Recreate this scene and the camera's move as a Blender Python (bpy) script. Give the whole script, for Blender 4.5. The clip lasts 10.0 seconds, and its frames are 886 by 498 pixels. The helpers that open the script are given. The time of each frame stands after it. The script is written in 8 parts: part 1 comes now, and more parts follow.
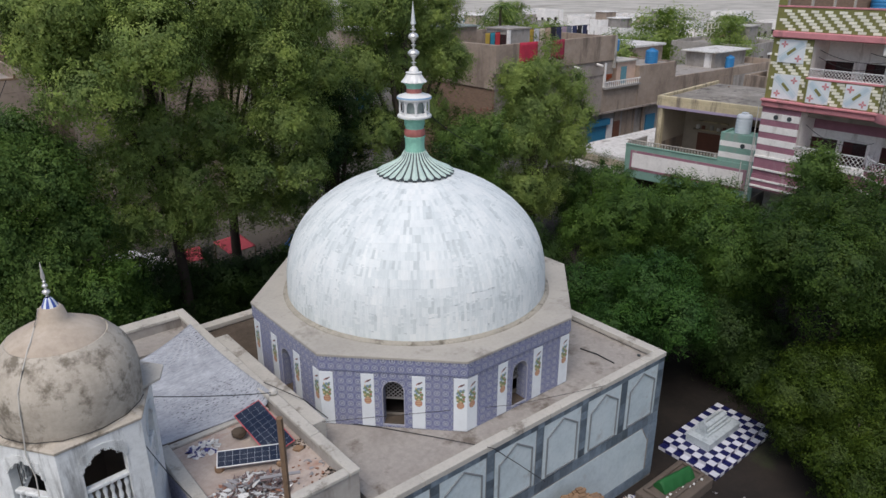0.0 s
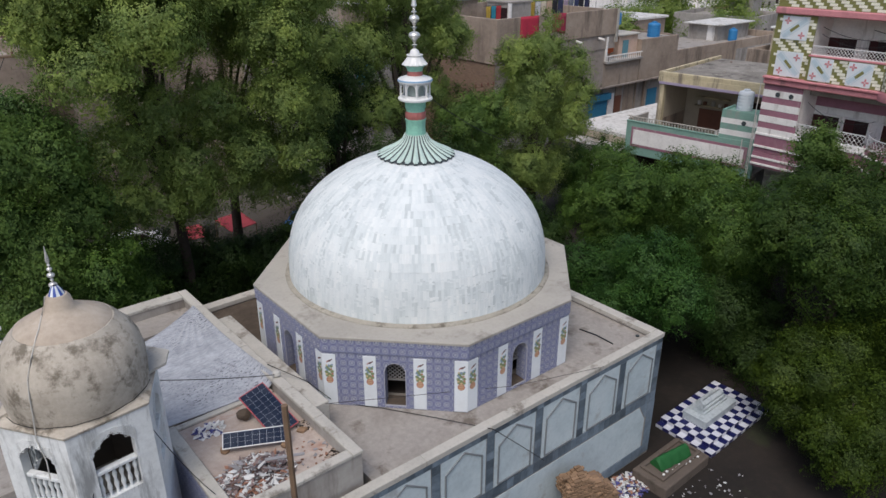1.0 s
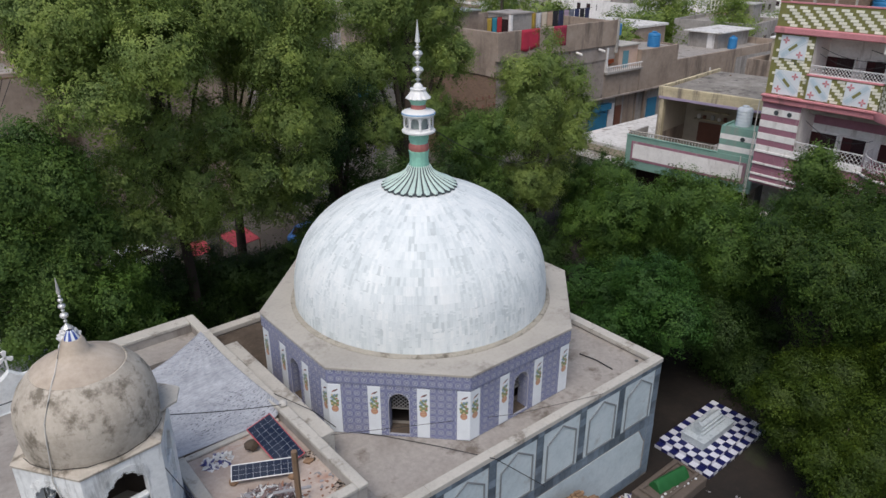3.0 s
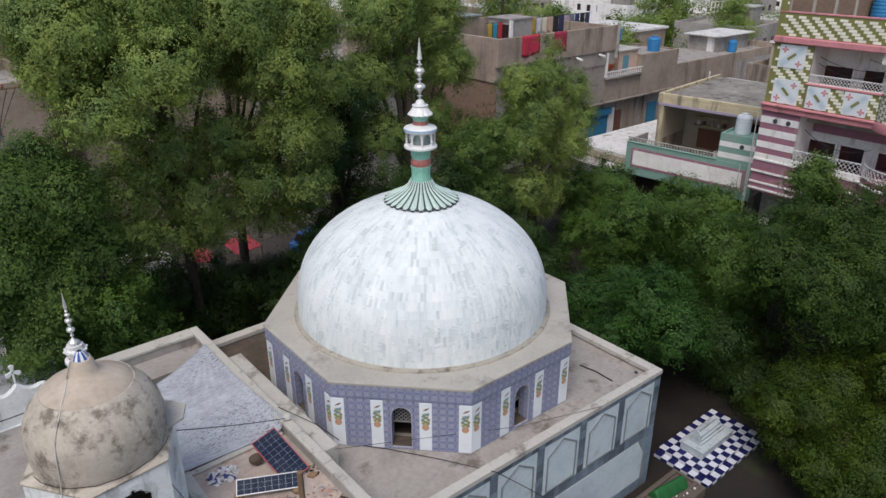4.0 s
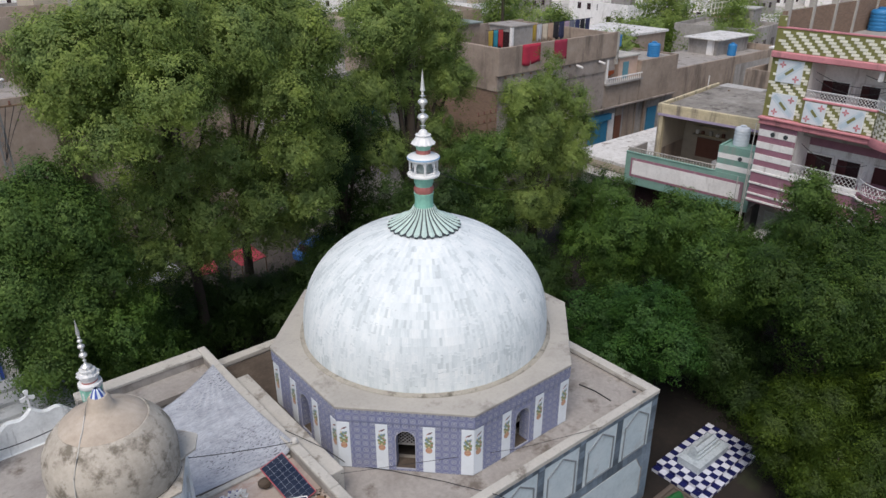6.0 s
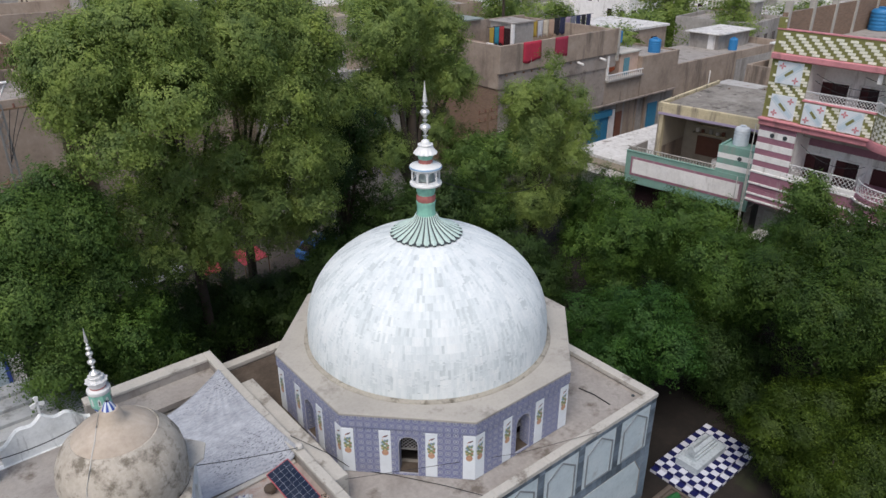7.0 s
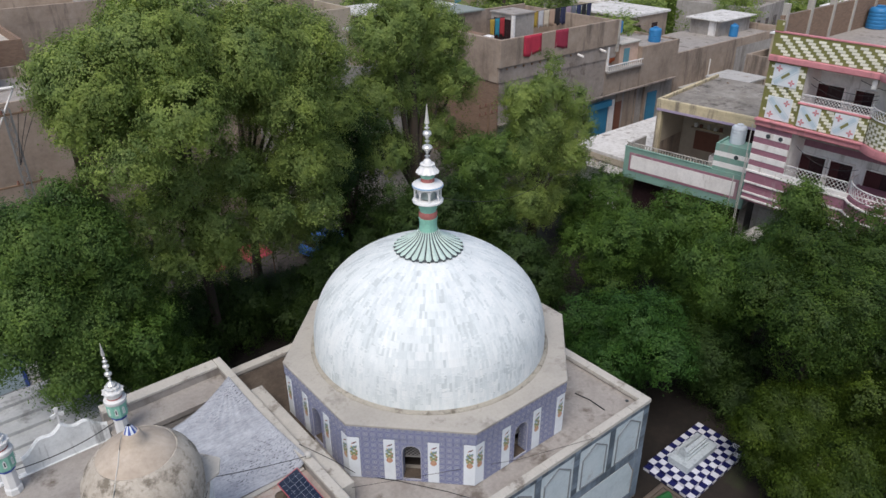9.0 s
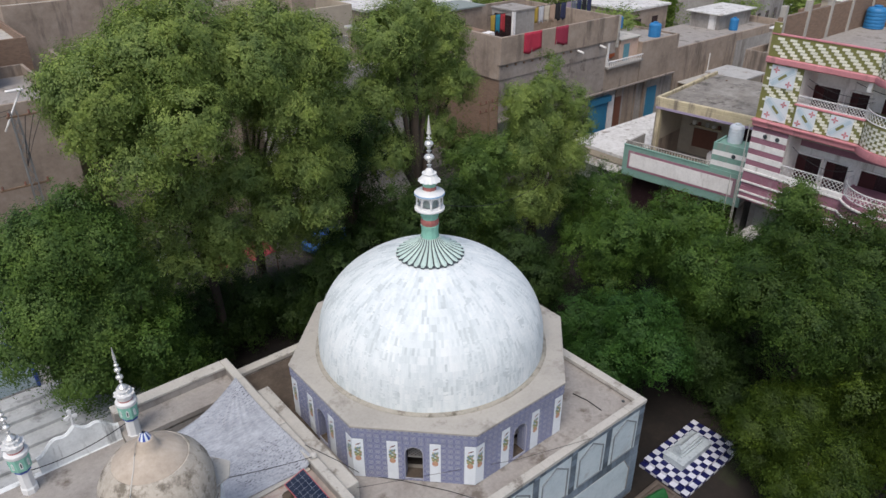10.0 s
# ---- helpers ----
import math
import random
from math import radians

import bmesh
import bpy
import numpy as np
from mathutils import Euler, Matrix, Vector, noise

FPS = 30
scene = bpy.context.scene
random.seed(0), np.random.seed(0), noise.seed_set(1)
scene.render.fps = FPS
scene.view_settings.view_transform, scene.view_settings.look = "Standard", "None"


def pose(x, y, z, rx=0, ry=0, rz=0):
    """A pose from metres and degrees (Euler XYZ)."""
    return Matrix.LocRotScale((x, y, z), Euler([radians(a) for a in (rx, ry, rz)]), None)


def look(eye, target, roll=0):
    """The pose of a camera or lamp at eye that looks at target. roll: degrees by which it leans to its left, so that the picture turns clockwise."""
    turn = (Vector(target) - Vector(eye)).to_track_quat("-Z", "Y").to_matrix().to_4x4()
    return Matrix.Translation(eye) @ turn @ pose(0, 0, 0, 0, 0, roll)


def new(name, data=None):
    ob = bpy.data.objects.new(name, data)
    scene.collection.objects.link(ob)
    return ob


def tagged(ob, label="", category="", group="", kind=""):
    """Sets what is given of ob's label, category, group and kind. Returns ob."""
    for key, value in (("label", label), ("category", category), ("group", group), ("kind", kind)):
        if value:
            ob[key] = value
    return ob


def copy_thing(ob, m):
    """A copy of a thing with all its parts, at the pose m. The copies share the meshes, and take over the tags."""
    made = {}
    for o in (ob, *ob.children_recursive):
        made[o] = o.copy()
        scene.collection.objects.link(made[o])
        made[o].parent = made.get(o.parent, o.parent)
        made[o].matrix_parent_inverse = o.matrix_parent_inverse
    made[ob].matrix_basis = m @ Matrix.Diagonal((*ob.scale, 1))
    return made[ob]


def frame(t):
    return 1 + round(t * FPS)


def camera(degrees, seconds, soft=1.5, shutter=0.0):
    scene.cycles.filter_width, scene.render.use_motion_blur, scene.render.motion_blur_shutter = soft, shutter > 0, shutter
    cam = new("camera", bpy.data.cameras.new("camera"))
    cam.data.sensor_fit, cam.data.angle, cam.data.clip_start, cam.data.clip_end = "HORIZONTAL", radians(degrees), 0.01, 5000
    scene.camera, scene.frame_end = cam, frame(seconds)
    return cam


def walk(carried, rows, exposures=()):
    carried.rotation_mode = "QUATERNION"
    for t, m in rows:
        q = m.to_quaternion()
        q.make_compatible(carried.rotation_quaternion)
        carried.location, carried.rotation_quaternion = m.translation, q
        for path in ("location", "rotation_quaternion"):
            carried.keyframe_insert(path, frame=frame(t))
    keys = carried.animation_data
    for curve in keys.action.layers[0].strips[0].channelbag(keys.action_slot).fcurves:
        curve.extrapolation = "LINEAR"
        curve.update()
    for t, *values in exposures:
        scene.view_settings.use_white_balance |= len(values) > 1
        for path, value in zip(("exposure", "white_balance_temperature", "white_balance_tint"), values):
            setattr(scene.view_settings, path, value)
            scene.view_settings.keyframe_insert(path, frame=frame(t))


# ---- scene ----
cam = camera(64.3, 10.0)
METRES, EYE, TILT, LEAN, TURN = 6.6, 17.4, -21.5, 0.0, -40.0
ROWS = [
    (0.0, 0.0, 0.0, 0.0, 0.0, 0.0, -0.0),
    (0.5, -0.0012, -0.012, 0.0253, 0.01, -1.38, 0.0),
    (1.0, -0.0043, -0.0223, 0.0545, -0.0, -2.31, -0.0),
    (1.5, -0.0064, -0.0353, 0.0909, -0.0, -2.41, -0.03),
    (2.0, -0.0097, -0.0502, 0.1305, 0.01, -2.43, -0.02),
    (2.5, -0.0134, -0.0638, 0.1707, 0.02, -2.43, -0.02),
    (4.0, -0.0233, -0.1178, 0.2895, 0.05, -2.57, 0.01),
    (4.5, -0.0263, -0.1368, 0.3293, 0.06, -2.63, 0.02),
    (5.0, -0.0283, -0.1566, 0.3694, 0.07, -2.68, 0.03),
    (5.5, -0.032, -0.1736, 0.4107, 0.06, -2.81, 0.04),
    (7.0, -0.0421, -0.2396, 0.5534, 0.11, -3.97, 0.06),
    (7.5, -0.0449, -0.2651, 0.6061, 0.11, -4.47, 0.07),
    (8.0, -0.0447, -0.2899, 0.6613, 0.12, -4.98, 0.06),
    (8.5, -0.0448, -0.3179, 0.7202, 0.12, -5.5, 0.07),
    (9.0, -0.0484, -0.3524, 0.7776, 0.13, -6.04, 0.07),
    (9.5, -0.0523, -0.3922, 0.8341, 0.12, -6.57, 0.04),
    (10.0, -0.0545, -0.4379, 0.8923, 0.15, -7.09, 0.05),
]
walk(cam, [(t, pose(0, 0, EYE, TILT, LEAN, TURN) @ pose(METRES * x, METRES * y, METRES * z, 90 + pitch, roll, yaw)) for t, x, y, z, yaw, pitch, roll in ROWS],
     exposures=[(0.0, -0.10), (4.0, -0.03), (10.0, 0.07)])

# ---- world and sun: soft evening light under a thin overcast ----
SUN_ELEV, SUN_AZ = 59.0, 213.0      # azimuth in degrees counter-clockwise from +x, where the light comes from
world = bpy.data.worlds.new("overcast_sky")
scene.world = world
world.use_nodes = True
wn = world.node_tree.nodes
sky = wn.new("ShaderNodeTexSky")
sky.sky_type = "NISHITA"
sky.sun_disc = False
sky.sun_elevation = radians(SUN_ELEV)
sky.sun_rotation = radians(90.0 - SUN_AZ)
sky.air_density, sky.dust_density, sky.ozone_density = 1.0, 3.2, 1.2
world.node_tree.links.new(sky.outputs[0], wn["Background"].inputs[0])
wn["Background"].inputs[1].default_value = 0.15
sun_data = bpy.data.lights.new("sun", "SUN")
sun_data.energy, sun_data.angle, sun_data.color = 1.6, radians(30), (1.0, 0.98, 0.955)
sun = new("sun", sun_data)
_e, _a = radians(SUN_ELEV), radians(SUN_AZ)
sun.matrix_world = look((60 * math.cos(_e) * math.cos(_a), 60 * math.cos(_e) * math.sin(_a), 60 * math.sin(_e)), (0, 0, 0))

# ---- mesh tools ----
def xf(m, p):
    v = m @ Vector(p)
    return (v.x, v.y, v.z)


CH_V = [(sx, sy, sz, a) for sx in (-1, 1) for sy in (-1, 1) for sz in (-1, 1) for a in range(3)]
CH_I = {k: i for i, k in enumerate(CH_V)}


def _chamfer_faces():
    out = []
    def ind(c, a):
        return CH_I[(c[0], c[1], c[2], a)]
    for a in range(3):
        b, c = (a + 1) % 3, (a + 2) % 3
        for s in (-1, 1):
            q = []
            for u, w in ((-1, -1), (1, -1), (1, 1), (-1, 1)):
                k = [0, 0, 0]
                k[a], k[b], k[c] = s, u, w
                q.append(ind(k, a))
            out.append(q if s > 0 else q[::-1])
        for u in (-1, 1):
            for w in (-1, 1):
                k0, k1 = [0, 0, 0], [0, 0, 0]
                k0[a], k0[b], k0[c] = -1, u, w
                k1[a], k1[b], k1[c] = 1, u, w
                q = [ind(k0, b), ind(k1, b), ind(k1, c), ind(k0, c)]
                out.append(q if u * w < 0 else q[::-1])
    for sx in (-1, 1):
        for sy in (-1, 1):
            for sz in (-1, 1):
                q = [ind((sx, sy, sz), 0), ind((sx, sy, sz), 1), ind((sx, sy, sz), 2)]
                out.append(q if sx * sy * sz > 0 else q[::-1])
    return out


CH_F = _chamfer_faces()


class Geo:
    """A mesh in the making: points, faces, a material slot and a smooth flag for each face."""
    def __init__(self):
        self.v, self.f, self.m, self.s = [], [], [], []

    def add(self, verts, faces, mi=0, smooth=False, m=None):
        n = len(self.v)
        self.v.extend(verts if m is None else [xf(m, p) for p in verts])
        self.f.extend([[i + n for i in q] for q in faces])
        self.m.extend([mi] * len(faces))
        self.s.extend([smooth] * len(faces))
        return self

    def box(self, x0, x1, y0, y1, z0, z1, b=0.0, mi=0, m=None):
        c = ((x0 + x1) / 2, (y0 + y1) / 2, (z0 + z1) / 2)
        h = (abs(x1 - x0) / 2, abs(y1 - y0) / 2, abs(z1 - z0) / 2)
        if b <= 0:
            vs = [(c[0] + sx * h[0], c[1] + sy * h[1], c[2] + sz * h[2]) for sx in (-1, 1) for sy in (-1, 1) for sz in (-1, 1)]
            fs = [(0, 1, 3, 2), (4, 6, 7, 5), (0, 4, 5, 1), (2, 3, 7, 6), (0, 2, 6, 4), (1, 5, 7, 3)]
            return self.add(vs, fs, mi, False, m)
        b = min(b, 0.45 * min(h) * 2)
        vs = []
        for sx, sy, sz, a in CH_V:
            d = [b, b, b]
            d[a] = 0
            vs.append((c[0] + sx * (h[0] - d[0]), c[1] + sy * (h[1] - d[1]), c[2] + sz * (h[2] - d[2])))
        return self.add(vs, CH_F, mi, False, m)

    def lathe(self, prof, n=24, x=0.0, y=0.0, mi=0, smooth=True, m=None, a0=0.0, wobble=None):
        """prof: rows of (radius, z) or (radius, z, slot), from bottom to top."""
        base, vs = 0, []
        for r, z, *_ in prof:
            for k in range(n):
                a = a0 + 2 * math.pi * k / n
                rr = r * (wobble(k, n, z) if wobble else 1.0)
                vs.append((x + rr * math.cos(a), y + rr * math.sin(a), z))
        fs, ms = [], []
        for i in range(len(prof) - 1):
            for k in range(n):
                k2 = (k + 1) % n
                fs.append((i * n + k, i * n + k2, (i + 1) * n + k2, (i + 1) * n + k))
                ms.append(prof[i + 1][2] if len(prof[i + 1]) > 2 else mi)
        o = len(self.f)
        self.add(vs, fs, mi, smooth, m)
        self.m[o:] = ms
        t = len(self.v) - n
        self.f.append([t + k for k in range(n)]); self.m.append(ms[-1]); self.s.append(False)
        b = len(self.v) - len(vs)
        self.f.append([b + k for k in range(n)][::-1]); self.m.append(ms[0]); self.s.append(False)
        return self

    def prism(self, poly, z0, z1, mi=0, m=None, smooth=False):
        """poly: points (x, y), counter-clockwise, drawn up from z0 to z1."""
        n = len(poly)
        vs = [(x, y, z0) for x, y in poly] + [(x, y, z1) for x, y in poly]
        fs = [list(range(n))[::-1], [n + i for i in range(n)]]
        self.add(vs, fs, mi, False, m)
        b = len(self.v) - 2 * n
        for i in range(n):
            j = (i + 1) % n
            self.f.append([b + i, b + j, b + n + j, b + n + i]); self.m.append(mi); self.s.append(smooth)
        return self

    def tube(self, pts, r, n=6, mi=0, m=None, r1=None):
        pts = [Vector(p) for p in pts]
        vs, k0 = [], None
        for i, p in enumerate(pts):
            d = (pts[min(i + 1, len(pts) - 1)] - pts[max(i - 1, 0)]).normalized()
            up = Vector((0, 0, 1)) if abs(d.z) < 0.9 else Vector((1, 0, 0))
            s = d.cross(up).normalized()
            u = s.cross(d)
            rr = r if r1 is None else r + (r1 - r) * i / max(1, len(pts) - 1)
            for k in range(n):
                a = 2 * math.pi * k / n
                q = p + (s * math.cos(a) + u * math.sin(a)) * rr
                vs.append((q.x, q.y, q.z))
        fs = [(i * n + k, i * n + (k + 1) % n, (i + 1) * n + (k + 1) % n, (i + 1) * n + k) for i in range(len(pts) - 1) for k in range(n)]
        self.add(vs, fs, mi, True, m)
        e = len(self.v) - n
        b = len(self.v) - len(vs)
        for q in ([e + k for k in range(n)], [b + k for k in range(n)][::-1]):
            self.f.append(q); self.m.append(mi); self.s.append(False)
        return self

    def mesh(self, name, mats):
        me = bpy.data.meshes.new(name)
        me.from_pydata(self.v, [], self.f)
        for mt in (mats if isinstance(mats, (list, tuple)) else [mats]):
            me.materials.append(mt)
        me.polygons.foreach_set("material_index", self.m)
        me.polygons.foreach_set("use_smooth", self.s)
        me.update()
        if any(self.s):
            me.set_sharp_from_angle(angle=radians(40))
        return me


def part(name, geo, mats, parent=None, label=""):
    """Links a mesh as ONE object, under a thing or a part where one is given."""
    ob = new(name, geo.mesh(name, mats) if isinstance(geo, Geo) else geo)
    if parent is not None:
        ob.parent = parent
    if label:
        ob["label"] = label
    return ob


def thing(name, label, category, x=0.0, y=0.0, z=0.0, rz=0.0, group="", kind=""):
    ob = new(name)
    ob.empty_display_size = 0.3
    ob.matrix_world = pose(x, y, z, 0, 0, rz)
    return tagged(ob, label, category, group, kind)


def single(name, geo, mats, label, category, group="", kind="", m=None):
    ob = new(name, geo.mesh(name, mats) if isinstance(geo, Geo) else geo)
    if m is not None:
        ob.matrix_world = m
    return tagged(ob, label, category, group, kind)


def arch_wall(g, length, height, thick, opens, m, mi=0, z0=0.0, n=12):
    """A wall from 0 to length along x, its outer face at y = 0, its inner at y = thick, with arched or square openings
    (x0, x1, sill, spring, rise, shape) that go through it."""
    x = 0.0
    for o0, o1, sill, spring, rise, shape in sorted(opens):
        if o0 > x:
            g.box(x, o0, 0, thick, z0, height, 0, mi, m)
        if sill > z0:
            g.box(o0, o1, 0, thick, z0, sill, 0, mi, m)
        k = n if rise > 0 else 1
        for i in range(k):
            a, b = i / k, (i + 1) / k
            za, zb = spring + rise * shape(a), spring + rise * shape(b)
            xa, xb = o0 + (o1 - o0) * a, o0 + (o1 - o0) * b
            vs = [(xa, 0, za), (xb, 0, zb), (xb, 0, height), (xa, 0, height), (xa, thick, za), (xb, thick, zb), (xb, thick, height), (xa, thick, height)]
            g.add(vs, [(0, 1, 2, 3), (5, 4, 7, 6), (0, 4, 5, 1), (3, 2, 6, 7)], mi, False, m)
        x = o1
    if x < length:
        g.box(x, length, 0, thick, z0, height, 0, mi, m)


def round_arch(u):
    return math.sqrt(max(0.0, 1 - (2 * u - 1) ** 2))


def cusp_arch(u):
    w = abs(2 * u - 1)
    return max(0.0, (1 - w ** 1.6)) * 0.85 + 0.15 * abs(math.sin(u * math.pi * 5))


# ---- materials ----
def ramp(nt, fac, stops):
    r = nt.nodes.new("ShaderNodeValToRGB")
    while len(r.color_ramp.elements) < len(stops):
        r.color_ramp.elements.new(0.5)
    for e, (p, c) in zip(r.color_ramp.elements, stops):
        e.position, e.color = p, (*c, 1)
    nt.links.new(fac, r.inputs[0])
    return r.outputs[0]


def mix(nt, fac, a, b, mode="MIX"):
    n = nt.nodes.new("ShaderNodeMix")
    n.data_type, n.blend_type = "RGBA", mode
    for sock, val in ((n.inputs[0], fac), (n.inputs[6], a), (n.inputs[7], b)):
        if hasattr(val, "links"):
            nt.links.new(val, sock)
        else:
            sock.default_value = val if isinstance(val, (int, float)) else (*val[:3], 1)
    return n.outputs[2]


def calc(nt, op, a, b=0.0, c=0.0):
    n = nt.nodes.new("ShaderNodeMath")
    n.operation = op
    for sock, val in zip(n.inputs, (a, b, c)):
        if hasattr(val, "links"):
            nt.links.new(val, sock)
        else:
            sock.default_value = val
    return n.outputs[0]


def noise_tex(nt, vec, scale, detail=4.0, rough=0.6):
    n = nt.nodes.new("ShaderNodeTexNoise")
    n.inputs["Scale"].default_value, n.inputs["Detail"].default_value, n.inputs["Roughness"].default_value = scale, detail, rough
    nt.links.new(vec, n.inputs["Vector"])
    return n.outputs[0]


def material(name, color, rough=0.8, dark=None, light=None, scale=0.8, fine=14.0, amount=0.6, bump=0.25, metal=0.0,
             stain=None, stain_at=0.55, stain_scale=0.5, per_piece=0.0, island=0.0, streak=False, spec=0.4, coat=0.0, stain_soft=0.12):
    """A surface with broad patches, fine grain and, where given, stains; piece by piece it may vary a little."""
    mt = bpy.data.materials.new(name)
    mt.use_nodes = True
    nt = mt.node_tree
    bsdf = nt.nodes["Principled BSDF"]
    tc = nt.nodes.new("ShaderNodeTexCoord")
    vec = tc.outputs["Object"]
    geo = nt.nodes.new("ShaderNodeNewGeometry")
    vec = geo.outputs["Position"]
    dark = dark or tuple(c * 0.72 for c in color)
    light = light or tuple(min(1.0, c * 1.18) for c in color)
    broad = noise_tex(nt, vec, scale, 5, 0.65)
    grain = noise_tex(nt, vec, fine, 5, 0.7)
    c1 = ramp(nt, broad, [(0.3, dark), (0.5, color), (0.72, light)])
    c2 = ramp(nt, grain, [(0.25, tuple(c * 0.7 for c in color)), (0.5, color), (0.8, light)])
    col = mix(nt, 0.5 * amount, mix(nt, amount, color, c1), c2)
    if stain:
        if streak:
            mp = nt.nodes.new("ShaderNodeMapping")
            mp.inputs["Scale"].default_value = (1, 1, 0.15)
            nt.links.new(vec, mp.inputs[0])
            svec = mp.outputs[0]
        else:
            svec = vec
        s = noise_tex(nt, svec, stain_scale, 6, 0.7)
        f = ramp(nt, s, [(stain_at, (0, 0, 0)), (min(1, stain_at + stain_soft), (1, 1, 1))])
        col = mix(nt, f, col, stain)
    if per_piece > 0 or island > 0:
        if per_piece > 0:
            oi = nt.nodes.new("ShaderNodeObjectInfo")
            rnd = oi.outputs["Random"]
        else:
            rnd = geo.outputs["Random Per Island"]
        k = per_piece or island
        v = ramp(nt, rnd, [(0, (1 - k,) * 3), (1, (1 + 0.25 * k,) * 3)])
        col = mix(nt, 1.0, col, v, "MULTIPLY")
    nt.links.new(col, bsdf.inputs["Base Color"])
    bsdf.inputs["Metallic"].default_value = metal
    bsdf.inputs["Specular IOR Level"].default_value = spec
    rr = nt.nodes.new("ShaderNodeMapRange")
    rr.inputs[3].default_value, rr.inputs[4].default_value = max(0.03, rough - 0.12), min(1.0, rough + 0.12)
    nt.links.new(grain, rr.inputs[0])
    nt.links.new(rr.outputs[0], bsdf.inputs["Roughness"])
    if coat:
        bsdf.inputs["Coat Weight"].default_value = coat
    if bump > 0:
        b = nt.nodes.new("ShaderNodeBump")
        b.inputs["Strength"].default_value, b.inputs["Distance"].default_value = bump, 0.02
        nt.links.new(grain, b.inputs["Height"])
        nt.links.new(b.outputs[0], bsdf.inputs["Normal"])
    return mt

CONCRETE = material("weathered_concrete", (0.40, 0.375, 0.335), 0.9, scale=0.5, fine=9, amount=0.75, stain=(0.22, 0.20, 0.175), stain_at=0.56, stain_scale=0.7)
CEMENT_ROOF = material("dusty_cement_roof", (0.325, 0.297, 0.27), 0.92, dark=(0.19, 0.165, 0.148), light=(0.45, 0.42, 0.385), scale=0.6, fine=7, amount=1.0, stain=(0.15, 0.125, 0.105), stain_at=0.54, stain_scale=0.6, bump=0.5)
SOOTY_ROOF = material("sooty_old_roof", (0.25, 0.225, 0.195), 0.92, dark=(0.10, 0.09, 0.078), light=(0.42, 0.395, 0.36), scale=0.7, fine=4, amount=1.0, stain=(0.085, 0.074, 0.064), stain_at=0.53, stain_scale=0.9, bump=0.4)
SHOP_ROOF = material("flaking_whitewashed_roof", (0.62, 0.60, 0.57), 0.85, dark=(0.40, 0.375, 0.35), light=(0.74, 0.73, 0.71), scale=1.0, fine=4, amount=1.0, stain=(0.28, 0.25, 0.22), stain_at=0.54, stain_scale=1.1)
CURTAIN = material("maroon_curtain", (0.06, 0.017, 0.018), 0.85, scale=3, amount=0.6)
COPING = material("pale_cement_coping", (0.47, 0.445, 0.40), 0.9, scale=0.6, fine=12, amount=0.9, stain=(0.23, 0.205, 0.175), stain_at=0.55, stain_scale=1.3, stain_soft=0.12)
OLD_DOME = material("stained_plaster_dome", (0.45, 0.40, 0.335), 0.92, dark=(0.255, 0.22, 0.172), light=(0.61, 0.56, 0.48), scale=1.7, fine=6, amount=1.0, stain=(0.185, 0.16, 0.125), stain_at=0.50, stain_scale=2.3, stain_soft=0.13, bump=0.5)
KIOSK_CAP = material("tan_plaster_cap", (0.45, 0.375, 0.30), 0.92, dark=(0.30, 0.245, 0.195), light=(0.56, 0.49, 0.41), scale=1.5, fine=7, amount=0.9, bump=0.4)
WHITEWASH = material("worn_whitewash", (0.73, 0.745, 0.74), 0.85, dark=(0.52, 0.535, 0.53), scale=1.6, fine=8, amount=1.0, stain=(0.33, 0.335, 0.33), stain_at=0.53, stain_scale=2.0, streak=True)
MARBLE = material("white_marble_slab", (0.53, 0.61, 0.64), 0.35, dark=(0.38, 0.455, 0.49), light=(0.66, 0.715, 0.735), scale=1.1, fine=7, amount=0.9, bump=0.05, stain=(0.40, 0.425, 0.43), stain_at=0.57, stain_scale=1.2)
MARBLE_GREY = material("grey_blue_marble", (0.155, 0.20, 0.245), 0.4, dark=(0.075, 0.10, 0.13), light=(0.28, 0.34, 0.39), scale=3.2, fine=12, amount=1.0, bump=0.05, per_piece=0.55)
GROOVE = material("grey_groove", (0.21, 0.225, 0.235), 0.6, scale=2, amount=0.4)
GROUT = material("tile_bed_mortar", (0.40, 0.40, 0.44), 0.9, scale=3, amount=0.5)
PAINT_WHITE = material("white_enamel", (0.72, 0.72, 0.71), 0.4, scale=3, fine=20, amount=0.4, bump=0.05)
PANEL_WHITE = material("white_glazed_tile", (0.71, 0.745, 0.775), 0.22, scale=2, amount=0.25, bump=0.02)
PAINT_GREEN = material("mint_green_enamel", (0.25, 0.53, 0.42), 0.45, scale=5, fine=14, amount=1.0, bump=0.05)
PAINT_PALE = material("pale_mint_enamel", (0.48, 0.60, 0.55), 0.5, scale=5, fine=20, amount=0.8, bump=0.1)
PAINT_RED = material("brick_red_enamel", (0.40, 0.14, 0.125), 0.5, scale=4, amount=0.9, bump=0.05)
PAINT_BLUE = material("royal_blue_enamel", (0.05, 0.09, 0.34), 0.4, scale=4, amount=0.4, bump=0.05)
PAINT_NAVY = material("dark_line_paint", (0.05, 0.06, 0.065), 0.6, amount=0.3)
STEEL = material("polished_steel", (0.72, 0.71, 0.68), 0.3, scale=3, amount=0.3, metal=0.55, bump=0.0)
ROPE = material("pale_rope", (0.52, 0.50, 0.46), 0.9, amount=0.4)
CABLE = material("black_cable", (0.02, 0.02, 0.022), 0.7, amount=0.3)
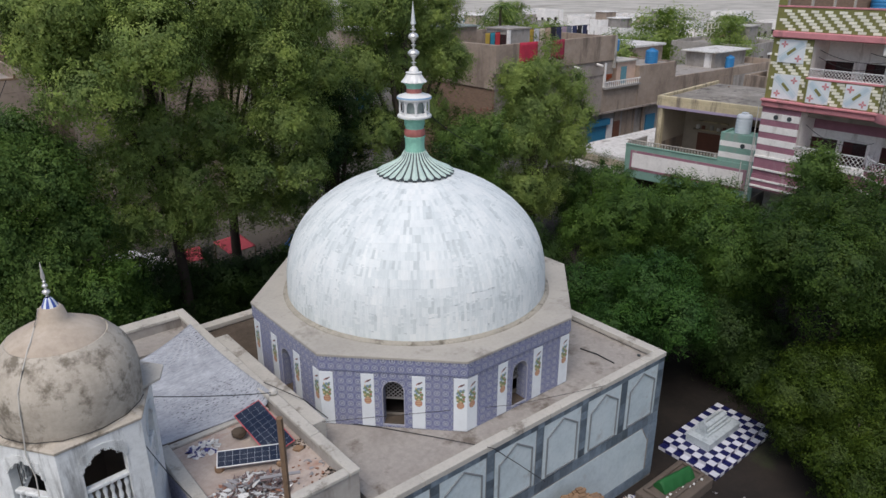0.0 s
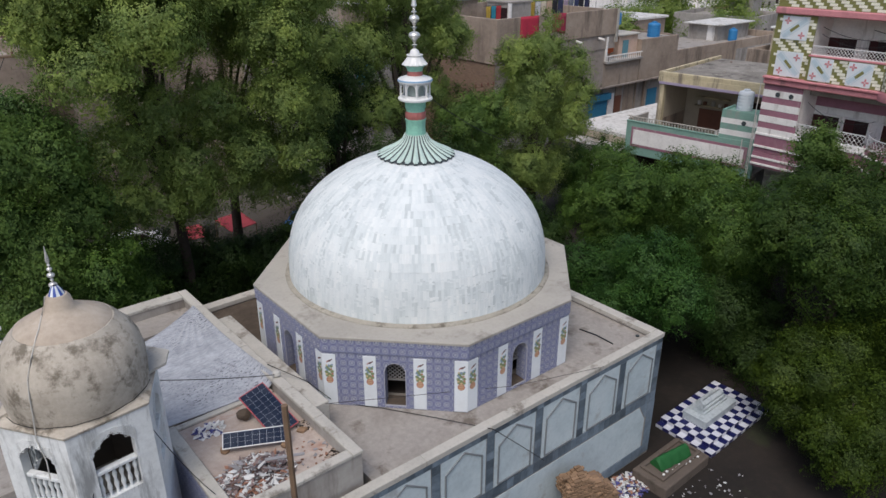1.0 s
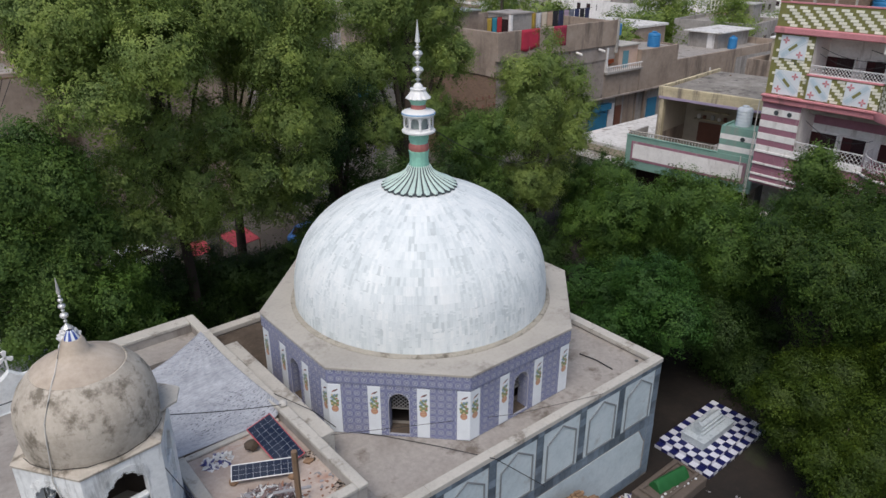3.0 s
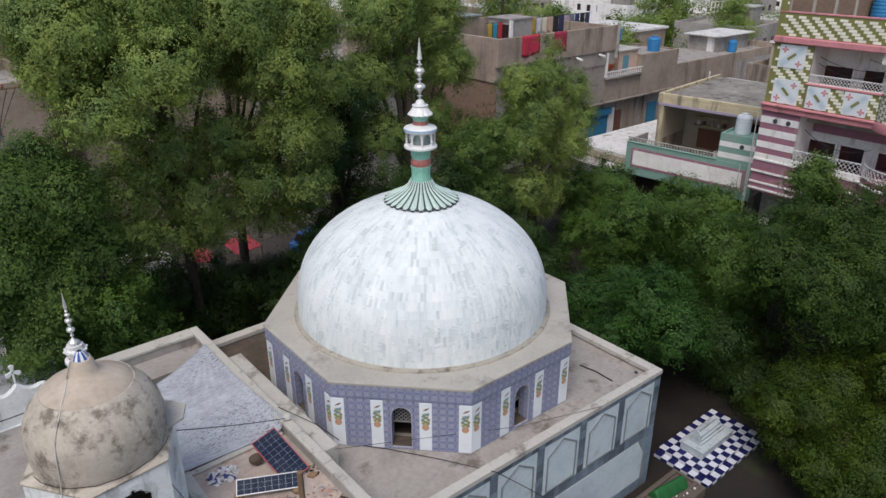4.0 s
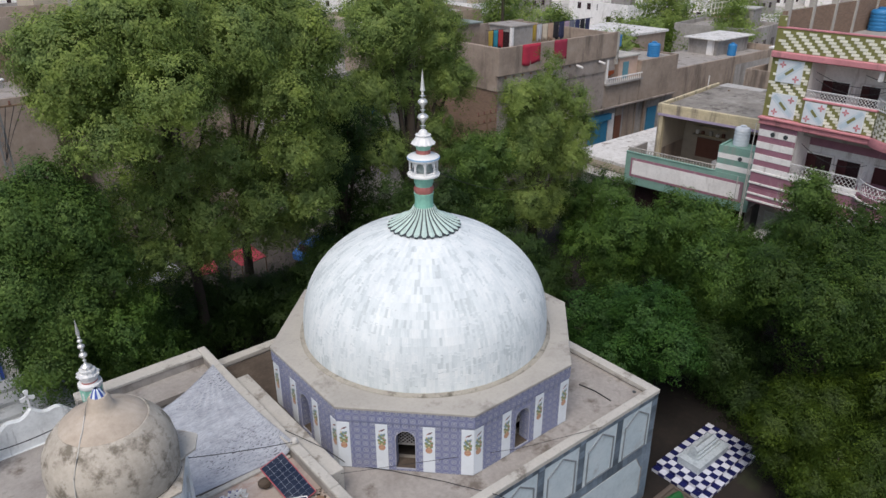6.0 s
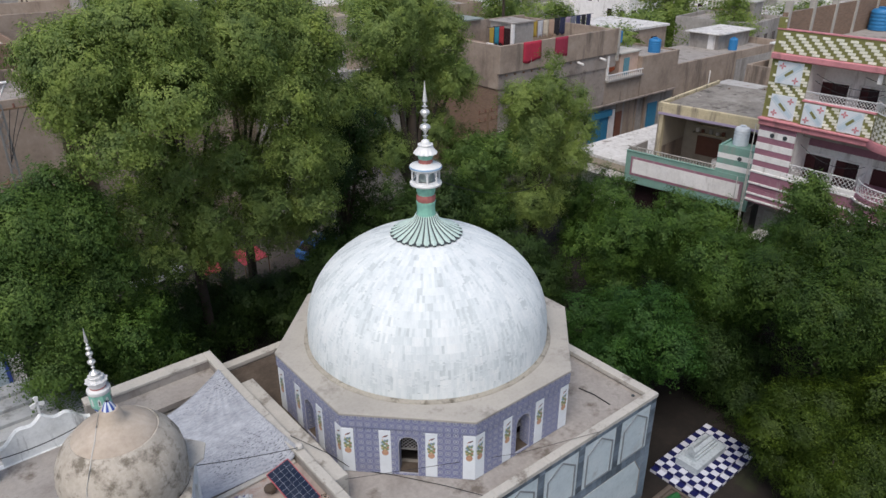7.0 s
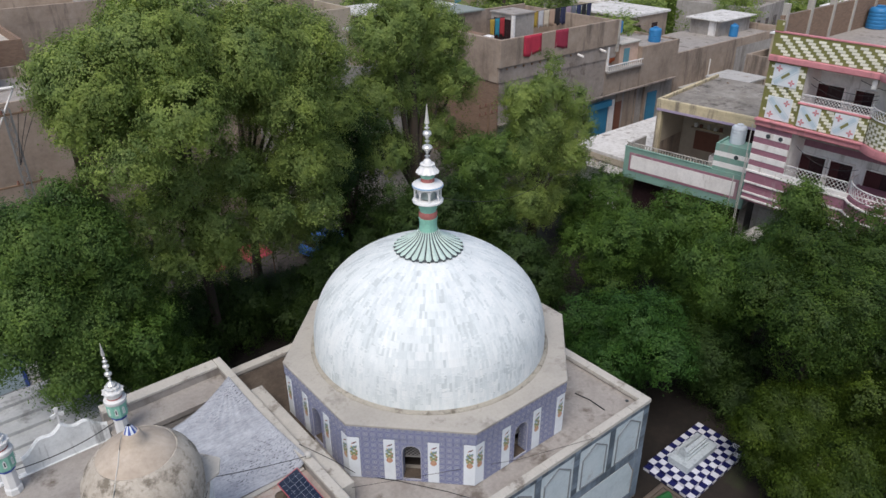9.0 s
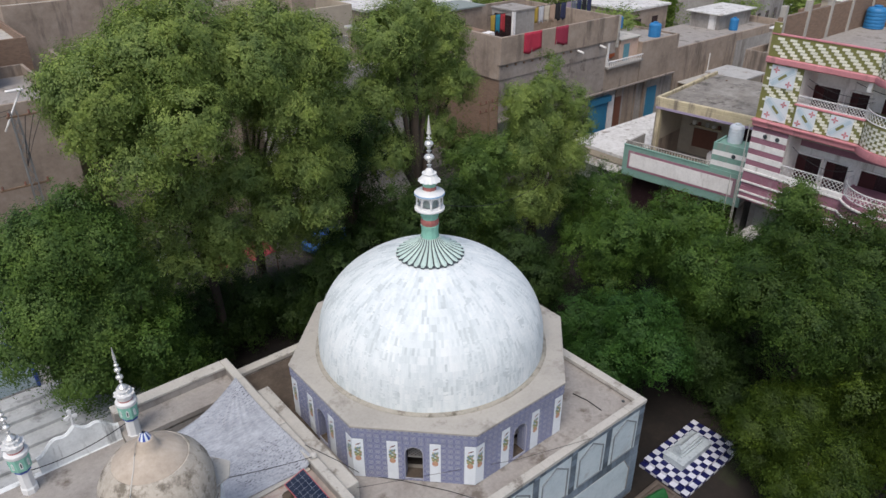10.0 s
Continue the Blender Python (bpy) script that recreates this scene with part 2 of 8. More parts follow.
# Dark brown earth; part of the grove's shade is in this base colour.
SOIL = material("bare_shade_dark_soil", (0.016, 0.0125, 0.0105), 0.95, dark=(0.009, 0.007, 0.006), light=(0.042, 0.031, 0.024), scale=0.25, fine=3.5, amount=1.0, bump=0.8,
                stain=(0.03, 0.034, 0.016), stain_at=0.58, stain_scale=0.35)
BRICK = material("old_red_brick", (0.30, 0.19, 0.115), 0.92, scale=2, fine=14, amount=0.9, per_piece=0.4, bump=0.5)
BRICK_WALL = material("brown_brick_wall", (0.22, 0.145, 0.10), 0.92, scale=1.2, fine=6, amount=0.9, bump=0.5)


def brick_courses(mt, tone, joint):
    """Lays worn brick courses of real size into a wall's colour and relief."""
    nt = mt.node_tree
    bsdf = nt.nodes["Principled BSDF"]
    old = bsdf.inputs["Base Color"].links[0].from_socket
    geo = nt.nodes.new("ShaderNodeNewGeometry")
    sep = nt.nodes.new("ShaderNodeSeparateXYZ")
    nt.links.new(geo.outputs["Position"], sep.inputs[0])
    comb = nt.nodes.new("ShaderNodeCombineXYZ")
    nt.links.new(calc(nt, "ADD", sep.outputs[0], sep.outputs[1]), comb.inputs[0])
    nt.links.new(sep.outputs[2], comb.inputs[1])
    bt = nt.nodes.new("ShaderNodeTexBrick")
    bt.inputs["Scale"].default_value = 1.0
    bt.inputs["Brick Width"].default_value, bt.inputs["Row Height"].default_value = 0.25, 0.085
    bt.inputs["Mortar Size"].default_value = 0.011
    bt.inputs["Color1"].default_value, bt.inputs["Color2"].default_value = (*tone, 1), (tone[0] * 0.62, tone[1] * 0.6, tone[2] * 0.6, 1)
    bt.inputs["Mortar"].default_value = (*joint, 1)
    nt.links.new(comb.outputs[0], bt.inputs["Vector"])
    nt.links.new(mix(nt, 0.65, old, bt.outputs[0]), bsdf.inputs["Base Color"])


brick_courses(BRICK_WALL, (0.29, 0.185, 0.125), (0.20, 0.165, 0.135))
MUD = material("mud_plaster", (0.325, 0.255, 0.20), 0.92, dark=(0.16, 0.125, 0.10), light=(0.45, 0.375, 0.31), scale=0.45, fine=2.6, amount=1.0, stain=(0.15, 0.12, 0.098), stain_at=0.53, stain_scale=0.55, streak=True)
MUD_GREY = material("grey_cement_plaster", (0.33, 0.305, 0.28), 0.92, dark=(0.19, 0.17, 0.15), light=(0.46, 0.44, 0.41), scale=0.5, fine=3, amount=1.0, stain=(0.18, 0.155, 0.135), stain_at=0.53, stain_scale=0.6, streak=True)
PEACH = material("peach_limewash", (0.58, 0.42, 0.33), 0.88, scale=1.2, amount=0.8)
CREAM = material("faded_cream_plaster", (0.55, 0.47, 0.31), 0.88, dark=(0.33, 0.27, 0.18), scale=1.2, fine=5, amount=1.0, stain=(0.21, 0.175, 0.135), stain_at=0.51, stain_scale=1.3, streak=True)
BEIGE = material("beige_inner_wall", (0.42, 0.36, 0.28), 0.88, scale=1, amount=0.7)
GREEN_WALL = material("sea_green_wall_paint", (0.20, 0.34, 0.285), 0.75, scale=1.1, fine=8, amount=0.9, stain=(0.27, 0.30, 0.27), stain_at=0.57, stain_scale=1.1, streak=True)
ROSE = material("rose_pink_render", (0.58, 0.235, 0.255), 0.7, scale=1.4, fine=8, amount=0.9, stain=(0.34, 0.16, 0.165), stain_at=0.57, stain_scale=1.2, streak=True)
PLUM = material("plum_render", (0.31, 0.145, 0.19), 0.7, scale=1.2, fine=8, amount=0.9, stain=(0.37, 0.27, 0.285), stain_at=0.57, stain_scale=1.5, streak=True)
OFFWHITE = material("offwhite_render", (0.78, 0.755, 0.73), 0.75, dark=(0.60, 0.57, 0.54), scale=1.1, fine=7, amount=0.9, stain=(0.42, 0.385, 0.35), stain_at=0.57, stain_scale=1.2, streak=True)
OLIVE = material("olive_glazed_tile", (0.215, 0.21, 0.075), 0.35, scale=2.5, amount=0.8, bump=0.05)
CREAM_TILE = material("cream_glazed_tile", (0.86, 0.83, 0.71), 0.3, scale=3, amount=0.4, bump=0.05, island=0.15)
SKY_TILE = material("pale_blue_tile", (0.50, 0.60, 0.66), 0.35, scale=3, amount=0.4, bump=0.05)
DARK_GLASS = material("dark_window_pane", (0.035, 0.02, 0.022), 0.25, scale=2, amount=0.4, bump=0.0)
SHUTTER_BLUE = material("blue_roller_shutter", (0.035, 0.20, 0.34), 0.55, scale=2, amount=0.5)
WOOD_DOOR = material("brown_wood_door", (0.17, 0.07, 0.045), 0.6, scale=3, amount=0.6)
WOOD = material("weathered_pole_wood", (0.20, 0.13, 0.082), 0.85, dark=(0.10, 0.065, 0.04), scale=3, fine=20, amount=1.0, bump=0.4)
# Pale lattice darkened in colour for the low light inside the windows.
SCREEN = material("dimmed_lattice_screen", (0.22, 0.21, 0.20), 0.9, amount=0.6)
# Near-black inner plaster: the deep room's shade is put into its colour.
INNER_SHADE = material("shade_dark_inner_plaster", (0.04, 0.032, 0.027), 0.9, scale=1.5, amount=0.8)
RED_DUST_ROOF = material("red_dusted_roof", (0.42, 0.345, 0.30), 0.92, dark=(0.25, 0.19, 0.16), light=(0.55, 0.49, 0.44), scale=0.9, fine=7, amount=1.0, stain=(0.36, 0.22, 0.17), stain_at=0.53, stain_scale=0.8, bump=0.5)
ROOF_EARTH = material("brown_roof_earth", (0.085, 0.064, 0.048), 0.95, dark=(0.04, 0.03, 0.024), light=(0.16, 0.13, 0.10), scale=1.3, fine=8, amount=1.0, bump=0.8)
TERRACE = material("grey_washed_terrace", (0.40, 0.41, 0.41), 0.85, dark=(0.28, 0.29, 0.29), light=(0.52, 0.53, 0.53), scale=0.9, fine=6, amount=1.0, stain=(0.24, 0.245, 0.24), stain_at=0.55, stain_scale=1.1)
TANK_BLUE = material("blue_plastic_tank", (0.03, 0.19, 0.42), 0.45, scale=2, amount=0.4, bump=0.0)
TANK_WHITE = material("white_plastic_tank", (0.60, 0.64, 0.68), 0.45, scale=2, amount=0.4, bump=0.0)
TIN = material("weathered_tin_sheet", (0.46, 0.44, 0.41), 0.7, scale=1.2, amount=0.9, metal=0.1, stain=(0.27, 0.21, 0.165), stain_at=0.55, stain_scale=0.9)
BARK = material("grey_brown_bark", (0.07, 0.052, 0.038), 0.95, scale=1.5, fine=12, amount=0.9, bump=0.9)
GREEN_CLOTH = material("green_grave_cloth", (0.013, 0.10, 0.025), 0.7, scale=3, fine=30, amount=0.5, bump=0.3)


def hazy_distance(mt):
    """Beyond the town the earth is a pale dusty tone instead of dark garden soil; distant haze is put into this colour.
    """
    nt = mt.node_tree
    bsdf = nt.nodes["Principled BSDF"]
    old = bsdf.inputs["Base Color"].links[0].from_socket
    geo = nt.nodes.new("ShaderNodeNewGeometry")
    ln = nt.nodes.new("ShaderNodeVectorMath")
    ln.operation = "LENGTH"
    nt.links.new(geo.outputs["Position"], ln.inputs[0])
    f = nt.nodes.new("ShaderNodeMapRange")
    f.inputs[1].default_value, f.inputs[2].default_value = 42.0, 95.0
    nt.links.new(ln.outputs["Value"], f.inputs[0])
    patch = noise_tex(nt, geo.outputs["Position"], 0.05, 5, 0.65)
    # pale tones that carry the haze over the far ground
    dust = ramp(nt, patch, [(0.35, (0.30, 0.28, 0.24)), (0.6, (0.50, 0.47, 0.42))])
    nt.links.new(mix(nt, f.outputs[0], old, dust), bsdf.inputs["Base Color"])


hazy_distance(SOIL)
MAT_DIFF = {}


def cloth(name, color):
    if name not in MAT_DIFF:
        MAT_DIFF[name] = material(name, color, 0.85, scale=3, fine=25, amount=0.5, bump=0.3)
    return MAT_DIFF[name]


def leaf_material(name, low, high, warm):
    """Leaves: a matt green that lets some light through, each leaf and each part of the crown a little different."""
    mt = bpy.data.materials.new(name)
    mt.use_nodes = True
    nt = mt.node_tree
    bsdf = nt.nodes["Principled BSDF"]
    geo = nt.nodes.new("ShaderNodeNewGeometry")
    broad = noise_tex(nt, geo.outputs["Position"], 0.45, 3, 0.6)
    dull = tuple(0.45 * a + 0.55 * b for a, b in zip(low, high))
    keen = tuple(0.5 * a + 0.5 * b for a, b in zip(warm, high))
    c1 = ramp(nt, geo.outputs["Random Per Island"], [(0.0, dull), (0.75, high), (1.0, keen)])
    c2 = ramp(nt, broad, [(0.3, (0.72, 0.78, 0.72)), (0.7, (1.22, 1.16, 0.95))])
    col = mix(nt, 1.0, c1, c2, "MULTIPLY")
    spray = noise_tex(nt, geo.outputs["Position"], 1.1, 2, 0.5)
    col = mix(nt, 1.0, col, ramp(nt, spray, [(0.32, (0.72, 0.76, 0.78)), (0.68, (1.32, 1.26, 1.08))]), "MULTIPLY")
    nt.links.new(col, bsdf.inputs["Base Color"])
    bsdf.inputs["Roughness"].default_value = 0.6
    bsdf.inputs["Specular IOR Level"].default_value = 0.25
    tr = nt.nodes.new("ShaderNodeBsdfTranslucent")
    nt.links.new(mix(nt, 1.0, col, (1.02, 1.22, 0.6), "MULTIPLY"), tr.inputs[0])
    ms = nt.nodes.new("ShaderNodeMixShader")
    ms.inputs[0].default_value = 0.27
    nt.links.new(bsdf.outputs[0], ms.inputs[1])
    nt.links.new(tr.outputs[0], ms.inputs[2])
    nt.links.new(ms.outputs[0], nt.nodes["Material Output"].inputs[0])
    return mt


LEAF_A = leaf_material("neem_leaf", (0.1037, 0.1609, 0.0521), (0.2020, 0.2719, 0.0879), (0.3059, 0.3534, 0.1362))
LEAF_B = leaf_material("deep_green_leaf", (0.0489, 0.0974, 0.0267), (0.0951, 0.1623, 0.0443), (0.1497, 0.2134, 0.0619))
LEAF_C = leaf_material("yellow_green_leaf", (0.0203, 0.0398, 0.0055), (0.0455, 0.0778, 0.0096), (0.0980, 0.1428, 0.0202))
LEAF_D = leaf_material("olive_green_leaf", (0.0218, 0.0488, 0.0106), (0.0461, 0.0870, 0.0172), (0.0909, 0.1351, 0.0309))
# Darker leaf green, with the shade under taller trees put into its colour.
LEAF_F = leaf_material("shade_darkened_leaf", (0.019, 0.044, 0.013), (0.040, 0.076, 0.021), (0.072, 0.115, 0.034))
LEAF_G = leaf_material("fresh_green_leaf", (0.0188, 0.0578, 0.0137), (0.0390, 0.0988, 0.0228), (0.0722, 0.1444, 0.0342))
LEAF_E = leaf_material("dark_grove_leaf", (0.0346, 0.0770, 0.0198), (0.0713, 0.1372, 0.0312), (0.1404, 0.2027, 0.0520))


def tile_material():
    """A glazed tile with a dark blue ring, a pale heart and violet-blue corners on a pale ground."""
    mt = bpy.data.materials.new("blue_patterned_tile")
    mt.use_nodes = True
    nt = mt.node_tree
    bsdf = nt.nodes["Principled BSDF"]
    uv = nt.nodes.new("ShaderNodeUVMap")
    sep = nt.nodes.new("ShaderNodeSeparateXYZ")
    nt.links.new(uv.outputs[0], sep.inputs[0])
    px, py = calc(nt, "SUBTRACT", sep.outputs[0], 0.5), calc(nt, "SUBTRACT", sep.outputs[1], 0.5)
    r = calc(nt, "SQRT", calc(nt, "ADD", calc(nt, "MULTIPLY", px, px), calc(nt, "MULTIPLY", py, py)))
    ang = calc(nt, "ARCTAN2", py, px)
    rr = calc(nt, "ADD", r, calc(nt, "MULTIPLY", calc(nt, "COSINE", calc(nt, "MULTIPLY", ang, 8.0)), 0.018))
    pale, mid, deep = (0.52, 0.535, 0.62), (0.115, 0.13, 0.255), (0.018, 0.024, 0.085)
    rings = ramp(nt, rr, [(0.0, (0.2, 0.22, 0.31)), (0.05, (0.2, 0.22, 0.31)), (0.075, (0.46, 0.48, 0.57)), (0.15, (0.46, 0.48, 0.57)),
                          (0.175, deep), (0.235, deep), (0.26, pale), (0.36, (0.29, 0.305, 0.41)), (0.45, mid), (0.55, (0.29, 0.305, 0.42)), (0.62, mid), (0.70, pale)])
    rings.node.color_ramp.interpolation = "LINEAR"
    ax_, ay_ = calc(nt, "ABSOLUTE", px), calc(nt, "ABSOLUTE", py)
    star = calc(nt, "LESS_THAN", calc(nt, "MINIMUM", ax_, ay_), 0.035)
    star = calc(nt, "MULTIPLY", star, calc(nt, "GREATER_THAN", r, 0.26))
    col = mix(nt, calc(nt, "MULTIPLY", star, 0.7), rings, mid)
    geo = nt.nodes.new("ShaderNodeNewGeometry")
    dirt = noise_tex(nt, geo.outputs["Position"], 1.4, 5, 0.7)
    col = mix(nt, ramp(nt, dirt, [(0.45, (0, 0, 0)), (0.85, (0.4, 0.4, 0.4))]), col, (0.28, 0.27, 0.30))
    nt.links.new(col, bsdf.inputs["Base Color"])
    bsdf.inputs["Roughness"].default_value = 0.32
    bsdf.inputs["Specular IOR Level"].default_value = 0.4
    return mt


BLUE_TILE = tile_material()


def marble_tile_material():
    mt = bpy.data.materials.new("white_marble_dome_tile")
    mt.use_nodes = True
    nt = mt.node_tree
    bsdf = nt.nodes["Principled BSDF"]
    geo = nt.nodes.new("ShaderNodeNewGeometry")
    att = nt.nodes.new("ShaderNodeAttribute")
    att.attribute_name = "tone"
    tone = ramp(nt, att.outputs["Fac"], [(0.0, (0.50, 0.55, 0.555)), (0.12, (0.58, 0.635, 0.64)), (0.35, (0.67, 0.72, 0.725)), (0.65, (0.735, 0.775, 0.775)), (1.0, (0.80, 0.825, 0.815))])
    mp = nt.nodes.new("ShaderNodeMapping")
    mp.inputs["Scale"].default_value = (1, 1, 0.35)
    nt.links.new(geo.outputs["Position"], mp.inputs[0])
    vein = noise_tex(nt, mp.outputs[0], 5.0, 6, 0.7)
    broad = noise_tex(nt, mp.outputs[0], 0.7, 4, 0.6)
    col = mix(nt, 0.3, tone, ramp(nt, vein, [(0.28, (0.50, 0.53, 0.55)), (0.5, (0.74, 0.77, 0.77)), (0.8, (0.81, 0.825, 0.82))]))
    col = mix(nt, 1.0, col, ramp(nt, broad, [(0.3, (0.90, 0.91, 0.92)), (0.7, (1.02, 1.02, 1.02))]), "MULTIPLY")
    nt.links.new(col, bsdf.inputs["Base Color"])
    bsdf.inputs["Roughness"].default_value = 0.6
    bsdf.inputs["Specular IOR Level"].default_value = 0.15
    return mt


MARBLE_DOME = marble_tile_material()


def net_material():
    """Woven grey shade cloth with dusty patches and a litter of small dark leaves; light and shade of its folds are put
    into the colour as streaks.
    """
    mt = material("grey_shade_cloth", (0.36, 0.375, 0.41), 0.9, dark=(0.25, 0.26, 0.29), light=(0.50, 0.515, 0.55), scale=2.0, fine=12, amount=1.0, bump=0.5)
    nt = mt.node_tree
    bsdf = nt.nodes["Principled BSDF"]
    old = bsdf.inputs["Base Color"].links[0].from_socket
    geo = nt.nodes.new("ShaderNodeNewGeometry")
    mp = nt.nodes.new("ShaderNodeMapping")
    mp.inputs["Rotation"].default_value = (0, 0, radians(28))
    mp.inputs["Scale"].default_value = (1.2, 7.0, 1)
    nt.links.new(geo.outputs["Position"], mp.inputs[0])
    streak = noise_tex(nt, mp.outputs[0], 2.4, 4, 0.65)
    col = mix(nt, 1.0, old, ramp(nt, streak, [(0.32, (0.84, 0.84, 0.85)), (0.5, (1.0, 1.0, 1.0)), (0.7, (1.16, 1.16, 1.16))]), "MULTIPLY")
    mp2 = nt.nodes.new("ShaderNodeMapping")
    mp2.inputs["Rotation"].default_value = (0, 0, radians(-20))
    mp2.inputs["Scale"].default_value = (6.0, 13.0, 1)
    nt.links.new(geo.outputs["Position"], mp2.inputs[0])
    litter = noise_tex(nt, mp2.outputs[0], 1.5, 2, 0.5)
    where = noise_tex(nt, geo.outputs["Position"], 0.55, 3, 0.5)
    f = calc(nt, "MULTIPLY", ramp(nt, litter, [(0.585, (0, 0, 0)), (0.63, (1, 1, 1))]), ramp(nt, where, [(0.40, (0.1, 0.1, 0.1)), (0.58, (0.95, 0.95, 0.95))]))
    col = mix(nt, f, col, (0.10, 0.10, 0.115))
    nt.links.new(col, bsdf.inputs["Base Color"])
    return mt


NET = net_material()


def solar_material():
    mt = bpy.data.materials.new("solar_cell_glass")
    mt.use_nodes = True
    bsdf = mt.node_tree.nodes["Principled BSDF"]
    geo = mt.node_tree.nodes.new("ShaderNodeNewGeometry")
    d = noise_tex(mt.node_tree, geo.outputs["Position"], 2.0, 4, 0.6)
    mt.node_tree.links.new(ramp(mt.node_tree, d, [(0.35, (0.014, 0.022, 0.045)), (0.8, (0.045, 0.055, 0.08))]), bsdf.inputs["Base Color"])
    bsdf.inputs["Roughness"].default_value = 0.3
    bsdf.inputs["Specular IOR Level"].default_value = 0.08
    return mt


SOLAR = solar_material()

# ---- ground: one sheet, rising a little towards the street of houses ----
def ground_height(x, y):
    k = min(1.0, max(0.0, (x * 0.8 + y * 0.35 - 30) / 9.0))
    far = max(0.0, math.hypot(x, y) - 60)
    return 1.3 * k * k * (3 - 2 * k) + 0.06 * noise.noise(Vector((x * 0.3, y * 0.3, 0))) - 0.012 * min(far, 200)


def build_ground():
    xs = sorted(set([-1500, -700, -300, -150, -80] + list(range(-40, 101, 2)) + [120, 150, 200, 300, 450, 700, 1100, 1600, 2400]))
    ys = xs
    vs = [(x, y, ground_height(x, y)) for y in ys for x in xs]
    n = len(xs)
    fs = [(j * n + i, j * n + i + 1, (j + 1) * n + i + 1, (j + 1) * n + i) for j in range(len(ys) - 1) for i in range(n - 1)]
    g = Geo()
    g.add(vs, fs, 0, True)
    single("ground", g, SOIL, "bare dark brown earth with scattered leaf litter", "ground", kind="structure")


build_ground()

# ---- tomb chamber: an eight-sided tiled drum under the dome ----
CX, CY = 13.71, 17.75
AP, SIDE = 5.175, 4.287
DRUM_TURN = -0.85
Z_FLOOR, Z_TOP = 4.97, 7.35
TILE = SIDE / 17


def tile_geo(rects, thick):
    """Flat tiles (u0, u1, z0, z1, cell_u, cell_z) on the plane y = 0 that faces -y; each with its bevelled rim; returns points, faces, uv."""
    vs, fs, uvs = [], [], []
    g = 0.003
    for u0, u1, z0, z1, cu, cz in rects:
        b = len(vs)
        for y, d in ((0.0, 0.0), (-thick, g)):
            vs += [(u0 + d, y, z0 + d), (u1 - d, y, z0 + d), (u1 - d, y, z1 - d), (u0 + d, y, z1 - d)]
        for q in ((4, 5, 6, 7), (0, 1, 5, 4), (1, 2, 6, 5), (2, 3, 7, 6), (3, 0, 4, 7)):
            fs.append([b + i for i in q])
            for i in q:
                x, _, z = vs[b + i]
                uvs += [(x - cu) / TILE, (z - cz) / TILE]
    return vs, fs, uvs


def uv_mesh(name, vs, fs, uvs, mt):
    me = bpy.data.meshes.new(name)
    me.from_pydata(vs, [], fs)
    me.materials.append(mt)
    me.uv_layers.new(name="UVMap").data.foreach_set("uv", uvs)
    me.update()
    return me


def face_matrix(k, ap):
    """The k-th side of the drum: x along it as seen from outside, from its left corner, y inwards."""
    a = radians(-90 + DRUM_TURN + 45 * k)
    n = Vector((math.cos(a), math.sin(a), 0))
    t = Vector((-n.y, n.x, 0))
    o = Vector((CX, CY, 0)) + n * ap - t * SIDE / 2
    return Matrix(((t.x, -n.x, 0, o.x), (t.y, -n.y, 0, o.y), (0, 0, 1, 0), (0, 0, 0, 1)))


WIN0, WIN1, WSILL, WSPRING = SIDE / 2 - 0.31, SIDE / 2 + 0.31, 5.06, 6.20
WRISE = 0.31


def in_window(u, z, pad=0.0):
    if not (WIN0 - pad < u < WIN1 + pad and z > WSILL - pad):
        return False
    w = (u - SIDE / 2) / (0.31 + pad)
    return z < WSPRING + (WRISE + pad) * math.sqrt(max(0.0, 1 - w * w))


def flower_print(g, u, z, s, y, flip=1):
    """A painted vase of flowers with a bird over it, of flat pieces of colour."""
    def blob(cx, cz, rx, rz, mi, rot=0.0, n=9):
        pts = []
        for i in range(n):
            a = 2 * math.pi * i / n
            x0, z0 = rx * math.cos(a), rz * math.sin(a)
            pts.append((u + flip * s * (cx + x0 * math.cos(rot) - z0 * math.sin(rot)), y, z + s * (cz + x0 * math.sin(rot) + z0 * math.cos(rot))))
        g.add(pts, [list(range(n)) if flip > 0 else list(range(n))[::-1]], mi)
    y0 = y
    blob(0, 0.13, 0.105, 0.115, 1)
    y -= 0.0006
    for zz in (0.06, 0.12, 0.18):
        blob(0, zz, 0.085, 0.014, 3)
    for cx, cz, mi in ((-0.06, 0.27, 2), (0.07, 0.27, 2), (0.0, 0.32, 2), (-0.08, 0.38, 2), (0.08, 0.40, 2), (0.0, 0.46, 2), (-0.05, 0.53, 2), (0.05, 0.57, 2)):
        blob(cx, cz, 0.055, 0.05, mi, 0.6 * cx * 10)
    y -= 0.0006
    for cx, cz, mi, r in ((-0.085, 0.31, 3, 0.034), (0.085, 0.33, 1, 0.034), (0.0, 0.25, 3, 0.036), (-0.05, 0.44, 4, 0.036), (0.06, 0.48, 1, 0.03),
                          (-0.09, 0.50, 4, 0.034), (0.0, 0.585, 4, 0.042), (0.085, 0.62, 4, 0.03), (-0.07, 0.6, 3, 0.026)):
        blob(cx, cz, r, r, mi)
    blob(0.02, 0.75, 0.065, 0.03, 5, 0.5)
    blob(0.085, 0.79, 0.022, 0.022, 5)
    blob(-0.04, 0.72, 0.05, 0.016, 1, 0.9)
    y = y0


